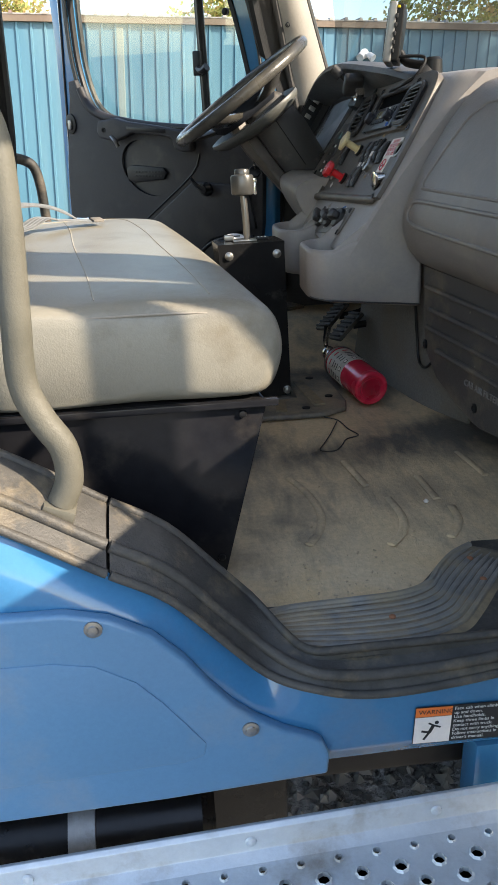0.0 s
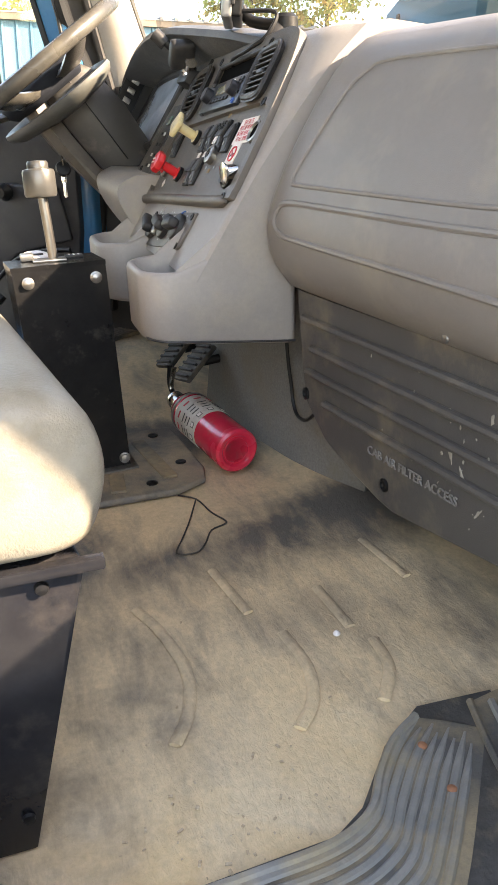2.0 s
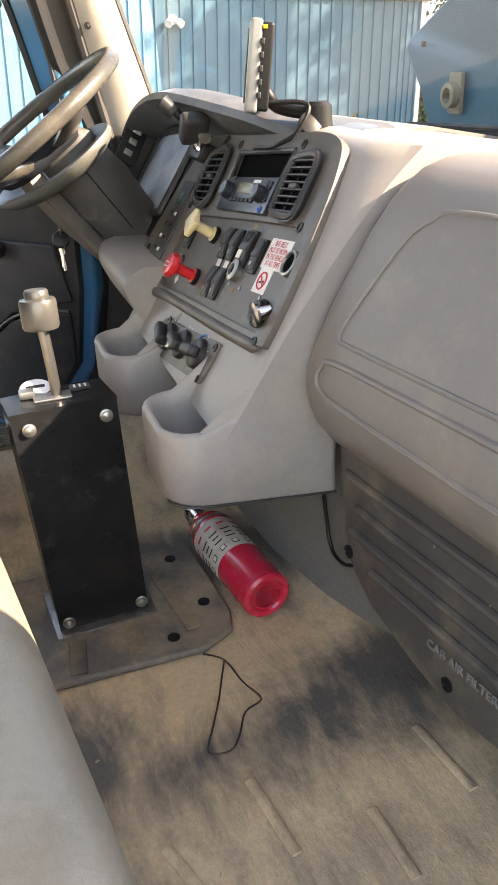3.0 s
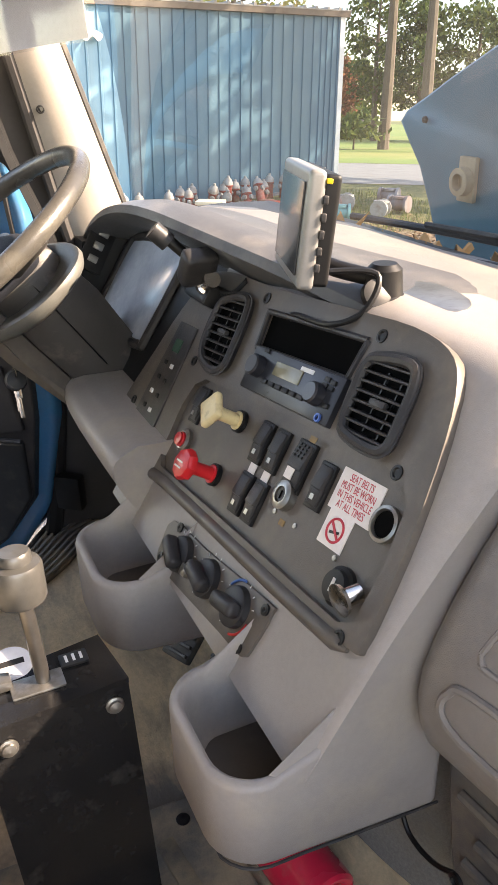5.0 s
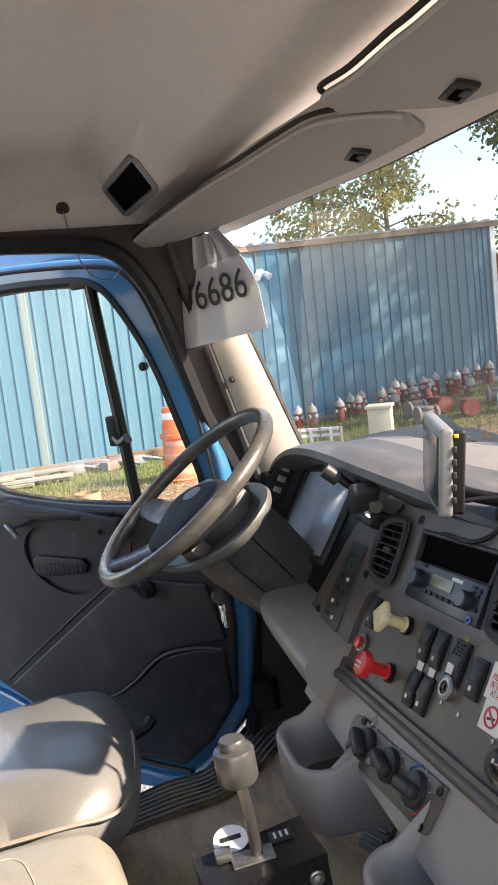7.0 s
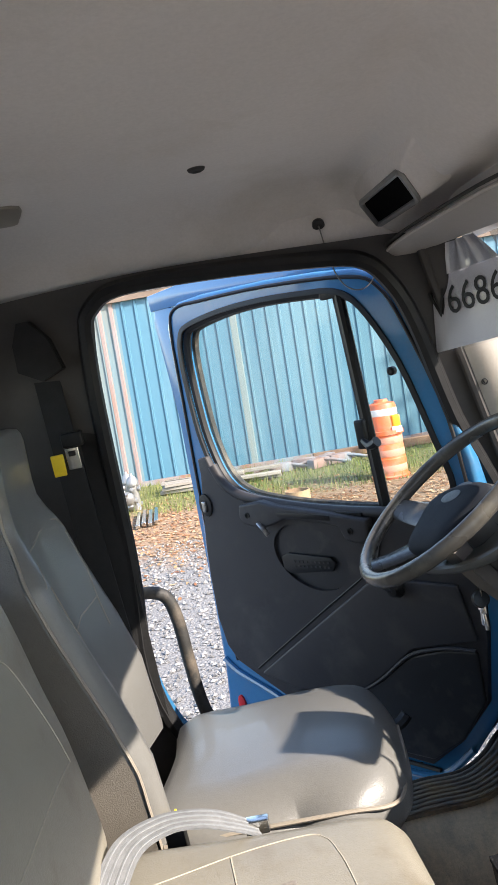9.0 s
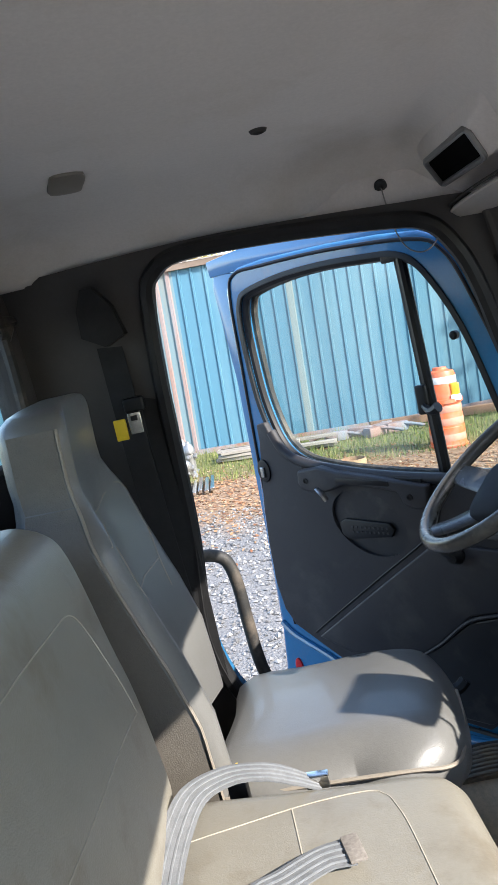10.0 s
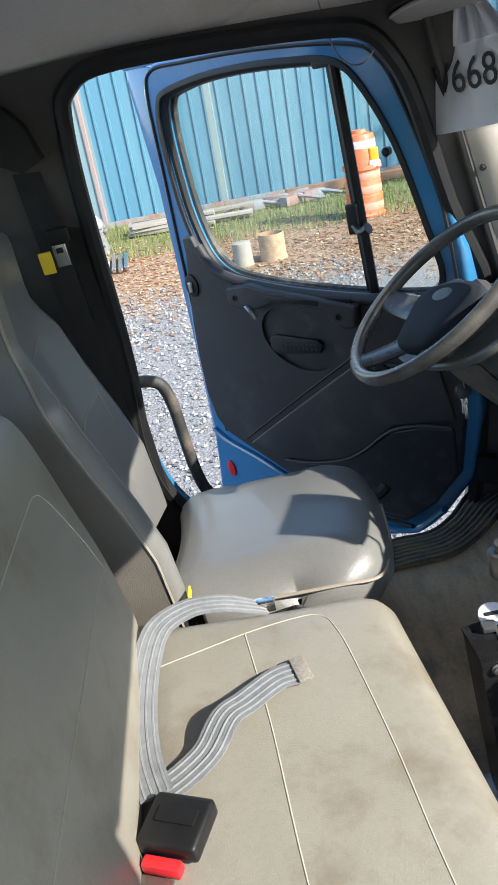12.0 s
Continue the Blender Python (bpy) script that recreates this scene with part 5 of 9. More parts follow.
def filt_fn(u, v):
    yl_, z = FL[0]
    t = v * (len(FL) - 1)
    i = min(int(t), len(FL) - 2)
    y0 = FL[i][0] + (FL[i + 1][0] - FL[i][0]) * (t - i)
    z0 = FL[i][1] + (FL[i + 1][1] - FL[i][1]) * (t - i)
    zr = 0.345 - (0.345 - 0.135) * v
    y = y0 + (-0.93 - y0) * u
    z = z0 + (zr - z0) * u ** 1.0
    return filt_x(y, z), y, z


part("cover", sheet(filt_fn, 24, 16, 0.006), LOWER, fc, angle=60)
for z, y0, y1 in ((0.305, -0.235, -0.92), (0.262, -0.262, -0.92), (0.222, -0.25, -0.92), (0.183, -0.30, -0.92)):
    part("rib", tube([(filt_x(y0 + (y1 - y0) * i / 12, z) - 0.0085, y0 + (y1 - y0) * i / 12, z + 0.0 * i) for i in range(13)], 0.0065, 8, n=1), LOWER, fc)
part("edge_roll", tube([filt_fn(0, i / 14) for i in range(15)], 0.006, 8, n=1), LOWER, fc)
part("edge_roll", tube([filt_fn(i / 14, 1.0) for i in range(15)], 0.006, 8, n=1), LOWER, fc)
for y, z in ((-0.243, 0.183), (-0.455, 0.112)):
    part("fastener", lathe([(0.010, 0), (0.010, 0.004), (0.006, 0.005), (0.005, 0.001), (0.0005, 0.001)], Matrix.Translation((filt_x(y, z) - 0.006, y, z)) @ Matrix.Rotation(-math.pi / 2, 4, "Y"), 14), BLACK, fc)
TM = frame_m((filt_x(-0.51, 0.154) - 0.010, -0.513, 0.1545), (0.15, -1, 0.0), (0, 0, 1))
part("lettering", lettering("CAB AIR FILTER ACCESS", 0.0185, TM @ Matrix.Diagonal((0.96, 1, 1, 1)), 0.001), surface("moulded_letters", (0.16, 0.15, 0.14), (0.21, 0.195, 0.18), 0.5, 40, 0.1), fc)
scr_m = surface("white_scuff", (0.36, 0.33, 0.28), (0.24, 0.22, 0.19), 0.8, 60, 0.3)
rsc = random.Random(12)
for k in range(46):
    y, z = rsc.gauss(-0.62, 0.05), rsc.gauss(0.19, 0.045)
    if k > 26:
        y, z = rsc.uniform(-0.76, -0.40), rsc.uniform(0.14, 0.31)
    big = rsc.uniform(0.002, 0.006) if k < 10 else rsc.uniform(0.0007, 0.0022)
    tall, slant = rsc.uniform(0.4, 3.2), rsc.uniform(-0.7, 0.7)
    pts = []
    for j in range(14):
        a_, r_ = 2 * math.pi * j / 14, big * rsc.uniform(0.45, 1.1)
        pts.append((y + r_ * (math.cos(a_) + slant * tall * math.sin(a_)), z + r_ * tall * math.sin(a_)))
    x0_ = filt_x(y, z) - 0.0062
    part("scuff", prism(pts, x0_ - 0.0008, x0_, "x"), scr_m, fc)
solid("loose_wire", tube([(0.35, -0.095, 0.29), (0.355, -0.098, 0.20), (0.36, -0.103, 0.144), (0.36, -0.111, 0.118), (0.36, -0.130, 0.100), (0.36, -0.165, 0.103), (0.36, -0.198, 0.123), (0.362, -0.229, 0.156), (0.368, -0.245, 0.20)], 0.0034, 8, n=6), BLACK, "thin black wire hanging under the dashboard", "wire", kind="")

# ---- console tray ----
con = thing("console_tray", (0.2, -0.1, 0.27), "taupe plastic console with a deep cup tray", "console")
def plan_loop(x0, x1, y0, y1, r, n=7):
    """A closed outline in plan: round at its front (small x), nearly square at the back."""
    out = []
    for cx, cy, rr, a0 in ((x0 + r, y0 + r, r, 180), (x1 - 0.012, y0 + 0.012, 0.012, 270), (x1 - 0.012, y1 - 0.012, 0.012, 0), (x0 + r, y1 - r, r, 90)):
        out += [(cx + rr * math.cos(radians(a0 + 90 * k / n)), cy + rr * math.sin(radians(a0 + 90 * k / n))) for k in range(n + 1)]
    return out


def bin_rim(x):
    """The rim runs level round the front and sweeps up to the dash."""
    t = min(1.0, max(0.0, (x - 0.150) / 0.072))
    return 0.384 + 0.066 * t * t * (3 - 2 * t)


def moulded_bin(x_off, y0, y1, z_off, r):
    def ring(inset, z_of, inner):
        q = plan_loop(0.099 + inset, 0.236 - inset, y0 + 0.013 + inset, y1 - 0.013 - inset, r - 0.008) if inner else plan_loop(0.087 + inset, 0.330, y0 + inset, y1 - inset, r)
        return [Vector((x + x_off, y, z_of(x) + z_off)) for x, y in q]

    low = lambda x: 0.288 - 0.10 * (x - 0.087)
    return loft([ring(0.012, lambda x: low(x) - 0.010, False), ring(0.003, lambda x: low(x) - 0.006, False), ring(0.0, low, False), ring(0.0, lambda x: 0.5 * low(x) + 0.5 * bin_rim(x), False), ring(0.0, lambda x: bin_rim(x) - 0.008, False), ring(0.002, lambda x: bin_rim(x) - 0.002, False), ring(0.006, bin_rim, False), ring(-0.003, bin_rim, True), ring(0.0, lambda x: bin_rim(x) - 0.004, True), ring(0.003, lambda x: bin_rim(x) - 0.030, True), ring(0.008, lambda x: 0.312, True), ring(0.016, lambda x: 0.304, True)])


tray = part("tray", moulded_bin(0.0, -0.2035, -0.030, 0.0, 0.050), TAUPE, con, angle=60)
part("tray_floor", prism(plan_loop(0.117, 0.218, -0.172, -0.062, 0.026), 0.3045, 0.306, "z"), PANEL, con)
part("base_seam", tube([(0.100, -0.150, 0.284), (0.094, -0.180, 0.284), (0.120, -0.2035, 0.281), (0.17, -0.2045, 0.276), (0.25, -0.2045, 0.268), (0.327, -0.204, 0.261)], 0.0018, 6, n=3), CHAR, con)
# the same bin again on the driver's side of the climate panel
bin2 = part("side_bin", moulded_bin(-0.012, 0.140, 0.318, -0.006, 0.050), TAUPE, con, angle=60)
part("bin_floor", prism(plan_loop(0.105, 0.206, 0.171, 0.287, 0.026), 0.2985, 0.300, "z"), PANEL, con)
part("cheek", loft([[Vector((x, y, z)) for x, z in ((0.205, 0.392), (0.200, 0.36), (0.225, 0.325), (0.31, 0.30), (0.335, 0.41))] for y in (-0.03, 0.06, 0.19)]), TAUPE, con)

# ---- steering column, wheel and stalks ----
AX = Vector((0.574, 0, -0.819))
ACROSS = Vector((0.819, 0, 0.574))
HUB = Vector((0.045, 0.67, 0.702))
WM = frame_m(HUB, (0, -1, 0), ACROSS)
COLM = surface("column_plastic", (0.050, 0.048, 0.047), (0.068, 0.064, 0.062), 0.36, 12, 0.25, 800, dirt=(0.22, 0.19, 0.16), dirt_amount=0.15, dirt_scale=12)
colm = thing("steering_column", (0.2, 0.66, 0.4), "dark plastic steering column cover with sunlit patches", "steering column")


def col_ring(a, lo, hi, w, yo=0.0):
    c = HUB + AX * a
    pts = [(-w, lo + 0.02), (-w + 0.015, lo), (w - 0.015, lo), (w, lo + 0.02), (w, hi - 0.03), (w - 0.02, hi), (-w + 0.02, hi), (-w, hi - 0.03)]
    return [c + ACROSS * v + Vector((0, -u - yo, 0)) for u, v in pts]


part("lower_cover", loft([col_ring(0.055, -0.080, -0.036, 0.060), col_ring(0.07, -0.088, -0.036, 0.067), col_ring(0.16, -0.085, -0.036, 0.067), col_ring(0.28, -0.068, -0.030, 0.063), col_ring(0.38, -0.055, -0.020, 0.058)]), PANEL, colm)
part("upper_cover", loft([col_ring(0.055, -0.033, 0.080, 0.058), col_ring(0.075, -0.033, 0.092, 0.064), col_ring(0.17, -0.033, 0.105, 0.066), col_ring(0.27, -0.027, 0.10, 0.063), col_ring(0.37, -0.018, 0.08, 0.056)]), COLM, colm)
part("seam", tube([HUB + AX * a + ACROSS * 0.032 + Vector((0, -w - 0.001, 0)) for a, w in ((0.06, 0.060), (0.17, 0.066), (0.27, 0.063))], 0.0015, 6, n=2), BLACK, colm)
part("collar", lathe([(0.03, 0.02), (0.06, 0.02), (0.065, 0.05), (0.03, 0.06)], WM @ Matrix.Scale(-1, 4, (0, 0, 1)), 28), CHAR, colm)
part("shaft_boot", lathe([(0.03, 0), (0.045, 0.02), (0.035, 0.05), (0.05, 0.09)], frame_m(HUB + AX * 0.36, (0, -1, 0), ACROSS) @ Matrix.Scale(-1, 4, (0, 0, 1)), 20), RUBBER, colm)
part("tilt_lever", tube([HUB + AX * 0.14 + Vector((0, 0.05, 0)) - ACROSS * 0.02, HUB + AX * 0.15 + Vector((0, 0.15, 0)) - ACROSS * 0.04], 0.008, 8, n=2), BLACK, colm)

wheel = thing("steering_wheel", HUB, "worn grey-black truck steering wheel with a blue-black hub pad", "steering wheel")
WHEEL = surface("worn_wheel_vinyl", (0.045, 0.043, 0.040), (0.072, 0.068, 0.061), 0.27, 10, 0.25, 350, dirt=(0.125, 0.115, 0.095), dirt_amount=0.3, dirt_scale=14)
PADM = surface("hub_pad_vinyl", (0.016, 0.019, 0.026), (0.024, 0.027, 0.034), 0.72, 12, 0.3, 400, spec=0.10)


def rim_pt(a, r=0.221, out=0.0):
    return WM @ Vector((r * math.cos(a), r * math.sin(a), out))


rim_rings = []
for i in range(96):
    a = 2 * math.pi * i / 96
    c, rad, ax_ = rim_pt(a), (rim_pt(a) - HUB).normalized(), -AX
    bump_ = 0.0016 * math.sin(a * 44) if math.sin(a) > 0.3 else 0
    rim_rings.append([c + (rad * math.cos(t) * (0.0145 + (bump_ if math.cos(t) < 0 else 0)) + ax_ * math.sin(t) * 0.0165) for t in (2 * math.pi * j / 12 for j in range(12))])
part("rim", loft(rim_rings, True, False, True), WHEEL, wheel, angle=80)
WT = WM @ Matrix.Rotation(radians(24.5), 4, "Z")
pad_o = rounded([(-0.118, 0.018), (-0.085, 0.048), (0, 0.060), (0.085, 0.048), (0.118, 0.018), (0.105, -0.035), (0.080, -0.095), (0.045, -0.120), (-0.045, -0.120), (-0.080, -0.095), (-0.105, -0.035)], 3)
part("hub_pad", loft([[WT @ Vector((x * s, y * s, d)) for x, y in pad_o] for s, d in ((0.85, -0.065), (1.0, -0.045), (1.0, -0.032), (0.94, -0.022), (0.6, -0.014), (0.2, -0.012))]), PADM, wheel, angle=60)
part("badge", loft([[WT @ Vector((0.034 * math.cos(t) * s, 0.012 + 0.017 * math.sin(t) * s, d)) for t in (2 * math.pi * k / 20 for k in range(20))] for s, d in ((1.0, -0.017), (1.0, -0.0115), (0.85, -0.0105))]), CHAR, wheel)
part("pad_seam", tube([WT @ Vector((x, y, -0.021)) for x, y in ((-0.100, 0.0), (-0.066, -0.070), (-0.030, -0.098), (0.030, -0.098), (0.066, -0.070), (0.100, 0.0))], 0.0014, 6, n=5), BLACK, wheel)
for a0, w in ((radians(205), 0.034), (radians(24), 0.034), (radians(263), 0.050), (radians(326), 0.050)):
    ring_l = []
    for t in (0.36, 0.55, 0.75, 0.9, 0.99):
        c = rim_pt(a0, 0.221 * t, -0.042 + 0.042 * max(0, (t - 0.5) * 2) ** 1.4)
        hw = w * (1.35 - 0.55 * t) if w < 0.04 else w * (0.9 - 0.35 * t)
        tang = WM.to_3x3() @ Vector((-math.sin(a0), math.cos(a0), 0))
        ring_l.append([c + tang * hw, c + tang * hw * 0.7 - AX * 0.008, c - tang * hw * 0.7 - AX * 0.008, c - tang * hw, c - tang * hw * 0.7 + AX * 0.010, c + tang * hw * 0.7 + AX * 0.010])
    part("spoke", loft(ring_l), WHEEL, wheel, angle=60)
bowl = []
for s, d in ((0.93, -0.074), (0.99, -0.076), (1.0, -0.084), (0.96, -0.094), (0.80, -0.108), (0.45, -0.116)):
    bowl.append([WT @ Vector((0.205 * s * math.copysign(abs(math.cos(t)) ** 0.85, math.cos(t)), -0.018 + 0.112 * s * math.copysign(abs(math.sin(t)) ** 0.85, math.sin(t)), d)) for t in (2 * math.pi * k / 44 for k in range(44))])
inner_b = [[WT @ Vector((0.205 * s * math.cos(t), -0.018 + 0.112 * s * math.sin(t), d)) for t in (2 * math.pi * k / 44 for k in range(44))] for s, d in ((0.45, -0.104), (0.80, -0.094))]
part("lower_shroud", loft(inner_b + bowl, True, True), surface("shroud_plastic", (0.085, 0.087, 0.082), (0.115, 0.117, 0.108), 0.4, 9, 0.15, 500, dirt=(0.07, 0.067, 0.06), dirt_amount=0.2, dirt_scale=16), wheel, "pale grey plastic shroud behind the hub", angle=60)

keys = thing("ignition_keys", HUB + AX * 0.2, "small bunch of keys hanging at the steering column", "keys")
k0 = HUB + AX * 0.20 + Vector((0, -0.02, 0)) - ACROSS * 0.10
part("fob", lathe([(0.0005, -0.012), (0.016, -0.010), (0.019, 0), (0.016, 0.010), (0.0005, 0.012)], Matrix.Translation(k0) @ Matrix.Rotation(1.2, 4, "X"), 18), BLACK, keys)
part("ring", tube([k0 + Vector((0, 0.0 + 0.014 * math.cos(t), 0.018 + 0.014 * math.sin(t))) for t in (math.pi * k / 5 for k in range(10))], 0.0014, 6, True, 2), CHROME, keys)
for k, tw in ((0, 0.2), (1, -0.25)):
    kb = rbox((0, 0, -0.045), (0.002, 0.011, 0.040), 0.001)
    join(kb, rbox((0, 0, -0.022), (0.0025, 0.020, 0.018), 0.004))
    kb.transform(Matrix.Translation(k0) @ Matrix.Rotation(tw, 4, "X") @ Matrix.Rotation(0.5, 4, "Z"))
    part("key", kb, CHROME, keys)

# ---- seats ----
from mathutils.bvhtree import BVHTree


def cushion(sec, y0, y1, r=0.03, skew=lambda y: 0.0, crown=0.0, n=14, tilt=lambda y: 0.0):
    """A stuffed block: an (x, z) outline carried along y with rounded ends."""
    cx, cz = sum(p[0] for p in sec) / len(sec), sum(p[1] for p in sec) / len(sec)
    out = smooth_path([(x, 0, z) for x, z in sec], 4, True)
    rings = []
    stops = [(y0, 1), (y0 + r * 0.15, 0.55), (y0 + r * 0.5, 0.18), (y0 + r, 0.0)] + [(y0 + r + (y1 - y0 - 2 * r) * i / n, 0.0) for i in range(1, n)] + [(y1 - r, 0.0), (y1 - r * 0.5, 0.18), (y1 - r * 0.15, 0.55), (y1, 1)]
    for y, k in stops:
        t = (y - y0) / (y1 - y0)
        ring = []
        for p in out:
            dx, dz = p.x - cx, p.z - cz
            ln = math.hypot(dx, dz)
            f = 1 - k * r / max(ln, 0.02)
            z = cz + dz * f + (crown * math.sin(math.pi * t) * max(0, dz) / 0.07 if crown else 0)
            ring.append(Vector((cx + dx * f + skew(y), y, z + tilt(y))))
        rings.append(ring)
    return loft(rings)


def laid(ob, pts, way, n=6):
    """Carries a smooth line of points along a direction onto a part's skin."""
    tree_ = BVHTree.FromPolygons([v.co for v in ob.data.vertices], [p.vertices for p in ob.data.polygons])
    out = []
    for p in smooth_path(pts, n):
        hit = tree_.ray_cast(p - Vector(way) * 0.2, Vector(way))
        out.append(hit[0] if hit[0] is not None else p)
    return out


bench = thing("bench_seat", (-0.35, -0.35, 0), "worn beige-grey vinyl two-place bench seat on a black steel box", "seat")
bskew = lambda y: 0.155 * (0.10 - y) * (1.0)
BS = [(-0.62, 0.300), (-0.40, 0.293), (-0.26, 0.293), (-0.212, 0.302), (-0.193, 0.335), (-0.190, 0.372), (-0.203, 0.408), (-0.235, 0.427), (-0.33, 0.434), (-0.48, 0.434), (-0.62, 0.428), (-0.65, 0.37)]
bench_c = part("cushion", cushion(BS, -0.808, 0.118, 0.030, lambda y: bskew(y) * 0.95, 0.010), VINYL, bench, angle=80)


for pts in ([(-0.60, 0.015), (-0.554, 0.026), (-0.434, 0.061), (-0.334, 0.077), (-0.305, 0.066), (-0.292, 0.040), (-0.276, -0.022), (-0.244, -0.204), (-0.221, -0.367), (-0.18, -0.60), (-0.155, -0.76)], [(-0.434, 0.061), (-0.401, -0.132), (-0.372, -0.36), (-0.33, -0.62), (-0.31, -0.77)]):
    part("seam", tube(laid(bench_c, [(x, y, 0.45) for x, y in pts], (0, 0, -1)), 0.0011, 6, n=1), STITCH, bench)
part("side_piping", tube([(-0.62, -0.8035, 0.417), (-0.40, -0.8045, 0.420), (-0.20, -0.8045, 0.420), (-0.135, -0.8035, 0.415)], 0.0016, 6, n=5), WELT, bench)
BB = [(-0.628, 0.405), (-0.606, 0.45), (-0.610, 0.53), (-0.622, 0.64), (-0.641, 0.73), (-0.666, 0.84), (-0.690, 0.877), (-0.735, 0.893), (-0.785, 0.88), (-0.80, 0.84), (-0.775, 0.70), (-0.73, 0.52), (-0.70, 0.40)]
BK = 0.10
bench_b = part("backrest", cushion(BB, -0.80, 0.118, 0.030, lambda y: BK * (0.11 - y)), VINYL, bench, angle=80)


def bench_face(y, z):
    """A place on the front of the bench's backrest."""
    for (x0, z0), (x1, z1) in zip(BB[1:], BB[2:6]):
        if z0 <= z <= z1:
            return Vector((x0 + (x1 - x0) * (z - z0) / (z1 - z0) + BK * (0.11 - y) - 0.0005, y, z))
    return Vector((-0.606 + BK * (0.11 - y), y, z))


for pts in ([(-0.75, 0.80), (-0.50, 0.806), (-0.25, 0.806), (-0.06, 0.796), (0.0, 0.788), (0.026, 0.76), (0.045, 0.70), (0.066, 0.61)], [(0.066, 0.61), (-0.02, 0.622), (-0.16, 0.632), (-0.34, 0.648), (-0.55, 0.66), (-0.76, 0.665)]):
    part("seam", tube(laid(bench_b, [bench_face(y, z) for y, z in pts], (-1, 0, 0)), 0.0010, 6, n=1), STITCH, bench)
base = prism([(-0.66, 0.0), (-0.155, 0.0), (-0.085, 0.276), (-0.085, 0.289), (-0.66, 0.295)], -0.795, 0.09, "y", 0.003, 2)
base.transform(Matrix(((1, -0.13, 0, -0.105), (0, 1, 0, 0), (0, 0, 1, 0), (0, 0, 0, 1))))
part("base_box", base, GLOSSBLACK, bench, "gloss black painted steel box")
lipb = rbox((-0.35, -0.800, 0.287), (0.56, 0.012, 0.010), 0.002)
part("base_flange", lipb, GLOSSBLACK, bench)
for x, z in ((-0.16, 0.04), (-0.12, 0.27), (-0.33, 0.08)):
    part("bolt", lathe([(0.006, 0), (0.005, 0.003), (0.0005, 0.004)], Matrix.Translation((x, -0.796, z)) @ Matrix.Rotation(math.pi / 2, 4, "X"), 10), BLACK, bench)

drv = thing("driver_seat", (-0.38, 0.45, 0), "grey-beige vinyl driver's seat with a high back and darker sides", "seat")
DS = [(-0.60, 0.28), (-0.42, 0.27), (-0.26, 0.27), (-0.205, 0.285), (-0.180, 0.325), (-0.188, 0.368), (-0.23, 0.402), (-0.33, 0.410), (-0.47, 0.400), (-0.60, 0.385)]
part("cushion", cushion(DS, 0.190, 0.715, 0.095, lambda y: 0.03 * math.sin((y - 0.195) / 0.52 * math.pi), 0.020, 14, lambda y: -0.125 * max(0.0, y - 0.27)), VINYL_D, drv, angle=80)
part("cushion_piping", tube([(-0.56, 0.205, 0.372), (-0.40, 0.199, 0.378), (-0.27, 0.201, 0.376), (-0.205, 0.215, 0.365), (-0.178, 0.26, 0.356), (-0.160, 0.36, 0.352), (-0.155, 0.46, 0.352)], 0.0035, 6, n=6), WELT, drv)
part("plinth", prism([(-0.60, 0.072), (-0.24, 0.072), (-0.22, 0.29), (-0.60, 0.29)], 0.27, 0.64, "y", 0.01), CHAR, drv)


FRONT = [(0.34, -0.552), (0.40, -0.555), (0.50, -0.561), (0.60, -0.588), (0.67, -0.612), (0.74, -0.635), (0.813, -0.655), (0.90, -0.676), (1.00, -0.672), (1.06, -0.668)]


def back_front(z):
    for (z0, x0), (z1, x1) in zip(FRONT, FRONT[1:]):
        if z0 <= z <= z1:
            return x0 + (x1 - x0) * (z - z0) / (z1 - z0)
    return FRONT[-1][1]


def back_ring(z, shrink=0.0):
    front = back_front(z)
    head = min(1.0, max(0.0, (z - 0.80) / 0.09))
    head = head * head * (3 - 2 * head)
    w = 0.243 - 0.050 * head - shrink
    deep = 0.130 - 0.035 * head - 0.02 * max(0.0, (0.45 - z) / 0.1)
    bow = (0.030 + 0.018 * math.sin(min(1.0, max(0.0, (z - 0.45) / 0.33)) * math.pi)) * (1 - head) + 0.004 * head
    rim_ = 0.014 * (1 - head) + 0.004
    c = 0.448
    out = []
    for x, y in ((front - 0.002 + rim_, -w * 0.80), (front + rim_ * 0.9, -w * 0.92), (front - 0.012, -w), (front - deep, -w), (front - deep - 0.02, -w * 0.85), (front - deep - 0.03, 0), (front - deep - 0.02, w * 0.85), (front - deep, w), (front - 0.012, w), (front + rim_ * 0.9, w * 0.92), (front - 0.002 + rim_, w * 0.80), (front - bow * 0.7, 0.45 * w), (front - bow, 0), (front - bow * 0.7, -0.45 * w)):
        out.append(Vector((x - 0.20 * (y + 0.243), c + y, z)))
    return out


zs = [0.345, 0.36, 0.40, 0.45, 0.50, 0.55, 0.60, 0.65, 0.70, 0.74, 0.77, 0.80, 0.82, 0.84, 0.86, 0.89, 0.92, 0.96, 1.0]
mid_top = Vector((-0.745, 0.448, 1.03))
rings = [back_ring(z) for z in zs]
rings += [[p.lerp(Vector((mid_top.x, mid_top.y, p.z)), k) for p in back_ring(z)] for z, k in ((1.015, 0.06), (1.026, 0.18), (1.032, 0.42), (1.034, 0.75))]
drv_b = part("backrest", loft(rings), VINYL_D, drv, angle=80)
for sy in (-1, 1):
    part("edge_piping", tube([(back_ring(z)[2 if sy < 0 else 8] + Vector((0.002, sy * 0.001, 0))) for z in zs], 0.0028, 6, n=2), WELT, drv)
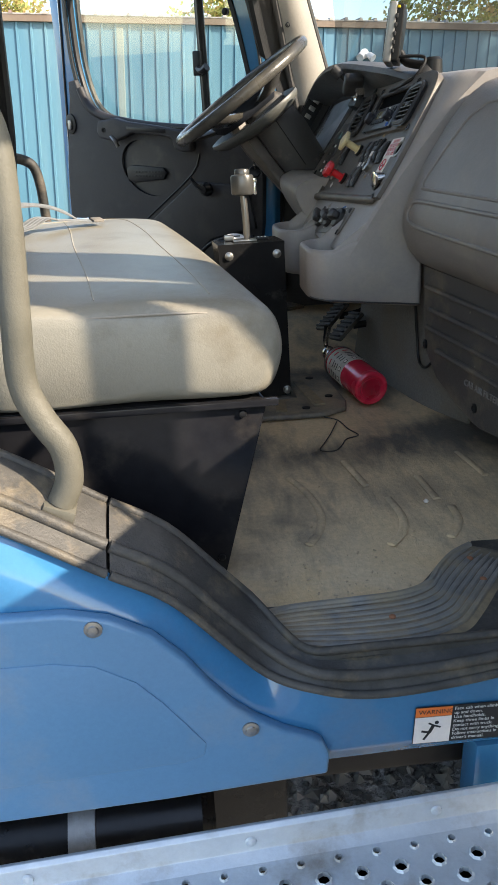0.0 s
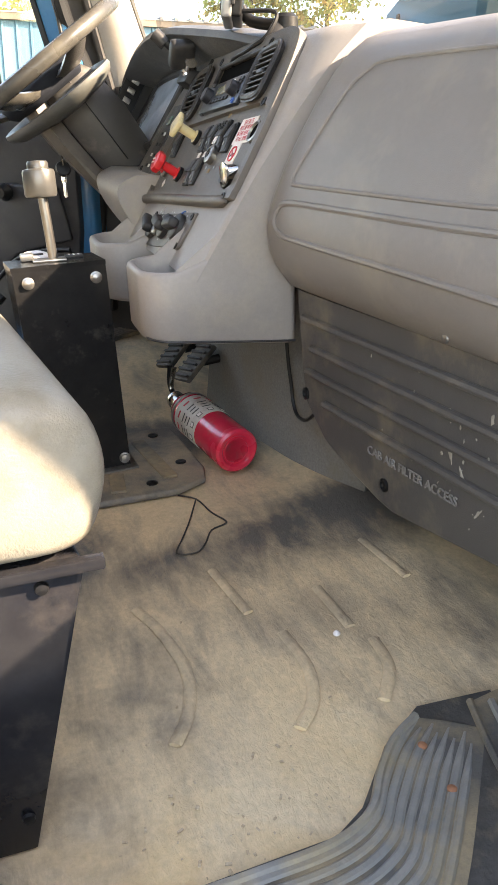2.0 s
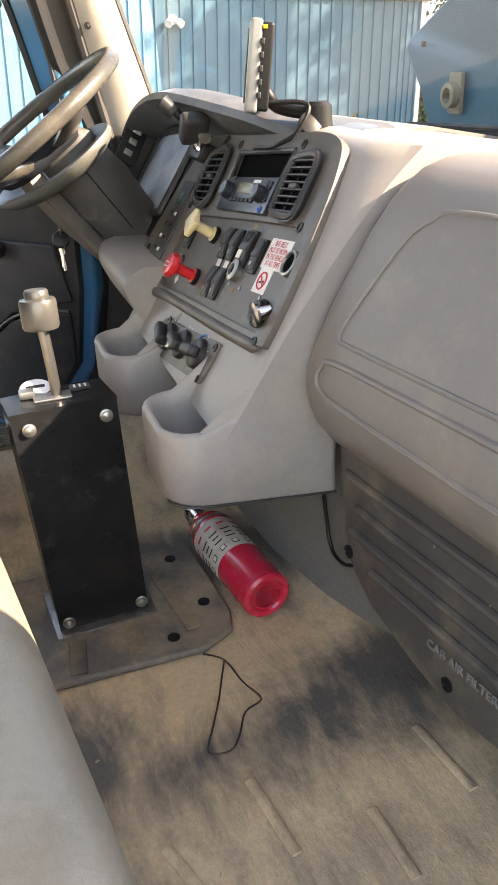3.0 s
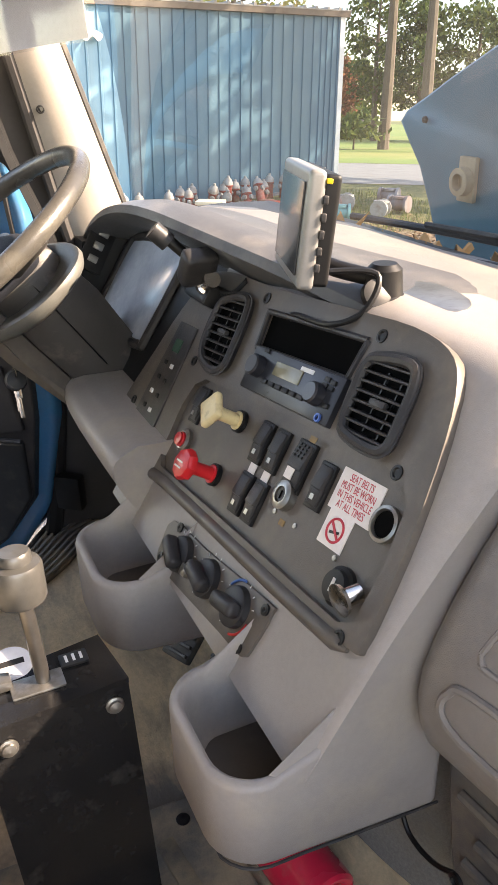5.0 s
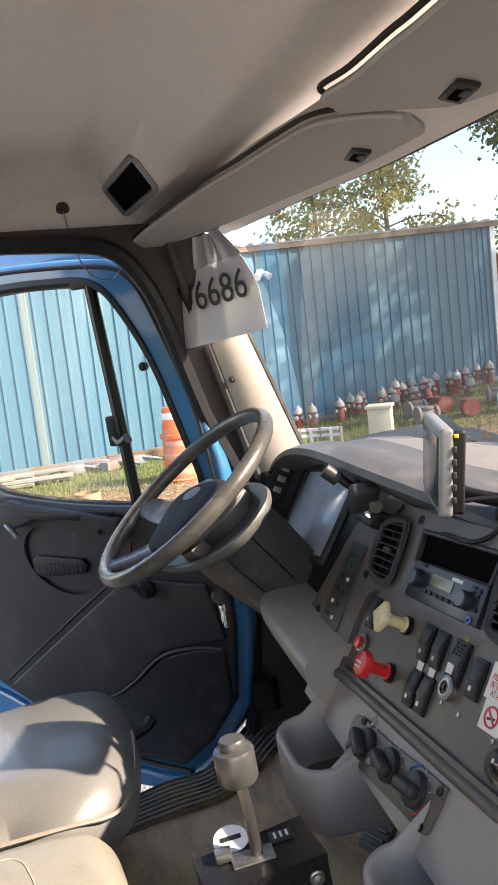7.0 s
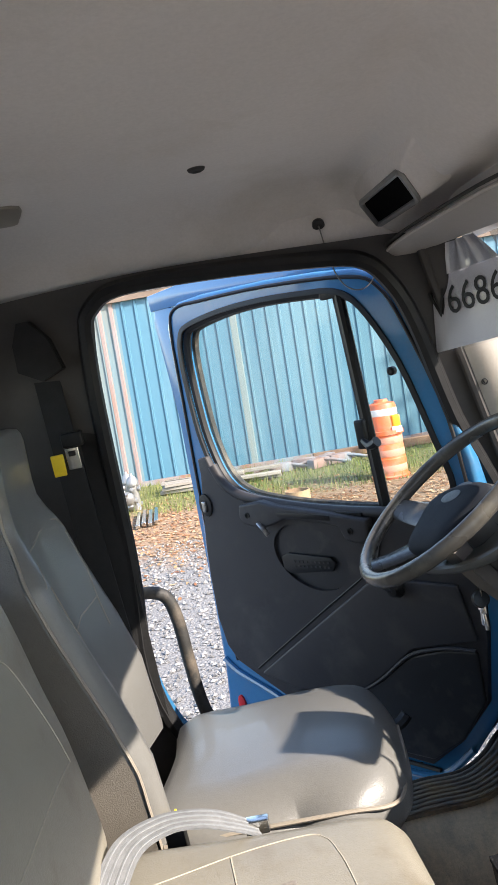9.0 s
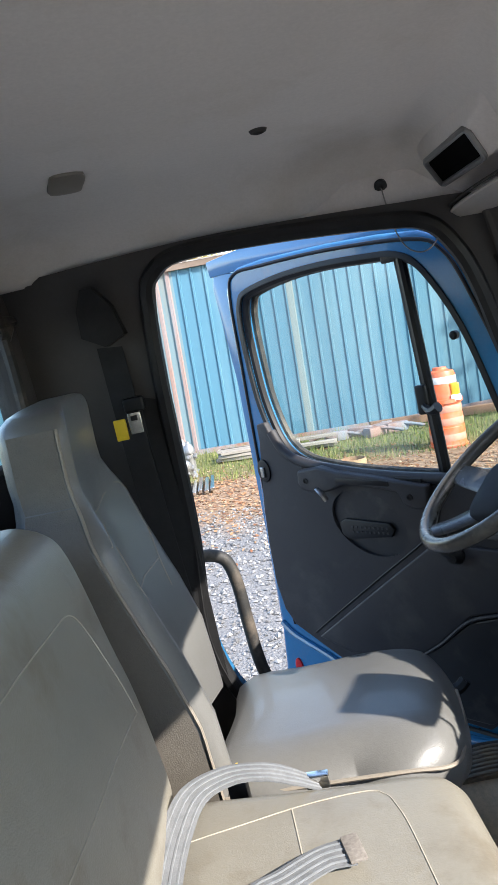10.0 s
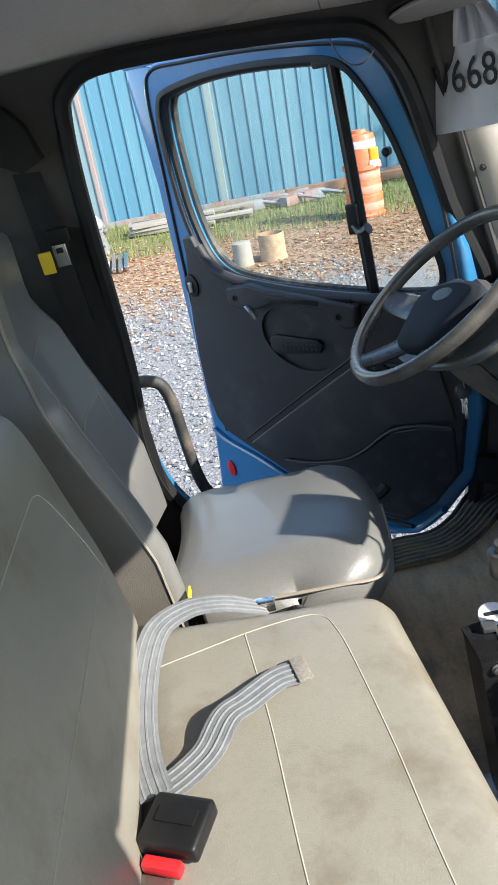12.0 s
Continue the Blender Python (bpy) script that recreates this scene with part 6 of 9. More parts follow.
part("side_panel", sheet(lambda u, v: (back_ring(0.37 + 0.63 * u)[2].lerp(back_ring(0.37 + 0.63 * u)[3], 0.03 + 0.94 * v) + Vector((0, -0.0025, 0))), 30, 3), VINYL_SIDE, drv, "darker grained vinyl side")


def back_skin(z, k):
    """A place across the front skin at that height, k from -1 to 1."""
    r = back_ring(z)
    row = [r[1], r[0], r[13], r[12], r[11], r[10], r[9]]
    t = (k + 1) / 2 * 6
    i = min(int(t), 5)
    return row[i].lerp(row[i + 1], t - i)


for pts in ([(-1, 0.805), (-0.62, 0.835), (-0.3, 0.825), (0, 0.818), (0.3, 0.825), (0.62, 0.835), (1, 0.805)], [(-0.72, 0.80), (-0.68, 0.72), (-0.60, 0.66), (-0.55, 0.60)], [(0.72, 0.80), (0.68, 0.72), (0.60, 0.66), (0.55, 0.60)], [(-0.60, 0.66), (-0.3, 0.645), (0, 0.64), (0.3, 0.645), (0.60, 0.66)]):
    part("seam", tube(laid(drv_b, [back_skin(z, k) for k, z in pts], (-1, 0, 0)), 0.0016, 6, n=1), WELT, drv)
part("tag", rbox((-0.535, 0.215, 0.41), (0.004, 0.03, 0.014), 0.001), YELLOW, drv)
part("adjuster", tube([(-0.21, 0.70, 0.22), (-0.17, 0.72, 0.20), (-0.13, 0.73, 0.205), (-0.11, 0.735, 0.22)], 0.014, 8, n=4), BLACK, drv)

# the whole seat stands a little lower and further across than it was drawn
SEAT_FROM = Vector((-0.27, -0.88, 1.15))
drv.matrix_basis = CAB @ Matrix.Translation(SEAT_FROM.lerp(ORIGIN[drv], 1.067)) @ Matrix.Scale(1.067, 4)

# ---- the driver's door, standing open ----
DA, DN = Vector((-0.758, 0.652, 0)), Vector((0.652, 0.758, 0))
DOOR = Matrix((DA, DN, Vector((0, 0, 1)))).transposed().to_4x4()
DOOR.translation = (0.10, 0.927, 0)


def at_door(bm):
    bm.transform(DOOR)
    return bm


def dprism(pts, a, b, bevel=0.0, seg=2, n=0):
    if n:
        pts = [(p.x, p.z) for p in smooth_path([(x, 0, z) for x, z in pts], n, True)]
    return at_door(prism(pts, a, b, "y", bevel, seg))


def dtube(pts, r, d=0.0, closed=False, n=4, seg=8, flat=1.0):
    return at_door(tube([(x, d, z) for x, z in pts], r, seg, closed, n, flat))


door = thing("truck_door", DOOR @ Vector((0.4, 0, -0.19)), "open blue truck door with a dark grey inner trim panel", "door")
DOUT = [(-0.080, 0.72), (-0.055, 0.83), (-0.022, 0.94), (0.015, 1.05), (0.050, 1.135), (0.085, 1.180), (0.14, 1.205), (0.26, 1.222), (0.42, 1.235), (0.66, 1.244), (0.76, 1.240), (0.805, 1.220), (0.828, 1.175), (0.838, 1.05), (0.848, 0.84), (0.862, 0.62), (0.888, 0.42), (0.902, 0.25), (0.912, 0.10), (0.935, -0.05), (0.965, -0.20), (0.30, -0.20), (0.15, -0.150), (0.05, -0.05), (-0.045, 0.09), (-0.085, 0.30), (-0.092, 0.55)]
WIN = [(0.735, 1.160), (0.60, 1.178), (0.449, 1.180), (0.30, 1.170), (0.205, 1.156), (0.145, 1.11), (0.068, 0.967), (0.010, 0.77), (-0.016, 0.66), (0.012, 0.604), (0.09, 0.592), (0.24, 0.592), (0.42, 0.603), (0.58, 0.622), (0.68, 0.648), (0.742, 0.705), (0.778, 0.82), (0.788, 0.95), (0.786, 1.07), (0.770, 1.135)]
shell = part("shell", dprism(DOUT, 0.004, 0.075, 0.016, 4), BLUE, door)
WINS = [(p.x, p.z) for p in smooth_path([(x, 0, z) for x, z in WIN], 4, True)]
cut(shell, [dprism(WINS, -0.1, 0.2)])
big = grown(WINS, 0.014)
if max(p[0] for p in big) < max(p[0] for p in WINS):
    big = grown(WINS, -0.014)
band_ = part("seal_band", dprism(big, -0.002, 0.010, 0.002), SEAL, door, "wide black rubber seal round the window")
cut(band_, [dprism(WINS, -0.1, 0.2)])
part("window_seal", dtube(WIN, 0.013, 0.024, True, 4), SEAL, door, "black rubber window seal")
part("outer_seal", dtube(WIN, 0.012, 0.060, True, 4), RUBBER, door)
pane_d = part("window_pane", dprism(WINS, 0.044, 0.048), GLASS, door)
pane_d.visible_shadow = False
part("weather_strip", dtube([(0.845, 0.10), (0.852, 0.5), (0.825, 0.95), (0.81, 1.16), (0.775, 1.222), (0.66, 1.226), (0.42, 1.218), (0.16, 1.19), (0.08, 1.15), (0.03, 1.05), (-0.04, 0.82), (-0.065, 0.55)], 0.005, 0.003, False, 4), SEAL, door)
bar = part("quarter_light_bar", at_door(tube([(0.206, 0.022, 1.175), (0.196, 0.022, 0.88), (0.186, 0.022, 0.59)], 0.0135, 8, n=3)), BLACK, door)
part("bar_channel", at_door(rbox((0.222, 0.045, 0.88), (0.012, 0.02, 0.56), 0.003, 2, Matrix.Rotation(radians(2), 3, "Y"))), SEAL, bar)
part("corner_block", at_door(rbox((0.225, 0.02, 1.165), (0.07, 0.02, 0.035), 0.008, 3)), RUBBER, bar)
part("catch", at_door(rbox((0.205, 0.004, 0.80), (0.03, 0.018, 0.075), 0.006, 3)), BLACK, bar)
part("catch_lever", at_door(tube([(0.20, -0.004, 0.785), (0.17, -0.022, 0.775), (0.145, -0.026, 0.785)], lambda t: 0.008 + 0.006 * t, 8, n=4)), BLACK, bar)
part("stay_knob", at_door(lathe([(0.011, 0), (0.011, 0.012), (0.006, 0.016), (0.0005, 0.016)], Matrix.Translation((0.105, 0.042, 0.945)) @ Matrix.Rotation(math.pi / 2, 4, "X"), 14)), BLACK, door)

DTRIM = surface("door_trim_plastic", (0.026, 0.024, 0.027), (0.034, 0.032, 0.033), 0.5, 8, 0.3, 900, dirt=(0.065, 0.059, 0.054), dirt_amount=0.14, dirt_scale=7, spec=0.3)
DDARK = surface("door_pocket_plastic", (0.013, 0.013, 0.015), (0.018, 0.019, 0.021), 0.4, 10, 0.2, 700, dirt=(0.063, 0.056, 0.049), dirt_amount=0.18, dirt_scale=16)
TR = [(0.800, 0.77), (0.802, 0.72), (0.823, 0.62), (0.848, 0.50), (0.862, 0.38), (0.868, 0.25), (0.855, 0.16), (0.82, 0.11), (0.72, 0.058), (0.62, 0.008), (0.54, -0.03), (0.44, -0.068), (0.30, -0.090), (0.17, -0.096), (0.07, -0.01), (-0.02, 0.11), (-0.052, 0.30), (-0.060, 0.50), (-0.03, 0.61), (0.06, 0.588), (0.20, 0.585), (0.36, 0.592), (0.50, 0.606), (0.62, 0.625), (0.70, 0.660), (0.745, 0.72), (0.765, 0.775)]
trim = part("trim_panel", dprism(TR, -0.018, 0.006, 0.006, 3), DTRIM, door, "dark grey moulded inner trim")
cut(trim, [dprism([(0.44 + 0.125 * math.cos(t), 0.470 + 0.095 * math.sin(t) + 0.02 * math.cos(t)) for t in (2 * math.pi * k / 36 for k in range(36))], -0.05, -0.006)])
part("pull_recess", dprism([(0.44 + 0.124 * math.cos(t), 0.470 + 0.094 * math.sin(t) + 0.02 * math.cos(t)) for t in (2 * math.pi * k / 36 for k in range(36))], -0.008, -0.004), DDARK, trim)
part("sill_ledge", dtube([(0.745, 0.745), (0.71, 0.685), (0.64, 0.648), (0.50, 0.622), (0.36, 0.607), (0.20, 0.599), (0.05, 0.602)], 0.015, -0.014, False, 5, 10), DTRIM, trim)
pull = part("pull_bar", dprism([(0.640, 0.632), (0.648, 0.595), (0.635, 0.574), (0.57, 0.562), (0.53, 0.572), (0.48, 0.590), (0.36, 0.582), (0.30, 0.572), (0.285, 0.535), (0.25, 0.525), (0.215, 0.530), (0.205, 0.590), (0.36, 0.612), (0.50, 0.628), (0.56, 0.642)], -0.050, -0.018, 0.008, 3), DTRIM, trim)
for x, z in ((0.612, 0.602), (0.262, 0.560)):
    part("screw", at_door(lathe([(0.009, 0), (0.009, 0.002), (0.006, 0.002), (0.006, -0.004), (0.0005, -0.004)], Matrix.Translation((x, -0.050, z)) @ Matrix.Rotation(math.pi / 2, 4, "X"), 14)), BLACK, pull)
part("grip_slot", dprism([(0.50, 0.612), (0.50, 0.597), (0.32, 0.588), (0.32, 0.603)], -0.052, -0.046, 0.003), BLACK, pull)
part("inner_handle", at_door(tube([(0.575, -0.050, 0.580), (0.555, -0.056, 0.565), (0.545, -0.052, 0.545)], 0.009, 8, n=4, flat=0.5)), GREYMETAL, pull)
spk = part("speaker_grille", dprism([(0.545, 0.468), (0.545, 0.432), (0.52, 0.418), (0.37, 0.432), (0.355, 0.455), (0.37, 0.472), (0.52, 0.480)], -0.018, -0.006, 0.004), BLACK, trim)
for i in range(9):
    for j in range(2):
        part("hole", at_door(rbox((0.38 + 0.015 * i, -0.0185, 0.443 + 0.014 * j), (0.006, 0.002, 0.006), 0)), CHAR, spk)
part("latch_eye", dprism([(0.805 + 0.026 * math.cos(t), 0.625 + 0.036 * math.sin(t)) for t in (2 * math.pi * k / 20 for k in range(20))], -0.024, -0.016, 0.003), BLACK, trim)
part("latch_lever", at_door(rbox((0.805, -0.026, 0.622), (0.016, 0.012, 0.034), 0.005, 3)), GREYMETAL, trim)
part("vent_slot", dprism([(0.23, 0.604), (0.31, 0.607), (0.31, 0.596), (0.23, 0.593)], -0.034, -0.028, 0.001), BLACK, trim)
part("diagonal_joint", dtube([(0.735, 0.098), (0.60, 0.195), (0.42, 0.322), (0.24, 0.450), (0.20, 0.52)], 0.0030, -0.0185, False, 3), BLACK, trim)
part("lower_swell", dprism([(0.715, 0.090), (0.56, 0.200), (0.40, 0.312), (0.23, 0.430), (0.0, 0.42), (-0.03, 0.28), (0.06, 0.26), (0.16, 0.235), (0.26, 0.150), (0.34, 0.095), (0.46, 0.066), (0.58, 0.058)], -0.030, -0.016, 0.008, 3), DTRIM, trim)
pocket = part("door_pocket", dprism([(0.575, 0.052), (0.47, 0.056), (0.35, 0.088), (0.27, 0.135), (0.17, 0.215), (0.07, 0.245), (-0.02, 0.25), (-0.02, 0.12), (0.06, 0.0), (0.16, -0.075), (0.30, -0.075), (0.44, -0.052), (0.54, -0.015)], -0.026, -0.012, 0.008, 3), DDARK, trim, "dark door pocket")
part("pocket_edge", dtube([(0.578, 0.050), (0.47, 0.060), (0.35, 0.092), (0.27, 0.139), (0.17, 0.219), (0.07, 0.25), (-0.02, 0.255)], 0.005, -0.028, False, 5), DTRIM, pocket)
part("window_crank", at_door(lathe([(0.022, 0), (0.024, 0.01), (0.016, 0.022), (0.014, 0.03), (0.0005, 0.031)], Matrix.Translation((0.165, -0.030, 0.405)) @ Matrix.Rotation(math.pi / 2, 4, "X"), 18)), BLACK, trim)
part("crank_arm", at_door(tube([(0.165, -0.055, 0.405), (0.19, -0.06, 0.42), (0.215, -0.058, 0.44)], 0.007, 8, n=3)), BLACK, trim)
for x, z in ((0.842, 0.45), (0.858, 0.26), (0.79, 0.10), (0.50, -0.055), (0.22, -0.12)):
    part("trim_screw", at_door(lathe([(0.008, 0), (0.007, 0.003), (0.0005, 0.0035)], Matrix.Translation((x, -0.005 if z > -0.05 else 0.004, z)) @ Matrix.Rotation(math.pi / 2, 4, "X"), 12)), BLACK, door)
part("red_reflector", dprism([(0.868 + 0.016 * math.cos(t), -0.057 + 0.032 * math.sin(t)) for t in (2 * math.pi * k / 24 for k in range(24))], -0.002, 0.006, 0.002), REDPLASTIC, door, "red oval door reflector")
part("lower_flange", dtube([(0.90, 0.10), (0.845, 0.06), (0.72, 0.012), (0.60, -0.045), (0.52, -0.085), (0.40, -0.12), (0.30, -0.145), (0.16, -0.135), (0.05, -0.035)], 0.010, 0.0, False, 4), BLUE, door)
part("lower_seal", dtube([(0.45, -0.085), (0.30, -0.112), (0.16, -0.118)], 0.006, -0.004, False, 3), RUBBER, door)
part("rear_skin_return", at_door(prism([(0.828, 1.23), (0.93, 1.245), (0.945, 1.20), (0.93, 0.90), (0.955, 0.40), (0.975, 0.10), (1.0, -0.20), (0.955, -0.20), (0.905, 0.10), (0.86, 0.62)], 0.066, 0.080, "y", 0.004)), BLUE, door)
part("top_skin_return", at_door(prism([(0.10, 1.19), (0.26, 1.215), (0.42, 1.228), (0.66, 1.238), (0.83, 1.235), (0.945, 1.235), (0.95, 1.285), (0.80, 1.295), (0.5, 1.282), (0.26, 1.262), (0.12, 1.23)], 0.062, 0.078, "y", 0.004)), BLUE, door)
for z in (0.12, 0.52):
    part("hinge", at_door(rbox((-0.09, 0.02, z), (0.06, 0.03, 0.08), 0.006)), BLACK, door)

# the passenger's door, swung wide open ahead of its doorway
SWING = math.atan2(-0.907, -0.42) - math.atan2(-DA.y, DA.x)
FLIP = Matrix.Translation((0.42, -1.06, 0)) @ Matrix.Rotation(SWING, 4, "Z") @ Matrix.Diagonal((1, -1, 1, 1)) @ Matrix.Translation((-0.10, -0.927, 0))
copy_thing(door, CAB @ FLIP @ CAB.inverted() @ door.matrix_basis)

# unseen mirror shape, added to break up the sun on the bench
mir_t = thing("side_mirror", (0.46, -1.08, 0.62), "unseen mirror-shaped block added to throw shade stripes on the bench", "side mirror")
MIRM = frame_m((0.565, -1.243, 0.95), (0.469, 0.883, 0), (0, 0, 1))
part("head", join(bmesh.new(), rbox((0, 0, 0), (0.060, 0.33, 0.185), 0.022, 4), MIRM), BLACK, mir_t)
part("mirror_glass", join(bmesh.new(), rbox((-0.031, 0, 0), (0.004, 0.30, 0.160), 0.001), MIRM), CHROME, mir_t)
for z in (0.80, 1.09):
    part("arm", tube([(0.355, -1.13, z), (0.42, -1.16, z), (0.53, -1.225, z)], 0.010, 8, n=4), BLACK, mir_t)

# ---- shift box ----
sb = thing("shift_box", (-0.01, 0.01, 0.0), "scuffed black steel shift box with a steel lever on the floor", "shift box")
lo = [(-0.072, -0.052), (0.070, -0.040), (0.062, 0.060), (-0.078, 0.048)]
hi = [(-0.090, -0.026), (0.063, -0.012), (0.052, 0.068), (-0.098, 0.046)]
bm = loft([[Vector((x, y, 0.008)) for x, y in lo], [Vector((x, y, 0.374)) for x, y in hi]])
part("box", bevelled(bm, 0.004, 2), SCUFFED, sb)
top = loft([[Vector((x * 1.01, y * 1.02, z)) for x, y in hi] for z in (0.372, 0.379)])
part("top_plate", bevelled(top, 0.003, 2), SCUFFED, sb)
part("base_plate", rbox((-0.004, 0.002, 0.012), (0.162, 0.128, 0.006), 0.002, 2, Matrix.Rotation(radians(5), 3, "Z")), GREYMETAL, sb, "dusty steel base plate")
for x, y, z in ((-0.066, -0.0265, 0.353), (0.045, -0.016, 0.352), (-0.058, -0.053, 0.03), (0.06, -0.042, 0.03)):
    part("bolt", lathe([(0.010, 0), (0.010, 0.002), (0.0075, 0.003), (0.007, 0.006), (0.0005, 0.008)], Matrix.Translation((x, y, z)) @ Matrix.Rotation(math.pi / 2 - 0.07, 4, "X"), 14), GREYMETAL, sb)
lever = part("lever", tube([(-0.018, 0.020, 0.375), (-0.020, 0.024, 0.43), (-0.023, 0.029, 0.482)], 0.0078, 12, n=3), surface("lever_steel", (0.17, 0.165, 0.155), (0.23, 0.22, 0.21), 0.3, 40, 0.05, 300, metal=0.9), sb)
KN = Matrix.Translation((-0.024, 0.031, 0.478)) @ Matrix.Rotation(radians(-5), 4, "X")
part("knob", lathe([(0.010, 0), (0.024, 0.002), (0.0262, 0.006), (0.0262, 0.040), (0.0245, 0.044), (0.017, 0.046), (0.017, 0.054), (0.015, 0.057), (0.0005, 0.058)], KN, 26), surface("grey_knob", (0.085, 0.084, 0.080), (0.12, 0.118, 0.112), 0.3, 20, 0.05, 300, metal=0.5), lever)
part("lever_gate", rbox((-0.025, 0.018, 0.381), (0.055, 0.028, 0.004), 0.002), GREYMETAL, sb)
part("gate_switch", rbox((-0.060, 0.030, 0.386), (0.022, 0.018, 0.012), 0.003), GREYMETAL, sb)
part("indicator_window", rbox((0.018, 0.040, 0.381), (0.030, 0.020, 0.004), 0.001), INK_BLACK, sb)
for k in range(3):
    part("indicator_bar", rbox((0.010 + 0.008 * k, 0.040, 0.3834), (0.003, 0.011, 0.0006), 0), INK_WHITE, sb)
disc = part("round_plate", lathe([(0.023, 0), (0.023, 0.004), (0.021, 0.005), (0.0005, 0.005)], Matrix.Translation((-0.045, 0.060, 0.379)) @ Matrix.Rotation(radians(12), 4, "X"), 26), PAPER, sb, "white round maker's plate")
part("plate_bar", rbox((-0.045, 0.059, 0.3845), (0.028, 0.007, 0.0006), 0, 1, Matrix.Rotation(radians(12), 3, "X")), INK_BLACK, disc)

# ---- fire extinguisher, lying on the mat ----
ext = thing("fire_extinguisher", (0.23, 0.0, 0.0), "red fire extinguisher with a white label lying on the floor", "fire extinguisher")
EA = Vector((-0.035, 0.235, 0.004)).normalized()
EM_ = EA.to_track_quat("Z", "X").to_matrix().to_4x4()
EM_.translation = (0.2465, -0.131, 0.048)
part("cylinder", lathe([(0.0005, 0.006), (0.026, 0.006), (0.030, 0.001), (0.036, 0.0), (0.0405, 0.004), (0.0415, 0.012), (0.0415, 0.205), (0.039, 0.220), (0.030, 0.236), (0.019, 0.244), (0.0165, 0.258)], EM_, 36), RED, ext)
part("base_ring", lathe([(0.024, 0.0055), (0.024, 0.003), (0.022, 0.003), (0.022, 0.0055)], EM_, 30), RED, ext)
lbl = part("label", lathe([(0.0418, 0.098), (0.0421, 0.099), (0.0421, 0.192), (0.0418, 0.193)], EM_, 36), surface("aged_label", (0.50, 0.47, 0.42), (0.62, 0.58, 0.52), 0.5, 30, 0.05, 200, dirt=(0.32, 0.25, 0.20), dirt_amount=0.3, dirt_scale=30), ext, "aged white instruction label")
for k in range(11):
    for high, tall, wide_ in ((0.112, 0.011, 0.011), (0.130, 0.0025, 0.017), (0.142, 0.0025, 0.014), (0.154, 0.0025, 0.018), (0.174, 0.0045, 0.014)):
        bar_ = rbox((0.0424, 0, high), (0.0006, wide_, tall), 0)
        bar_.transform(EM_ @ Matrix.Rotation(radians(32.7 * k), 4, "Z"))
        part("text_bar", bar_, INK_BLACK if high < 0.17 else INK_RED, lbl)
        if high == 0.112:
            gap_ = rbox((0.0427, 0, high), (0.0006, wide_ - 0.003, tall - 0.003), 0, 1)
            gap_.transform(EM_ @ Matrix.Rotation(radians(32.7 * k), 4, "Z"))
            part("pictogram_field", gap_, LABEL, lbl)
part("neck", lathe([(0.0155, 0.250), (0.0155, 0.278), (0.019, 0.282), (0.019, 0.290), (0.010, 0.294), (0.0005, 0.294)], EM_, 20), CHROME, ext)
valve_b = rbox((0, 0, 0.285), (0.022, 0.030, 0.030), 0.004)
valve_b.transform(EM_)
part("valve", valve_b, CHROME, ext)
part("gauge", lathe([(0.014, 0), (0.015, 0.004), (0.013, 0.010), (0.0005, 0.010)], EM_ @ Matrix.Translation((-0.012, 0.0, 0.282)) @ Matrix.Rotation(-math.pi / 2, 4, "Y"), 18), CHROME, ext)
for sgn, tw in ((1, 0.35), (1, 0.05)):
    h = tube([EM_ @ Vector((0.006, 0, 0.296)), EM_ @ Vector((0.020 + 0.02 * tw, 0, 0.31 + 0.02 * tw)), EM_ @ Vector((0.07, 0, 0.285 + 0.07 * tw))], 0.006, 8, n=4, flat=0.5)
    part("squeeze_lever", h, BLACK if tw > 0.1 else CHROME, ext)
part("pin_ring", tube([EM_ @ Vector((-0.022 + 0.012 * math.cos(t), 0.020 + 0.012 * math.sin(t), 0.292)) for t in (2 * math.pi * k / 10 for k in range(10))], 0.0014, 6, True, 2), CHROME, ext)
part("nozzle", tube([EM_ @ Vector((-0.01, 0, 0.285)), EM_ @ Vector((-0.045, 0.004, 0.288))], 0.007, 10, n=2), CHROME, ext)
part("band_clip", lathe([(0.0425, 0.200), (0.0432, 0.201), (0.0432, 0.207), (0.0425, 0.208)], EM_, 30), GREYMETAL, ext)

# crumb and litter on the mat
solid("white_pebble", lathe([(0.0005, 0), (0.005, 0.001), (0.006, 0.004), (0.003, 0.008), (0.0005, 0.009)], Matrix.Translation((0.222, -0.607, -0.001)) @ Matrix.Scale(0.8, 4), 9), LABEL, "small white pebble on the dusty mat", "pebble", kind="")
lit = bmesh.new()
rnd = random.Random(5)
for k in range(90):
    x, y = rnd.gauss(0.02, 0.07), rnd.gauss(-0.84, 0.05)
    if k > 70:
        x, y = rnd.uniform(-0.12, 0.40), rnd.uniform(-0.85, -0.30)
    s = rnd.uniform(0.0008, 0.0028)
    join(lit, rbox((x, y, 0.0035), (s * rnd.uniform(1, 3), s, s * 0.5), 0, 1, Matrix.Rotation(rnd.uniform(0, 3), 3, "Z")))
solid("floor_litter", lit, surface("crumbs", (0.34, 0.22, 0.12), (0.60, 0.48, 0.34), 0.9, 300, 0), "crumbs of dry leaf and grit on the mat", "litter", kind="stuff")

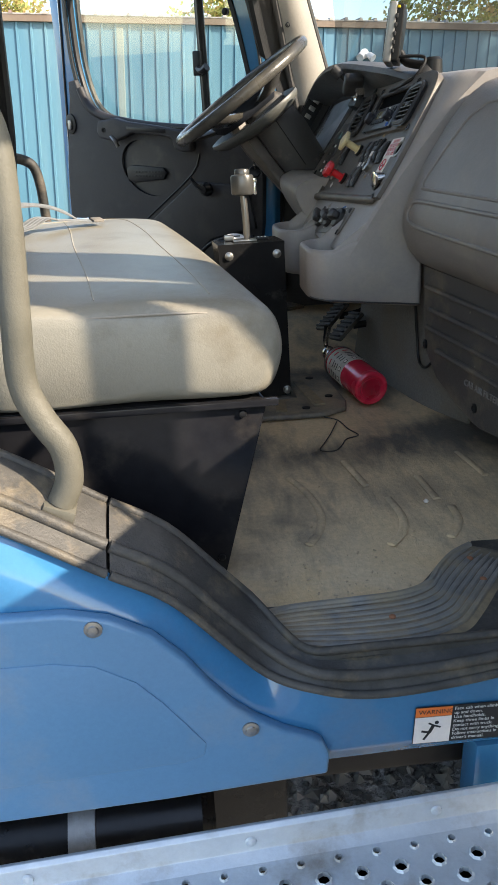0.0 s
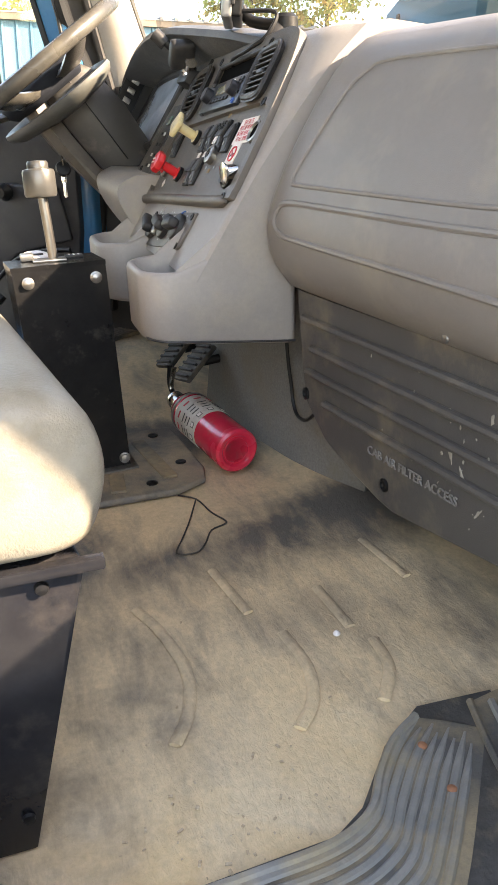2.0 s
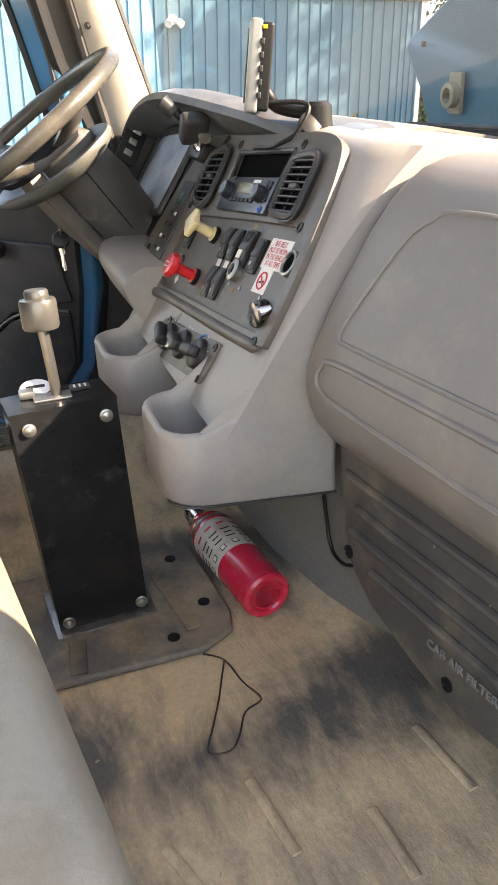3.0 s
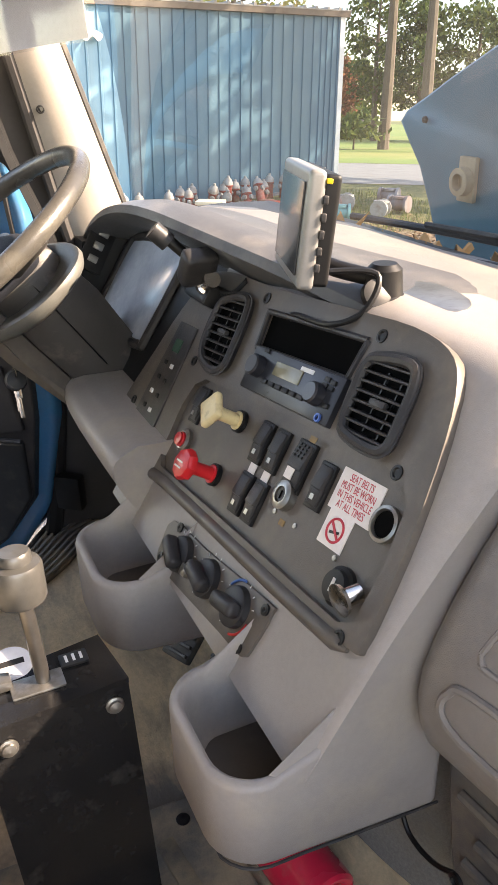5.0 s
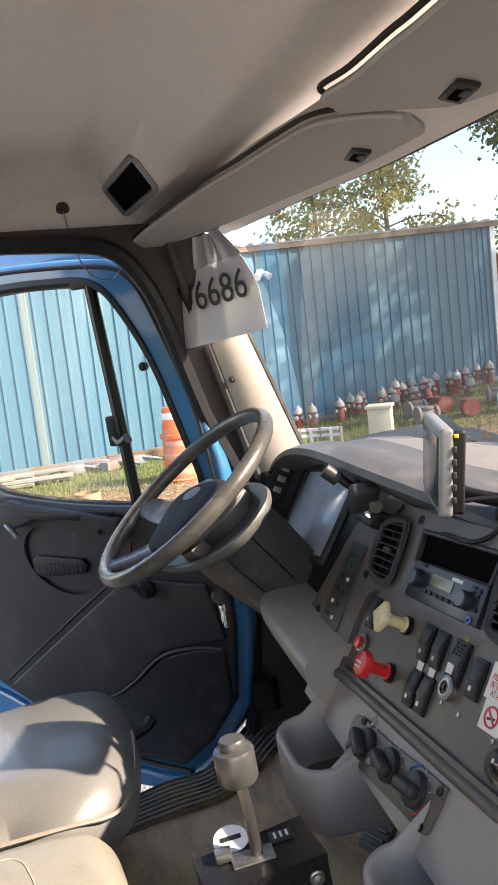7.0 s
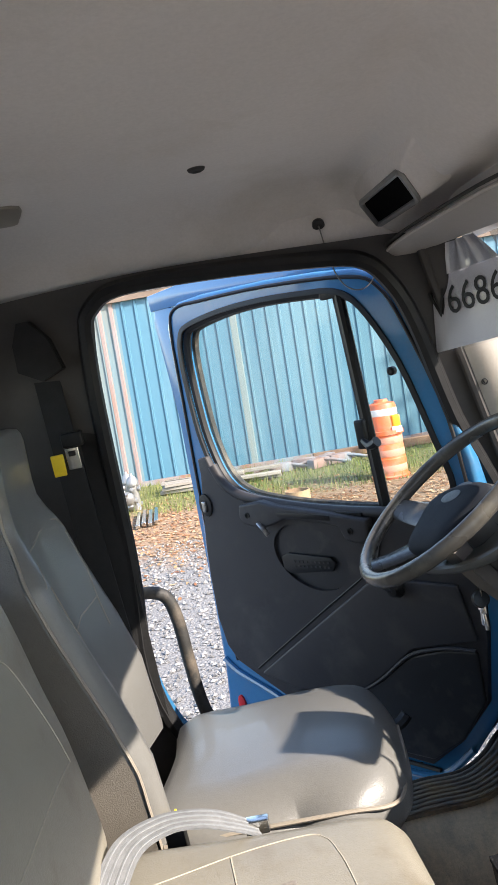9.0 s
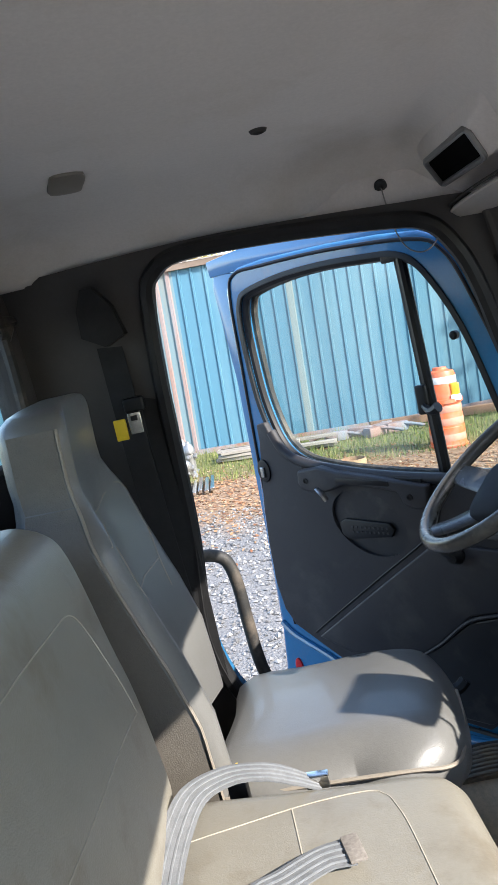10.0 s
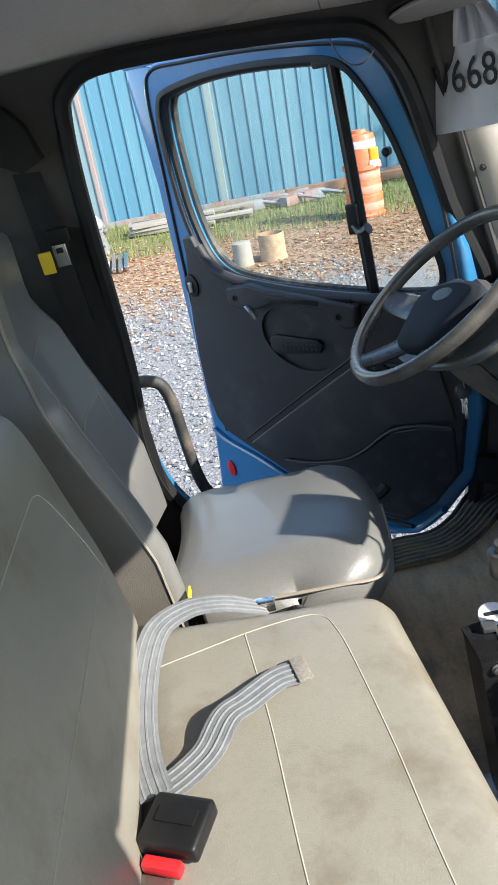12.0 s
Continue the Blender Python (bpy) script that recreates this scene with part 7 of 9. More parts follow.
# ---- pedals ----
for nm, x, y, tw, lab_ in (("brake_pedal", 0.255, 0.35, 20, "ribbed black rubber brake pedal"), ("accelerator_pedal", 0.27, 0.24, 15, "ribbed black accelerator pedal")):
    pd = thing(nm, (x, y, 0), lab_, "pedal")
    R_ = Matrix.Rotation(radians(-42), 3, "Y") @ Matrix.Rotation(radians(tw), 3, "Z")
    part("pad", rbox((x, y, 0.10), (0.10, 0.075, 0.012), 0.005, 2, R_), RUBBER, pd)
    for k in range(6):
        rb = rbox((-0.04 + 0.016 * k, 0, 0.008), (0.006, 0.066, 0.006), 0.001, 1)
        rb.transform(Matrix.Translation((x, y, 0.10)) @ R_.to_4x4())
        part("rib", rb, CHAR, pd)
    part("arm", tube([(x + 0.02, y, 0.10), (x + 0.10, y, 0.12), (x + 0.16, y, 0.22), (x + 0.18, y, 0.35)], 0.010, 8, n=4), BLACK, pd)

# ---- belts ----
belt = thing("driver_seat_belt", (-0.75, 0.90, 0.30), "black driver's shoulder belt with a yellow tag and metal tongue", "seat belt")
part("anchor_cover", loft([[Vector((x, lean(0.925, z) - d, z)) for x, z in ((-0.800, 1.13), (-0.795, 1.19), (-0.77, 1.235), (-0.745, 1.235), (-0.715, 1.19), (-0.700, 1.12), (-0.75, 1.10))] for d in (0.0, 0.025, 0.035)]), BLACKWEB, belt)
part("webbing", sheet(lambda u, v: (-0.755 + 0.060 * u - 0.03 + 0.05 * v, 0.900 - 0.02 * math.sin(3.14 * v) - 0.07 * v, 1.14 - 0.86 * v), 2, 14, 0.003), BLACKWEB, belt)
part("webbing", sheet(lambda u, v: (-0.715 + 0.05 * u, 0.905 + 0.0 * v, 1.14 - 0.9 * v), 2, 10, 0.003), BLACKWEB, belt)
part("stop_button", rbox((-0.765, 0.862, 0.905), (0.030, 0.008, 0.050), 0.003), YELLOW, belt)
tong = part("tongue", rbox((-0.728, 0.862, 0.915), (0.032, 0.004, 0.050), 0.006, 3), CHROME, belt)
part("tongue_slot", rbox((-0.728, 0.859, 0.927), (0.016, 0.003, 0.012), 0.002), BLACK, tong)
part("tongue_grip", rbox((-0.722, 0.866, 0.958), (0.05, 0.016, 0.034), 0.006, 3), BLACK, belt)

lap = thing("lap_belt", (-0.45, -0.05, 0.44), "grey webbing lap belt lying loose across the bench", "seat belt")


def web(pts, w, name="webbing", roll=None):
    path = smooth_path(pts, 8)
    rings = []
    for i, p in enumerate(path):
        d = (path[min(i + 1, len(path) - 1)] - path[max(i - 1, 0)]).normalized()
        up = Vector(roll(i / (len(path) - 1))) if roll else Vector((0, 0, 1))
        s = d.cross(up).normalized()
        nrm = s.cross(d).normalized()
        rings.append([p + s * w * k + nrm * h for k, h in ((-0.5, 0), (-0.25, 0.0012), (0, 0), (0.25, 0.0012), (0.5, 0), (0.5, -0.002), (-0.5, -0.002))])
    return loft(rings)


def ridges(pts, w, roll=None):
    """Woven ridges that run along a strap."""
    path = smooth_path(pts, 8)
    for k in (-0.34, -0.12, 0.12, 0.34):
        line = []
        for i, p in enumerate(path):
            d = (path[min(i + 1, len(path) - 1)] - path[max(i - 1, 0)]).normalized()
            s = d.cross(Vector(roll(i / (len(path) - 1))) if roll else Vector((0, 0, 1))).normalized()
            line.append(p + s * w * k + s.cross(d).normalized() * 0.0008)
        part("woven_ridge", tube(line, 0.0022, 5, n=1, flat=0.5), RIDGE, lap)


RIDGE = surface("webbing_ridge", (0.18, 0.19, 0.20), (0.25, 0.26, 0.265), 0.5, 60, 0.4, 900)
ridges([(-0.352, -0.054, 0.449), (-0.386, -0.064, 0.453), (-0.429, -0.104, 0.462), (-0.457, -0.133, 0.470), (-0.484, -0.174, 0.458), (-0.517, -0.202, 0.453), (-0.552, -0.222, 0.450)], 0.046)
ridges([(-0.400, 0.128, 0.425), (-0.430, 0.118, 0.448), (-0.470, 0.112, 0.466), (-0.52, 0.103, 0.474), (-0.565, 0.069, 0.474), (-0.582, 0.005, 0.464), (-0.583, -0.084, 0.456), (-0.570, -0.166, 0.456), (-0.548, -0.231, 0.460)], 0.044, lambda t: (0.35 * math.sin(math.pi * t), 0.0, 1.0))
part("webbing", web([(-0.352, -0.054, 0.449), (-0.386, -0.064, 0.453), (-0.429, -0.104, 0.462), (-0.457, -0.133, 0.470), (-0.484, -0.174, 0.458), (-0.517, -0.202, 0.453), (-0.552, -0.222, 0.450)], 0.046), WEB, lap)
part("folded_end", rbox((-0.350, -0.053, 0.452), (0.022, 0.048, 0.005), 0.002, 2, Matrix.Rotation(radians(15), 3, "Z")), surface("webbing_label", (0.16, 0.14, 0.12), (0.30, 0.27, 0.24), 0.7, 200, 0.2), lap)
part("webbing", web([(-0.400, 0.128, 0.425), (-0.430, 0.118, 0.448), (-0.470, 0.112, 0.466), (-0.52, 0.103, 0.474), (-0.565, 0.069, 0.474), (-0.582, 0.005, 0.464), (-0.583, -0.084, 0.456), (-0.570, -0.166, 0.456), (-0.548, -0.231, 0.460)], 0.044, roll=lambda t: (0.35 * math.sin(math.pi * t), 0.0, 1.0)), WEB, lap)
BR = Matrix.Rotation(radians(-20), 3, "Z")
bk_ = part("buckle", rbox((-0.518, -0.280, 0.462), (0.078, 0.070, 0.026), 0.007, 3, BR), BLACK, lap, "black plastic belt buckle")
part("buckle_window", rbox((-0.516, -0.276, 0.4755), (0.052, 0.022, 0.004), 0.002, 2, BR), BLACK, bk_)
part("release", rbox((-0.536, -0.322, 0.452), (0.050, 0.016, 0.016), 0.004, 2, BR), REDPLASTIC, bk_)
part("stalk", rbox((-0.552, -0.352, 0.442), (0.046, 0.050, 0.010), 0.003, 2, BR), GREYMETAL, lap)
rec = thing("belt_receiver", (-0.56, 0.15, 0.38), "belt receiver with chrome tongue between the seats", "belt buckle")
part("tongue", rbox((-0.40, 0.135, 0.425), (0.035, 0.018, 0.020), 0.003), CHROME, rec)
part("housing", rbox((-0.525, 0.165, 0.400), (0.03, 0.022, 0.05), 0.004), BLACK, rec)
part("strap", tube([(-0.53, 0.165, 0.30), (-0.525, 0.165, 0.40)], 0.012, 8, n=2, flat=0.3), YELLOW, rec)

# ---- grab handles ----
gh = thing("driver_grab_handle", (-0.66, 0.97, 0.16), "black rubber-coated grab handle at the rear of the doorway", "grab handle")
part("handle", tube([(-0.700, 0.965, 0.535), (-0.660, 0.985, 0.530), (-0.622, 0.998, 0.505), (-0.607, 1.0, 0.44), (-0.603, 1.0, 0.34), (-0.598, 1.0, 0.24), (-0.585, 0.99, 0.18), (-0.56, 0.97, 0.15)], 0.0165, 12, n=6), RUBBER, gh)
part("lower_foot", rbox((-0.555, 0.965, 0.14), (0.05, 0.03, 0.03), 0.008, 3), RUBBER, gh)
gp = thing("passenger_grab_pole", (-0.37, -0.95, 0.22), "grey-black coated grab pole beside the passenger doorway", "grab handle")
POLE = surface("worn_grab_coating", (0.085, 0.080, 0.062), (0.13, 0.12, 0.095), 0.55, 14, 0.3, 300)
part("pole", tube([(-0.455, -0.925, 0.735), (-0.405, -0.94, 0.715), (-0.375, -0.95, 0.655), (-0.372, -0.952, 0.58), (-0.378, -0.952, 0.47), (-0.382, -0.952, 0.39), (-0.368, -0.952, 0.345), (-0.347, -0.952, 0.305), (-0.345, -0.953, 0.265), (-0.358, -0.955, 0.235)], 0.0170, 14, n=6), POLE, gp)
part("foot", rbox((-0.362, -0.957, 0.226), (0.040, 0.036, 0.020), 0.004, 2, Matrix.Rotation(radians(22), 3, "Y")), POLE, gp)

# ---- ceiling fittings ----
def roof_normal(x, y):
    e = 0.01
    n_ = Vector((-(roof_z(x + e, y) - roof_z(x - e, y)) / (2 * e), -(roof_z(x, y + e) - roof_z(x, y - e)) / (2 * e), 1))
    return -n_.normalized()


def on_roof(x, y):
    n_ = roof_normal(x, y)
    m = n_.to_track_quat("Z", "Y").to_matrix().to_4x4()
    m.translation = (x, y, roof_z(x, y))
    return m


cs = thing("ceiling_stud", (-0.299, 0.491, 1.39), "small grey plastic stud in the headliner", "ceiling stud")
part("stud", lathe([(0.016, 0), (0.014, 0.004), (0.009, 0.006), (0.008, 0.001), (0.0005, 0.001)], on_roof(-0.30, 0.49), 18), TRIM, cs)
lampo = rounded([(-0.05, -0.018), (-0.02, -0.024), (0.05, -0.022), (0.055, 0.018), (0.02, 0.024), (-0.045, 0.022)], 3)
cl = thing("dome_lamp", (-0.66, 0.50, 1.385), "shallow beige dome lamp recess in the headliner", "ceiling lamp")
lm = prism(lampo, -0.004, 0.005, "z", 0.002)
lm.transform(on_roof(-0.655, 0.52) @ Matrix.Rotation(radians(70), 4, "Z") @ Matrix.Diagonal((1.3, 1.3, 1, 1)))
part("lens", lm, surface("lamp_lens", (0.24, 0.215, 0.18), (0.28, 0.25, 0.21), 0.35, 10, 0.05), cl)
wl = thing("wire_loop", (-0.076, 0.905, 1.30), "thin wire loop hanging between two headliner studs", "wire")
part("wire", tube([(-0.076, 0.885, 1.305), (-0.072, 0.876, 1.26), (-0.062, 0.872, 1.20), (-0.045, 0.870, 1.165), (-0.02, 0.870, 1.150), (0.005, 0.871, 1.155), (0.028, 0.874, 1.18), (0.041, 0.880, 1.212)], 0.0016, 6, n=5), GREYMETAL, wl)
for p in ((-0.076, 0.888, 1.308), (0.041, 0.884, 1.215)):
    part("stud", lathe([(0.014, -0.004), (0.014, 0.004), (0.010, 0.007), (0.004, 0.007), (0.004, 0.003), (0.0005, 0.003)], Matrix.Translation(p) @ Matrix.Rotation(radians(125), 4, "X"), 16), CHAR, wl)
cub = thing("overhead_cubby", (0.05, 0.69, 1.31), "small open overhead cubby with a grey frame", "overhead cubby")
CQ = [Vector((0.048, 0.520, 1.334)), Vector((0.093, 0.605, 1.290)), Vector((0.056, 0.862, 1.284)), Vector((0.014, 0.780, 1.328))]
cq = []
for i in range(4):
    p, a_, b_ = CQ[i], CQ[i - 1], CQ[(i + 1) % 4]
    for d in ((a_ - p).normalized() * 0.012, (a_ - p).normalized() * 0.004 + (b_ - p).normalized() * 0.004, (b_ - p).normalized() * 0.012):
        cq.append(p + d)
inw = Vector((0.6, 0.1, 0.79)).normalized()
cq = [p - inw * 0.010 for p in cq]
cmid = sum(cq, Vector()) / len(cq)
part("frame", tube(cq, 0.0065, 8, True, 1), SILVER, cub)
part("surround", loft([[cmid + (p - cmid) * 1.02 + inw * 0.001 for p in cq], [cmid + (p - cmid) * 1.14 + inw * 0.005 for p in cq], [cmid + (p - cmid) * 1.40 + inw * 0.016 for p in cq], [cmid + (p - cmid) * 1.75 + inw * 0.040 for p in cq]], True, False), LINER, cub, angle=80)
# lining coloured near black, so the cubby's shade is in its colour
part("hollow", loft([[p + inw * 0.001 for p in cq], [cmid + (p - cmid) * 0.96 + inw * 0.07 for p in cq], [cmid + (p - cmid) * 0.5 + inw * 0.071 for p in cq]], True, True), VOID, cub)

# ---- sun visors ----
# dark tone for the shaded gap between visor and header
VISGAP = surface("visor_gap_shade", (0.035, 0.033, 0.031), (0.05, 0.047, 0.044), 0.8, 5, 0.2, 700)
VIS = surface("visor_vinyl", (0.40, 0.375, 0.35), (0.45, 0.42, 0.395), 0.6, 5, 0.4, 700)
VISPIPE = surface("visor_piping", (0.50, 0.465, 0.43), (0.56, 0.52, 0.48), 0.5, 40, 0.2, 700)


def at_header(y, off, lift):
    return top_x(y) - off, y, top_z(y) + lift


def visor(upper, lower, clip_at):
    """A padded flap folded up against the header, between its free upper edge and its hinged lower edge."""
    vz = thing("sun_visor", (0.28, (upper[0][1] + upper[-1][1]) / 2, 1.24), "folded-up grey vinyl sun visor above the windscreen", "sun visor")
    up_, low_ = smooth_path(upper, 8), smooth_path(lower, 8)
    rings = []
    for a, b in zip(low_, up_):
        way = (b - a).normalized()
        down = Vector((way.z, 0, -way.x)).normalized()
        down = down if down.z < 0 else -down
        mid = a.lerp(b, 0.5)
        rings.append([a, a + down * 0.004, mid + down * 0.0105, b + down * 0.006 - way * 0.004, b + down * 0.002, b - down * 0.004, mid - down * 0.004])
    part("flap", loft(rings), VIS, vz, angle=60)
    part("edge_piping", tube([r[4] for r in rings], 0.0032, 8, n=1), VISPIPE, vz, "pale welted piping")
    # dark tube drawn where the gap above the visor lies in shade
    part("edge_binding", tube([r[5] + Vector((-0.004, 0, 0.006)) for r in rings], 0.0035, 8, n=1), VISGAP, vz, "dark line drawn for the shade in the gap behind the piping")
    turn_ = Matrix.Rotation(radians(20), 3, "Y") @ Matrix.Rotation(radians(-8), 3, "Z")
    cp = part("clip", rbox(clip_at, (0.026, 0.056, 0.006), 0.0025, 2, turn_), CHAR, vz)
    # proud black block drawn for the shade inside the clip
    part("clip_slot", rbox(Vector(clip_at) + Vector((-0.001, 0.002, -0.0032)), (0.013, 0.030, 0.002), 0.0006, 1, turn_), VOID, cp)
    part("clip_tongue", rbox(Vector(clip_at) + Vector((0.001, -0.010, -0.0045)), (0.008, 0.020, 0.003), 0.001, 1, turn_), CHAR, cp)
    return vz


visor([(0.068, 0.874, 1.219), (0.060, 0.848, 1.223), (0.094, 0.74, 1.239), (0.146, 0.46, 1.253), (0.172, 0.34, 1.256), (0.196, 0.19, 1.258), (0.212, 0.107, 1.258), (0.233, 0.065, 1.254), (0.261, 0.032, 1.247), (0.292, 0.012, 1.238)],
      [(0.078, 0.878, 1.213), (0.120, 0.874, 1.206), at_header(0.74, 0.075, -0.006), at_header(0.46, 0.055, -0.006), at_header(0.34, 0.05, -0.006), at_header(0.19, 0.05, -0.006), at_header(0.107, 0.05, -0.006), at_header(0.065, 0.05, -0.006), at_header(0.034, 0.052, -0.005), (0.304, 0.012, 1.234)],
      (0.284, 0.142, 1.2215))
visor([(0.222, 0.047, 1.266), (0.207, 0.030, 1.272), (0.218, -0.031, 1.273), (0.225, -0.116, 1.277), (0.231, -0.174, 1.279), at_header(-0.35, 0.178, 0.044), at_header(-0.60, 0.178, 0.044), at_header(-0.84, 0.165, 0.040)],
      [(0.240, 0.044, 1.259), (0.312, -0.022, 1.238), (0.330, -0.050, 1.233), at_header(-0.116, 0.05, -0.005), at_header(-0.174, 0.05, -0.005), at_header(-0.35, 0.05, -0.005), at_header(-0.60, 0.05, -0.005), at_header(-0.82, 0.06, -0.003)],
      (0.309, -0.084, 1.2345))

# ---- numbered paper in a clear bag, hung from the visor ----
bag = thing("numbered_paper_bag", (0.2, 0.82, 0.97), "white numbered paper in a clear plastic bag hung from the visor", "paper sign")
B00, B10, B01, B11 = Vector((0.128, 0.910, 0.968)), Vector((0.286, 0.711, 0.993)), Vector((0.172, 0.868, 1.212)), Vector((0.226, 0.788, 1.206))


def bag_fn(u, v, o=0.0):
    k = v ** 2.2
    a, b = B00.lerp(B01, v), B10.lerp(B11, v)
    mid = (a + b) / 2
    full = (B10 - B00) * (1 - 0.62 * max(0, (v - 0.35) / 0.65) ** 1.6)
    p = mid + full * (u - 0.5)
    wob = 0.006 * math.sin(u * 17 + 2) * max(0, v - 0.5) + 0.008 * math.sin(u * 3.14) * (1 - v)
    return p + Vector((-0.78, -0.62, 0)) * (wob + o)


part("paper", sheet(lambda u, v: bag_fn(0.03 + 0.94 * u, 0.02 + 0.70 * v), 16, 12, 0.0008), PAPER, bag)
part("bag", sheet(lambda u, v: bag_fn(u, v, 0.003), 24, 18), CLEAR, bag)
part("gathered_top", sheet(lambda u, v: bag_fn(u, 0.72 + 0.28 * v, 0.002 + 0.006 * math.sin(u * 26) * (0.3 + v)), 40, 6), surface("crumpled_film", (0.55, 0.55, 0.58), (0.66, 0.66, 0.68), 0.35, 40, 0.3, 90), bag)
bx = (B10 - B00).normalized()
by = ((B01 + B11) - (B00 + B10)).normalized()
BM_ = frame_m((B00 + B10) / 2 + ((B01 + B11) - (B00 + B10)) / 2 * 0.46 + Vector((-0.78, -0.62, 0)) * 0.0095, bx, by)
part("number", lettering("V6686", 0.088, BM_ @ Matrix.Diagonal((0.86, 1.0, 1, 1)), 0.0004), INK_BLACK, bag)

# ---- screen on the dash ----
mon = thing("dash_monitor", (0.36, 0.13, 0.72), "silver-framed dash monitor on a suction mount, switched off", "monitor")
MP = Vector((0.352, 0.128, 0.798))
mu, mv = Vector((-0.32, -0.94, 0.03)).normalized(), Vector((0.10, -0.06, 1)).normalized()
MM = frame_m(MP, mu, mv)
mw = lambda c, s, b=0.003, m=MM: join(bmesh.new(), rbox(c, s, b, 3), m)
part("case", mw((0, 0, 0.012), (0.165, 0.120, 0.018), 0.006), SILVER, mon)
part("back_case", mw((0, 0, -0.004), (0.158, 0.113, 0.018), 0.005), BLACK, mon)
part("screen", mw((0, 0, 0.0222), (0.140, 0.094, 0.002), 0.0005), SCREEN, mon)
for k in range(5):
    part("button", mw((0.081, -0.036 + 0.017 * k, 0.002), (0.006, 0.009, 0.006), 0.002), CHAR, mon)
part("side_tag", mw((0.080, 0.050, 0.000), (0.004, 0.005, 0.006), 0.001), YELLOW, mon)
part("mount_arm", tube([MM @ Vector((-0.03, -0.03, -0.01)), MM @ Vector((-0.02, -0.05, -0.03)), Vector((0.415, 0.095, 0.735))], 0.010, 10, n=4), BLACK, mon)
part("mount_cup", lathe([(0.030, 0), (0.030, 0.006), (0.022, 0.012), (0.020, 0.040), (0.014, 0.046), (0.0005, 0.046)], Matrix.Translation((0.425, 0.085, 0.706)), 22), BLACK, mon)
part("lock_ring", lathe([(0.017, -0.004), (0.017, 0.004), (0.008, 0.006), (0.0005, 0.006)], Matrix.Translation((0.405, 0.070, 0.722)) @ Matrix.Rotation(radians(60), 4, "X"), 18), BLACK, mon)
part("cable", tube([MM @ Vector((0.05, -0.045, -0.01)), Vector((0.395, 0.055, 0.75)), Vector((0.375, 0.045, 0.715)), Vector((0.350, 0.075, 0.695)), FACE @ Vector((-0.165, 0.232, 0.012)), FACE @ Vector((-0.172, 0.215, -0.02))], 0.0035, 8, n=6), BLACK, mon)
tape = solid("dash_plate", prism(rounded([(0.455, 0.14), (0.505, 0.10), (0.495, 0.02), (0.455, -0.01), (0.425, 0.04), (0.435, 0.11)], 3), 0.7135, 0.7165, "z", 0.001), GREYMETAL, "crumpled metal plate stuck to the dash top", "plate", kind="")

# ---- bracketed lever at the gauges ----
gl_ = thing("gauge_bracket", (0.32, 0.40, 0.66), "black clamp bracket with two knobs beside the gauges", "bracket")
part("stem", tube([(0.345, 0.395, 0.655), (0.330, 0.405, 0.690), (0.300, 0.420, 0.722), (0.285, 0.428, 0.738)], 0.008, 10, n=5), BLACK, gl_)
part("tip", tube([(0.290, 0.428, 0.728), (0.270, 0.435, 0.748)], 0.014, 12, n=2), CHAR, gl_)
part("clamp", rbox((0.308, 0.362, 0.705), (0.050, 0.030, 0.055), 0.010, 3, Matrix.Rotation(radians(35), 3, "X")), CHAR, gl_)
part("clamp_screw", lathe([(0.012, 0), (0.012, 0.02), (0.016, 0.022), (0.016, 0.030), (0.0005, 0.030)], Matrix.Translation((0.322, 0.345, 0.690)) @ Matrix.Rotation(radians(-120), 4, "X"), 16), CHROME, gl_)
part("foot", rbox((0.335, 0.385, 0.655), (0.05, 0.075, 0.03), 0.005, 2, Matrix.Rotation(radians(32), 3, "Y")), BLACK, gl_)
part("tail", tube([(0.335, 0.36, 0.67), (0.345, 0.33, 0.668), (0.36, 0.31, 0.69)], 0.006, 8, n=3), BLACK, gl_)

# ---- the yard outside, in level coordinates ----
def step_up(a, b, v):
    t = min(1.0, max(0.0, (v - a) / (b - a)))
    return t * t * (3 - 2 * t)


def ground_z(x, y):
    return -1.0 + 0.45 * step_up(2.0, 10.0, x) * step_up(8.0, 14.0, y)


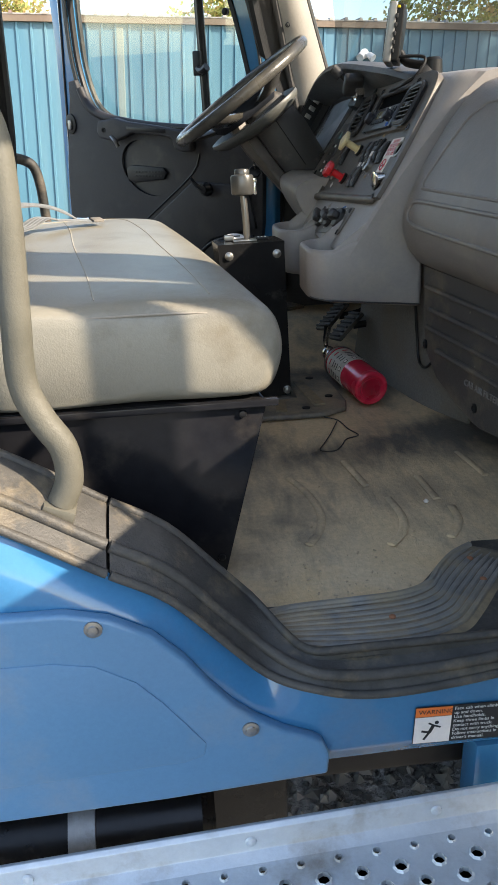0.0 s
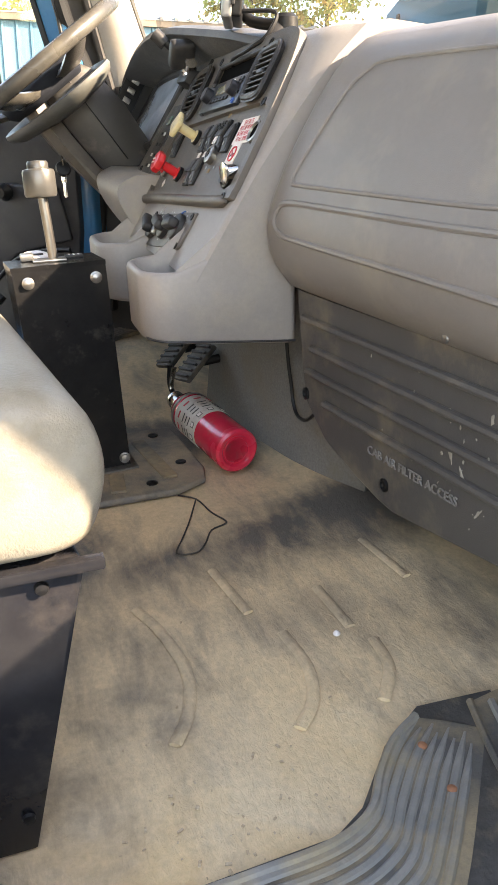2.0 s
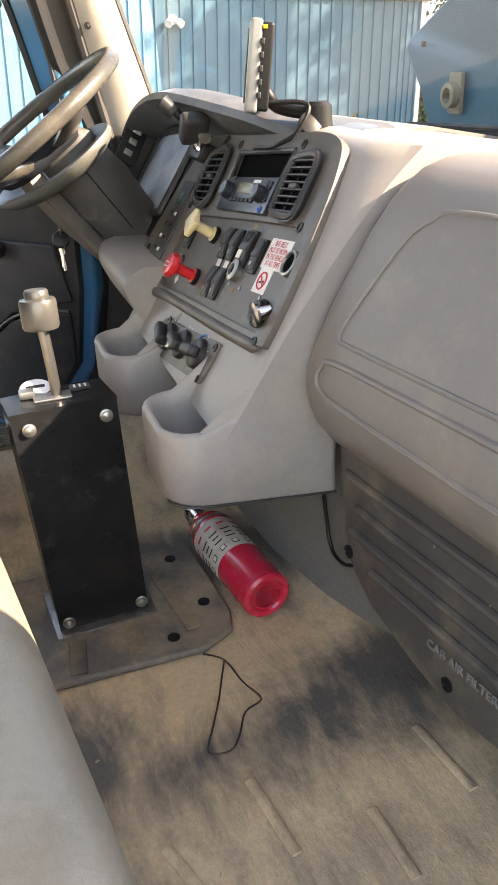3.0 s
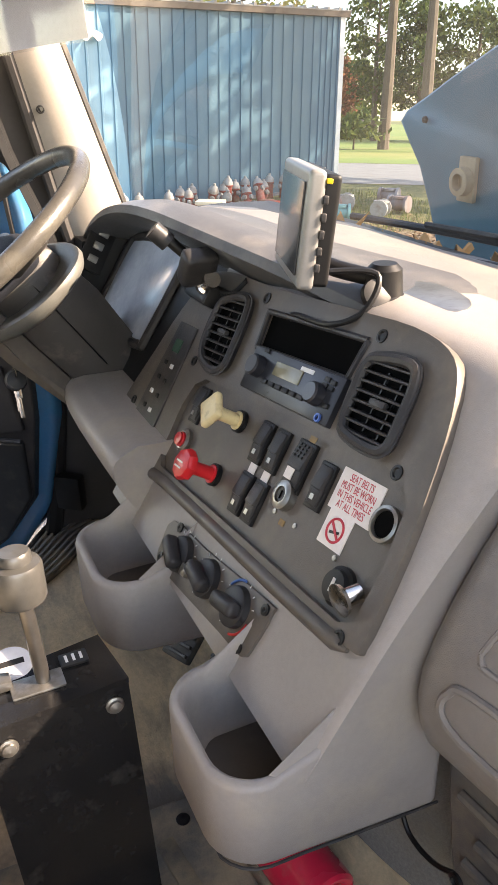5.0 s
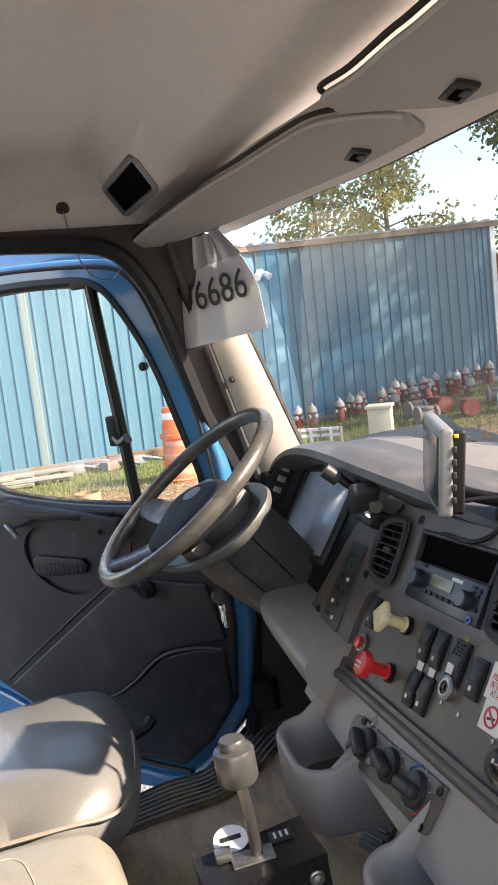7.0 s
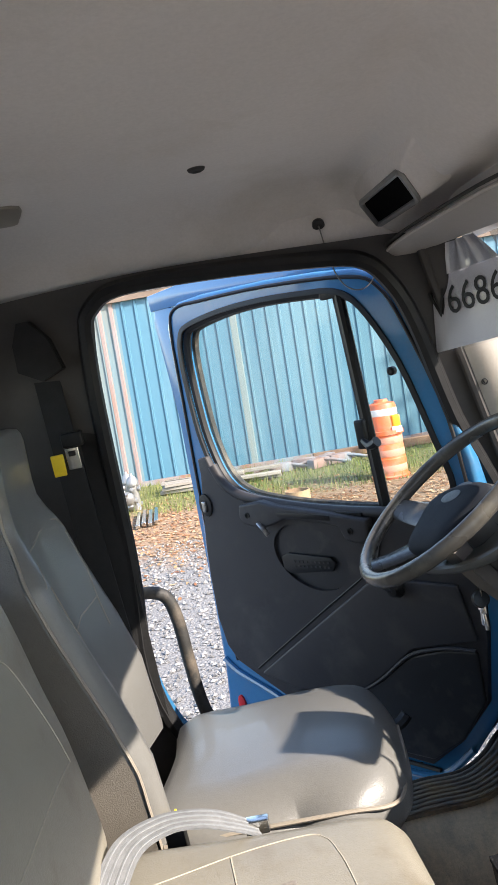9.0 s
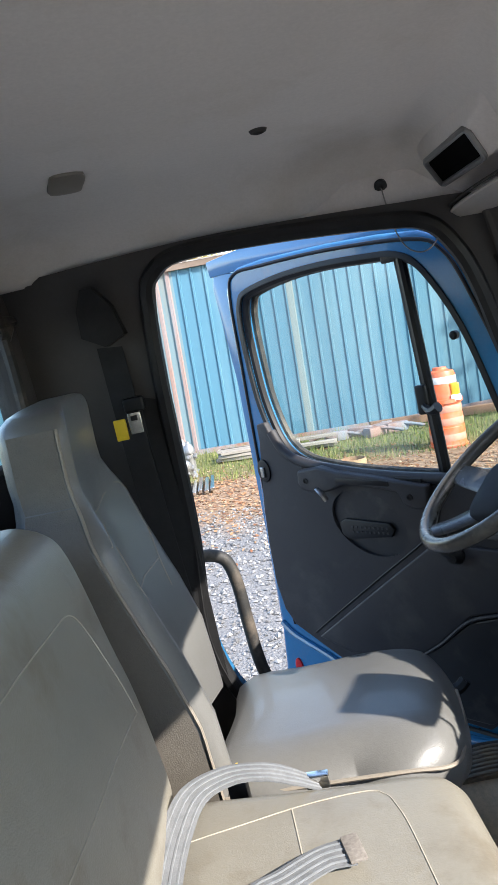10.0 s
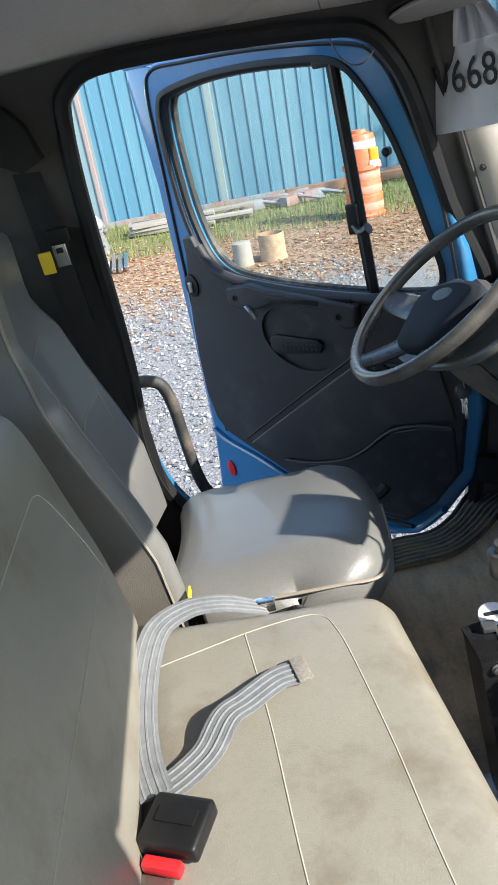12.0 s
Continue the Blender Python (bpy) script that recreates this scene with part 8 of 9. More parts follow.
def zoned_ground():
    """Gravel by the truck, then fallen leaves, then thin grass along the shed."""
    m = bpy.data.materials.new("yard_ground")
    m.use_nodes = True
    n, l = m.node_tree.nodes, m.node_tree.links
    bsdf = n["Principled BSDF"]
    bsdf.inputs["Roughness"].default_value = 0.95
    co = n.new("ShaderNodeTexCoord")
    sep = n.new("ShaderNodeSeparateXYZ")
    l.new(co.outputs["Object"], sep.inputs[0])

    def tex(s, d=5.0):
        t = n.new("ShaderNodeTexNoise")
        t.inputs["Scale"].default_value, t.inputs["Detail"].default_value = s, d
        l.new(co.outputs["Object"], t.inputs["Vector"])
        return t.outputs["Fac"]

    def rng(src, a, b):
        r = n.new("ShaderNodeMapRange")
        r.inputs["From Min"].default_value, r.inputs["From Max"].default_value = a, b
        l.new(src, r.inputs["Value"])
        return r.outputs[0]

    def add(a, b, k):
        t = n.new("ShaderNodeMath")
        t.operation = "MULTIPLY_ADD"
        l.new(a, t.inputs[0])
        t.inputs[1].default_value = k
        l.new(b, t.inputs[2])
        return t.outputs[0]

    def mix(f, a, b):
        k = n.new("ShaderNodeMix")
        k.data_type = "RGBA"
        l.new(f, k.inputs[0])
        for s, v in ((k.inputs[6], a), (k.inputs[7], b)):
            if isinstance(v, tuple):
                s.default_value = (*v, 1)
            else:
                l.new(v, s)
        return k.outputs[2]

    fine = tex(45, 8)
    gravel = mix(rng(fine, 0.35, 0.65), (0.11, 0.107, 0.102), (0.23, 0.224, 0.216))
    leaf = mix(rng(tex(14, 8), 0.35, 0.65), (0.15, 0.08, 0.038), (0.31, 0.22, 0.14))
    grass = mix(rng(tex(9, 8), 0.3, 0.7), (0.07, 0.09, 0.022), (0.19, 0.18, 0.07))
    yy = add(tex(0.9, 6), sep.outputs["Y"], 2.2)
    colour = mix(rng(yy, 8.6, 9.6), gravel, leaf)
    colour = mix(rng(yy, 11.6, 13.2), colour, grass)
    l.new(colour, bsdf.inputs["Base Color"])
    bp = n.new("ShaderNodeBump")
    bp.inputs["Strength"].default_value, bp.inputs["Distance"].default_value = 0.9, 0.03
    l.new(fine, bp.inputs["Height"])
    l.new(bp.outputs[0], bsdf.inputs["Normal"])
    return m


def spaced(u):
    return math.copysign(abs(2 * u - 1) ** 3.2 * 900 + abs(2 * u - 1) * 25, u - 0.5)


solid("ground", sheet(lambda u, v: (spaced(u), 8 + spaced(v), ground_z(spaced(u), 8 + spaced(v))), 90, 90), zoned_ground(), "gravel yard with fallen leaves and thin grass", "ground", cab=False, angle=60)
VIEW, ACR = Vector((0.55, 0.835, 0)), Vector((0.835, -0.55, 0))
ASPH = surface("asphalt", (0.17, 0.17, 0.17), (0.23, 0.23, 0.225), 0.9, 2, 0.4, 20)
LAWN = surface("lawn", (0.11, 0.17, 0.035), (0.17, 0.23, 0.06), 0.95, 0.35, 0.6, 6, dirt=(0.30, 0.26, 0.09), dirt_amount=0.35, dirt_scale=0.15)


def band(name, d0, d1, half, lift, material, label, cat_):
    solid(name, sheet(lambda u, v: tuple((VIEW * (d0 + (d1 - d0) * v) + ACR * half * (2 * u - 1)).to_tuple()[:2]) + (-0.55 + lift,), 8, 4), material, label, cat_, cab=False)


band("road", 19.8, 29.5, 60, 0.012, ASPH, "grey asphalt drive beyond the shed", "road")
band("lawn", 29.5, 300, 300, 0.02, LAWN, "mown autumn lawn beyond the drive", "lawn")

# ---- loose stuff on the ground ----
def scatter(name, label, cat_, count, area, shape, material, seed):
    rs = np.random.RandomState(seed)
    vs, fs = [], []
    for k in range(count):
        x, y = area(rs)
        v, f = shape(rs)
        o = len(vs)
        a = rs.uniform(0, 6.28)
        c, s = math.cos(a), math.sin(a)
        z = ground_z(x, y)
        vs += [(x + c * p[0] - s * p[1], y + s * p[0] + c * p[1], z + p[2]) for p in v]
        fs += [tuple(o + i for i in q) for q in f]
    me = bpy.data.meshes.new(name)
    me.from_pydata(vs, [], fs)
    me.materials.append(material)
    ob = new(name, me)
    return tagged(ob, label, cat_, "", "stuff")


def island_tones(name, stops, rough=0.9, through_=0.0):
    m = bpy.data.materials.new(name)
    m.use_nodes = True
    n, l = m.node_tree.nodes, m.node_tree.links
    geo, ramp = n.new("ShaderNodeNewGeometry"), n.new("ShaderNodeValToRGB")
    for i, (p, c) in enumerate(stops):
        e = ramp.color_ramp.elements[i] if i < 2 else ramp.color_ramp.elements.new(p)
        e.position, e.color = p, (*c, 1)
    l.new(geo.outputs["Random Per Island"], ramp.inputs[0])
    l.new(ramp.outputs[0], n["Principled BSDF"].inputs["Base Color"])
    n["Principled BSDF"].inputs["Roughness"].default_value = rough
    if through_:
        tl, mx = n.new("ShaderNodeBsdfTranslucent"), n.new("ShaderNodeMixShader")
        mx.inputs[0].default_value = through_
        l.new(ramp.outputs[0], tl.inputs["Color"])
        l.new(n["Principled BSDF"].outputs[0], mx.inputs[1])
        l.new(tl.outputs[0], mx.inputs[2])
        l.new(mx.outputs[0], n["Material Output"].inputs["Surface"])
    return m


def stone(rs):
    r = rs.uniform(0.008, 0.028)
    j = lambda: rs.uniform(0.6, 1.25)
    v = [(r * j(), 0, 0.3 * r), (0, r * j(), 0.3 * r), (-r * j(), 0, 0.3 * r), (0, -r * j(), 0.3 * r), (0.2 * r, 0.1 * r, r * j()), (0, 0, -0.4 * r)]
    return v, [(0, 1, 4), (1, 2, 4), (2, 3, 4), (3, 0, 4), (1, 0, 5), (2, 1, 5), (3, 2, 5), (0, 3, 5)]


def leaf(rs):
    a = rs.uniform(0.020, 0.045)
    h = [rs.uniform(0.0, 0.022) for _ in range(5)]
    v = [(-a, 0, h[0]), (-0.3 * a, 0.5 * a, h[1]), (0.5 * a, 0.45 * a, h[2]), (a, 0, h[3]), (0.5 * a, -0.5 * a, h[4]), (-0.3 * a, -0.45 * a, h[1])]
    return v, [(0, 1, 5), (1, 2, 4, 5), (2, 3, 4)]


def blade(rs):
    h = rs.uniform(0.05, 0.16)
    return [(-0.006, 0, 0), (0.006, 0, 0), (rs.uniform(-0.04, 0.04), rs.uniform(-0.04, 0.04), h)], [(0, 1, 2)]


GR = island_tones("gravel_stones", ((0.0, (0.08, 0.078, 0.075)), (1.0, (0.30, 0.293, 0.285)), (0.5, (0.16, 0.156, 0.15))))
LV = island_tones("fallen_leaves", ((0.0, (0.13, 0.05, 0.022)), (1.0, (0.38, 0.29, 0.18)), (0.35, (0.25, 0.12, 0.05)), (0.7, (0.30, 0.18, 0.09))))
GB = island_tones("grass_blades", ((0.0, (0.09, 0.13, 0.03)), (1.0, (0.25, 0.23, 0.09)), (0.6, (0.12, 0.15, 0.035))))
scatter("gravel", "pale grey gravel stones beside the truck", "gravel", 9000, lambda r: (r.uniform(-3.0, 0.8), r.uniform(1.0, 8.6)), stone, GR, 1)
# darker stone tones carry the shade under the truck
scatter("gravel", "gravel stones under the truck step, toned dark for the shade there", "gravel", 5200, lambda r: (r.uniform(-0.6, 1.6), r.uniform(-1.0, 1.2)), stone, island_tones("shaded_gravel", ((0.0, (0.012, 0.011, 0.010)), (1.0, (0.11, 0.10, 0.09)), (0.6, (0.045, 0.042, 0.038)))), 4)
scatter("fallen_leaves", "brown fallen oak leaves on the yard", "leaves", 11000, lambda r: (r.uniform(-6.0, 9.0), min(13.5, max(5.5, r.normal(9.4, 1.4)))), leaf, LV, 2)
scatter("grass", "thin yellowing grass along the shed", "grass", 14000, lambda r: (r.uniform(-6.0, 10.0), r.uniform(10.6, 14.4)), blade, GB, 3)

# ---- the blue metal shed ----
W_A, W_B = Vector((-7.0, 13.75, 0)), Vector((9.5, 15.4, 0))
W_D = (W_B - W_A).normalized()
W_N = Vector((W_D.y, -W_D.x, 0))
W_LEN = (W_B - W_A).length
PANELW = surface("blue_sheet_steel", (0.046, 0.131, 0.188), (0.057, 0.151, 0.210), 0.5, 0.7, 0.05, 20, metal=0.0, dirt=(0.116, 0.209, 0.243), dirt_amount=0.35, dirt_scale=0.9, rand=0.07, stretch=(1, 1, 0.12))
RUSTW = surface("rusty_sheet_steel", (0.242, 0.171, 0.142), (0.157, 0.242, 0.299), 0.7, 2.2, 0.1, 30, dirt=(0.214, 0.093, 0.050), dirt_amount=0.5, dirt_scale=2.5, stretch=(1, 1, 0.08))
FADED = surface("faded_sheet_steel", (0.148, 0.182, 0.177), (0.103, 0.182, 0.217), 0.65, 2.5, 0.05, 30, dirt=(0.194, 0.165, 0.114), dirt_amount=0.4, dirt_scale=2, stretch=(1, 1, 0.06))
shed = thing("metal_shed", W_A.lerp(W_B, 0.5) + Vector((0, 0, -1)), "long blue ribbed sheet-metal shed, rusty at one end", "shed", cab=False)


def roof_edge(s):
    return 2.62 + 0.025 * max(0.0, s - 4)


def shed_panel(s0, w):
    """One sheet with its ribs: a stepped profile carried up the wall."""
    prof = [(0.0, 0.0)]
    ribs = 4
    for k in range(ribs):
        c = w * (k + 0.5) / ribs
        prof += [(c - 0.030, 0.0), (c - 0.018, 0.028), (c + 0.018, 0.028), (c + 0.030, 0.0)]
    prof.append((w, 0.0))
    lo, hi = [], []
    for a, d in prof:
        p = W_A + W_D * (s0 + a) + W_N * d
        lo.append(Vector((p.x, p.y, ground_z(p.x, p.y - 0.3) - 0.02)))
        hi.append(Vector((p.x, p.y, roof_edge(s0 + a))))
    return loft([lo, hi], False, False)


s0, k = 0.0, 0
while s0 < W_LEN - 0.05:
    w = min(1.0, W_LEN - s0)
    part("wall_panel", shed_panel(s0, w), FADED if k in (2, 3) else PANELW, shed, angle=20)
    s0 += w
    k += 1
for s in (3.05, 3.30, 3.62, 3.85):
    b = loft([[W_A + W_D * (s + a) + W_N * d + Vector((0, 0, z)) for a, d in ((0, 0.004), (0.02, 0.034), (0.08, 0.034), (0.10, 0.004))] for z in (-1.0, 2.6)], False, False)
    part("rusty_rib", b, RUSTW, shed)
b = loft([[W_A + W_D * (6.12 + a) + W_N * d + Vector((0, 0, z)) for a, d in ((0, 0.004), (0.02, 0.032), (0.13, 0.032), (0.15, 0.004))] for z in (-1.0, 2.6)], False, False)
part("pale_rib", b, FADED, shed)
part("skirting", loft([[W_A + W_D * s + W_N * d + Vector((0, 0, ground_z((W_A + W_D * s).x, 13.6) + z)) for d, z in ((0.02, 0.0), (0.07, 0.0), (0.07, 0.10), (0.02, 0.10))] for s in (0, 4, 8, 12, W_LEN)]), RUSTW, shed)
part("eaves", loft([[W_A + W_D * s + W_N * d + Vector((0, 0, roof_edge(s) + z)) for d, z in ((-0.05, -0.02), (0.10, -0.02), (0.11, 0.10), (-0.05, 0.10))] for s in (-0.1, 4, 8, 12, W_LEN + 0.15)]), surface("weathered_eaves", (0.13, 0.095, 0.07), (0.20, 0.155, 0.12), 0.8, 3, 0.2, 20), shed)
part("roof", sheet(lambda u, v: tuple(W_A + W_D * (W_LEN + 0.15) * u - W_N * (-0.12 + 8.0 * v) + Vector((0, 0, roof_edge(W_LEN * u) + 0.11 + 0.9 * v))), 30, 2, 0.02), surface("shed_roof_steel", (0.32, 0.30, 0.28), (0.40, 0.38, 0.36), 0.5, 2, 0.1, 20, metal=0.3), shed)
for k in range(56):
    s = 0.15 + k * (W_LEN - 0.3) / 55
    part("roof_rib", loft([[W_A + W_D * (s + a) + W_N * d + Vector((0, 0, roof_edge(s) + z)) for a, z in ((-0.04, 0.10), (-0.02, 0.15), (0.02, 0.15), (0.04, 0.10))] for d in (0.13, -0.2)]), RUSTW if k % 7 == 0 else surface("eaves_rib", (0.30, 0.26, 0.22), (0.38, 0.34, 0.30), 0.7, 3, 0) if k == 1 else bpy.data.materials.get("eaves_rib") or RUSTW, shed)
part("corner_post", loft([[W_B + W_D * a + W_N * d + Vector((0, 0, z)) for a, d in ((-0.06, 0.05), (0.06, 0.05), (0.06, -0.10), (-0.06, -0.10))] for z in (-0.7, roof_edge(W_LEN))]), surface("white_corner_trim", (0.62, 0.62, 0.60), (0.7, 0.7, 0.68), 0.6, 3, 0.05), shed)
part("end_wall", loft([[W_B + Vector((0, 0, z)) - W_N * 0.0, W_B - W_N * 8.0 + Vector((0, 0, z))] for z in (-0.8, 3.1)], False, False), PANELW, shed)
part("back_wall", loft([[W_A - W_N * 8.0 + Vector((0, 0, z)), W_B - W_N * 8.0 + Vector((0, 0, z))] for z in (-1.0, 3.6)], False, False), PANELW, shed)
fl = W_A + W_D * 10.95 + W_N * 0.0 + Vector((0, 0, 2.33))
lampw = thing("wall_floodlight", fl, "small white twin floodlight on the shed wall", "floodlight", cab=False)
part("plate", lathe([(0.09, 0), (0.09, 0.03), (0.04, 0.05), (0.0005, 0.05)], frame_m(fl, W_D, (0, 0, 1)) @ Matrix.Scale(1, 4), 18), PAPER, lampw)
for sx in (-0.10, 0.10):
    part("head", lathe([(0.03, 0), (0.06, 0.05), (0.075, 0.16), (0.07, 0.165), (0.0005, 0.15)], frame_m(fl + W_D * sx * 0.6 + W_N * 0.06, W_D, (0, 0.0, 1)) @ Matrix.Rotation(sx * 6, 4, "Y") @ Matrix.Rotation(0.6, 4, "X"), 16), PAPER, lampw)

# ---- things along the shed ----
ORANGE = surface("orange_plastic", (0.62, 0.11, 0.03), (0.72, 0.15, 0.05), 0.45, 6, 0.05, 60, dirt=(0.45, 0.22, 0.16), dirt_amount=0.4, dirt_scale=5)
REFL = surface("dull_reflective_band", (0.50, 0.20, 0.13), (0.58, 0.28, 0.20), 0.5, 8, 0.05)
dr = Vector((1.32, 11.0, -1.0))
drum = thing("traffic_drum", dr, "two stacked orange traffic drums with dull reflective bands", "traffic drum", cab=False)
part("lower_drum", lathe([(0.29, 0), (0.30, 0.03), (0.27, 0.05), (0.27, 0.30), (0.262, 0.31), (0.262, 0.48), (0.255, 0.50), (0.255, 0.66), (0.285, 0.67), (0.285, 0.73), (0.10, 0.74)], Matrix.Translation(dr), 28), ORANGE, drum)
part("upper_drum", lathe([(0.24, 0.73), (0.235, 0.90), (0.225, 0.92), (0.22, 1.08), (0.20, 1.14), (0.11, 1.16), (0.10, 1.20), (0.0005, 1.20)], Matrix.Translation(dr), 28), ORANGE, drum)
for z, r0, r1 in ((0.10, 0.272, 0.272), (0.34, 0.2635, 0.2635), (0.53, 0.257, 0.257), (0.96, 0.226, 0.224)):
    part("band", lathe([(r0, z), (r0 + 0.001, z + 0.002), (r1 + 0.001, z + 0.10), (r1, z + 0.102)], Matrix.Translation(dr), 28), REFL if z < 0.9 else LABEL, drum)
part("warning_light", rbox(dr + Vector((0.16, -0.20, 0.86)), (0.13, 0.07, 0.20), 0.03, 3), surface("amber_lens", (0.75, 0.30, 0.02), (0.8, 0.34, 0.03), 0.3, 10, 0), drum)
part("light_base", rbox(dr + Vector((0.16, -0.20, 0.74)), (0.15, 0.10, 0.09), 0.01), PAPER, drum)

OLDWOOD = surface("weathered_wood", (0.280, 0.252, 0.210), (0.210, 0.189, 0.161), 0.85, 5, 0.3, 40, stretch=(0.3, 3, 3), rand=0.15)
LOG = surface("rusty_pail_steel", (0.357, 0.238, 0.119), (0.281, 0.212, 0.145), 0.7, 9, 0.2, 60, dirt=(0.212, 0.093, 0.043), dirt_amount=0.35, dirt_scale=9)
for x, y, h, r, tone in ((-0.56, 9.05, 0.29, 0.125, OLDWOOD), (-0.17, 9.15, 0.33, 0.17, LOG)):
    st_ = thing("tree_stump" if tone is OLDWOOD else "rusty_pipe_collar", (x, y, -1.0), "weathered cut stump on the leaf-strewn ground" if tone is OLDWOOD else "short rusty pipe collar standing on the leaves", "stump" if tone is OLDWOOD else "pipe collar", cab=False)
    if tone is OLDWOOD:
        part("block", lathe([(r * 1.08, -0.01), (r, 0.08), (r * 0.96, h), (r * 0.9, h + 0.005), (0.0005, h + 0.002)], Matrix.Translation((x, y, -1.0)), 18), OLDWOOD, st_)
    else:
        part("wall", lathe([(r * 1.1, -0.01), (r, 0.06), (r * 0.98, h), (r * 0.90, h), (r * 0.90, 0.02), (0.0005, 0.02)], Matrix.Translation((x, y, -1.0)), 24), LOG, st_)
for k in range(9):
    x, y = -2.2 + 0.05 * (k % 3), 12.55 + 0.12 * (k % 4)
    ln, z = (1.5, 2.1, 1.1)[k % 3], -0.98 + 0.062 * (k // 3)
    pk = thing("plank", (x, y, z), "weathered grey plank in a stack beside the shed", "plank", "plank stack", cab=False)
    part("board", rbox((x + ln / 2 - 0.3, y, z + 0.03), (ln, 0.16, 0.055), 0.006, 1, Matrix.Rotation(radians((k * 37) % 11 - 5), 3, "Z")), OLDWOOD, pk)
for k in range(4):
    x, y = -2.52 + 0.085 * k, 10.2 + 0.03 * k
    ch = thing("metal_channel", (x, y, -1.0), "bare aluminium channel lying on the grass", "metal channel", "channel pile", cab=False)
    part("channel", rbox((x, y + 0.1, -0.955 + 0.02 * (k % 2)), (0.055, 1.1, 0.05), 0.004, 1, Matrix.Rotation(radians(8), 3, "Z")), CHROME, ch)
for x, y, tw in ((-0.35, 13.2, 10), (0.1, 13.4, -14), (0.35, 13.1, 40), (0.55, 13.5, 70), (0.75, 13.3, 20)):
    z = ground_z(x, y)
    sc = thing("scrap_iron", (x, y, z), "rusty scrap iron lying by the shed wall", "scrap iron", "scrap pile", cab=False)
    part("lump", rbox((x, y, z + 0.09), (0.42, 0.2, 0.17), 0.03, 2, Matrix.Rotation(radians(tw), 3, "Z")), RUSTW, sc)
    part("bar", tube([(x - 0.5, y + 0.1, z + 0.05), (x, y, z + 0.16), (x + 0.5, y - 0.1, z + 0.06)], 0.03, 8, n=2), RUSTW, sc)
wb = thing("wooden_beam", (2.0, 13.9, -0.95), "long brown timber lying along the shed wall", "timber", cab=False)
part("timber", rbox((1.6, 13.95, ground_z(1.6, 13.9) + 0.09), (2.6, 0.16, 0.16), 0.01, 1, Matrix.Rotation(radians(4), 3, "Z")), surface("brown_timber", (0.16, 0.09, 0.05), (0.22, 0.13, 0.08), 0.85, 5, 0.2, 30), wb)

HYR, HYW, HYS = surface("hydrant_red", (0.252, 0.035, 0.021), (0.182, 0.035, 0.028), 0.6, 8, 0.1, 40, dirt=(0.245, 0.175, 0.126), dirt_amount=0.3, dirt_scale=8), surface("hydrant_white", (0.322, 0.315, 0.294), (0.252, 0.238, 0.224), 0.6, 8, 0.05, dirt=(0.175, 0.126, 0.091), dirt_amount=0.3, dirt_scale=9), surface("hydrant_silver", (0.238, 0.238, 0.231), (0.294, 0.294, 0.287), 0.4, 8, 0.05, metal=0.6)


def hydrant(x, y, body_m, cap_m_, z, tip=0.0):
    h = thing("fire_hydrant", (x, y, z), "old red and white fire hydrant stored by the shed" if body_m is HYR else "old silver fire hydrant stored by the shed", "fire hydrant", "stored hydrants", cab=False)
    m = Matrix.Translation((x, y, z)) @ Matrix.Rotation(tip, 4, "X") @ Matrix.Rotation(x * 5, 4, "Z") @ Matrix.Scale(0.80, 4)
    part("barrel", lathe([(0.16, 0), (0.16, 0.04), (0.11, 0.05), (0.10, 0.42), (0.13, 0.44), (0.13, 0.47)], m, 16), body_m, h)
    part("bonnet", lathe([(0.13, 0.47), (0.125, 0.52), (0.09, 0.60), (0.04, 0.64), (0.03, 0.69), (0.0005, 0.69)], m, 16), cap_m_, h)
    for a in (0, math.pi / 2, math.pi):
        part("outlet_cap", lathe([(0.045, 0.09), (0.06, 0.10), (0.06, 0.15), (0.03, 0.16), (0.0005, 0.17)], m @ Matrix.Translation((0, 0, 0.36)) @ Matrix.Rotation(a, 4, "Z") @ Matrix.Rotation(math.pi / 2, 4, "Y"), 12), cap_m_, h)


for k in range(14):
    x = 3.75 + 0.42 * k + 0.1 * math.sin(k * 2.3)
    y = 14.05 + 0.09 * k + 0.22 * math.sin(k * 1.7)
    hydrant(x, y, HYR, HYW, ground_z(x, y) - 0.05)
for k in range(9):
    x, y = 5.6 + 0.28 * k, 14.15 + 0.3 * math.cos(k * 2.1)
    hydrant(x, y, HYR, HYW, ground_z(x, y) + (0.05 if k % 2 else -0.1), 0.5 * math.sin(k))
for x, y, tp in ((-3.0, 12.3, 0), (-2.85, 12.0, 0.1), (-3.05, 11.7, 0.3), (-2.8, 11.5, 0.9)):
    hydrant(x, y, HYS, HYS, -1.0, tp)
ped = thing("utility_pedestal", (4.27, 10.0, -0.95), "cream painted steel utility pedestal standing on the yard", "utility box", cab=False)
CRM = surface("cream_painted_steel", (0.56, 0.50, 0.36), (0.62, 0.56, 0.42), 0.5, 3, 0.05, 30)
zp = ground_z(4.27, 10.0)
part("cabinet", rbox((4.27, 10.05, zp + 0.38), (0.34, 0.34, 0.78), 0.012, 2, Matrix.Rotation(radians(-30), 3, "Z")), CRM, ped)
part("lid", rbox((4.27, 10.05, zp + 0.79), (0.40, 0.40, 0.05), 0.012, 2, Matrix.Rotation(radians(-30), 3, "Z")), CRM, ped)
pal = thing("pallet", (3.6, 11.6, -0.95), "weathered grey pallet leaning among the stored parts", "pallet", cab=False)
for k in range(7):
    part("slat", rbox((3.15 + 0.14 * k, 11.7 - 0.10 * k, ground_z(3.6, 11.5) + 0.22), (0.05, 0.03, 0.42), 0.004, 1), PAPER if k % 2 else OLDWOOD, pal)
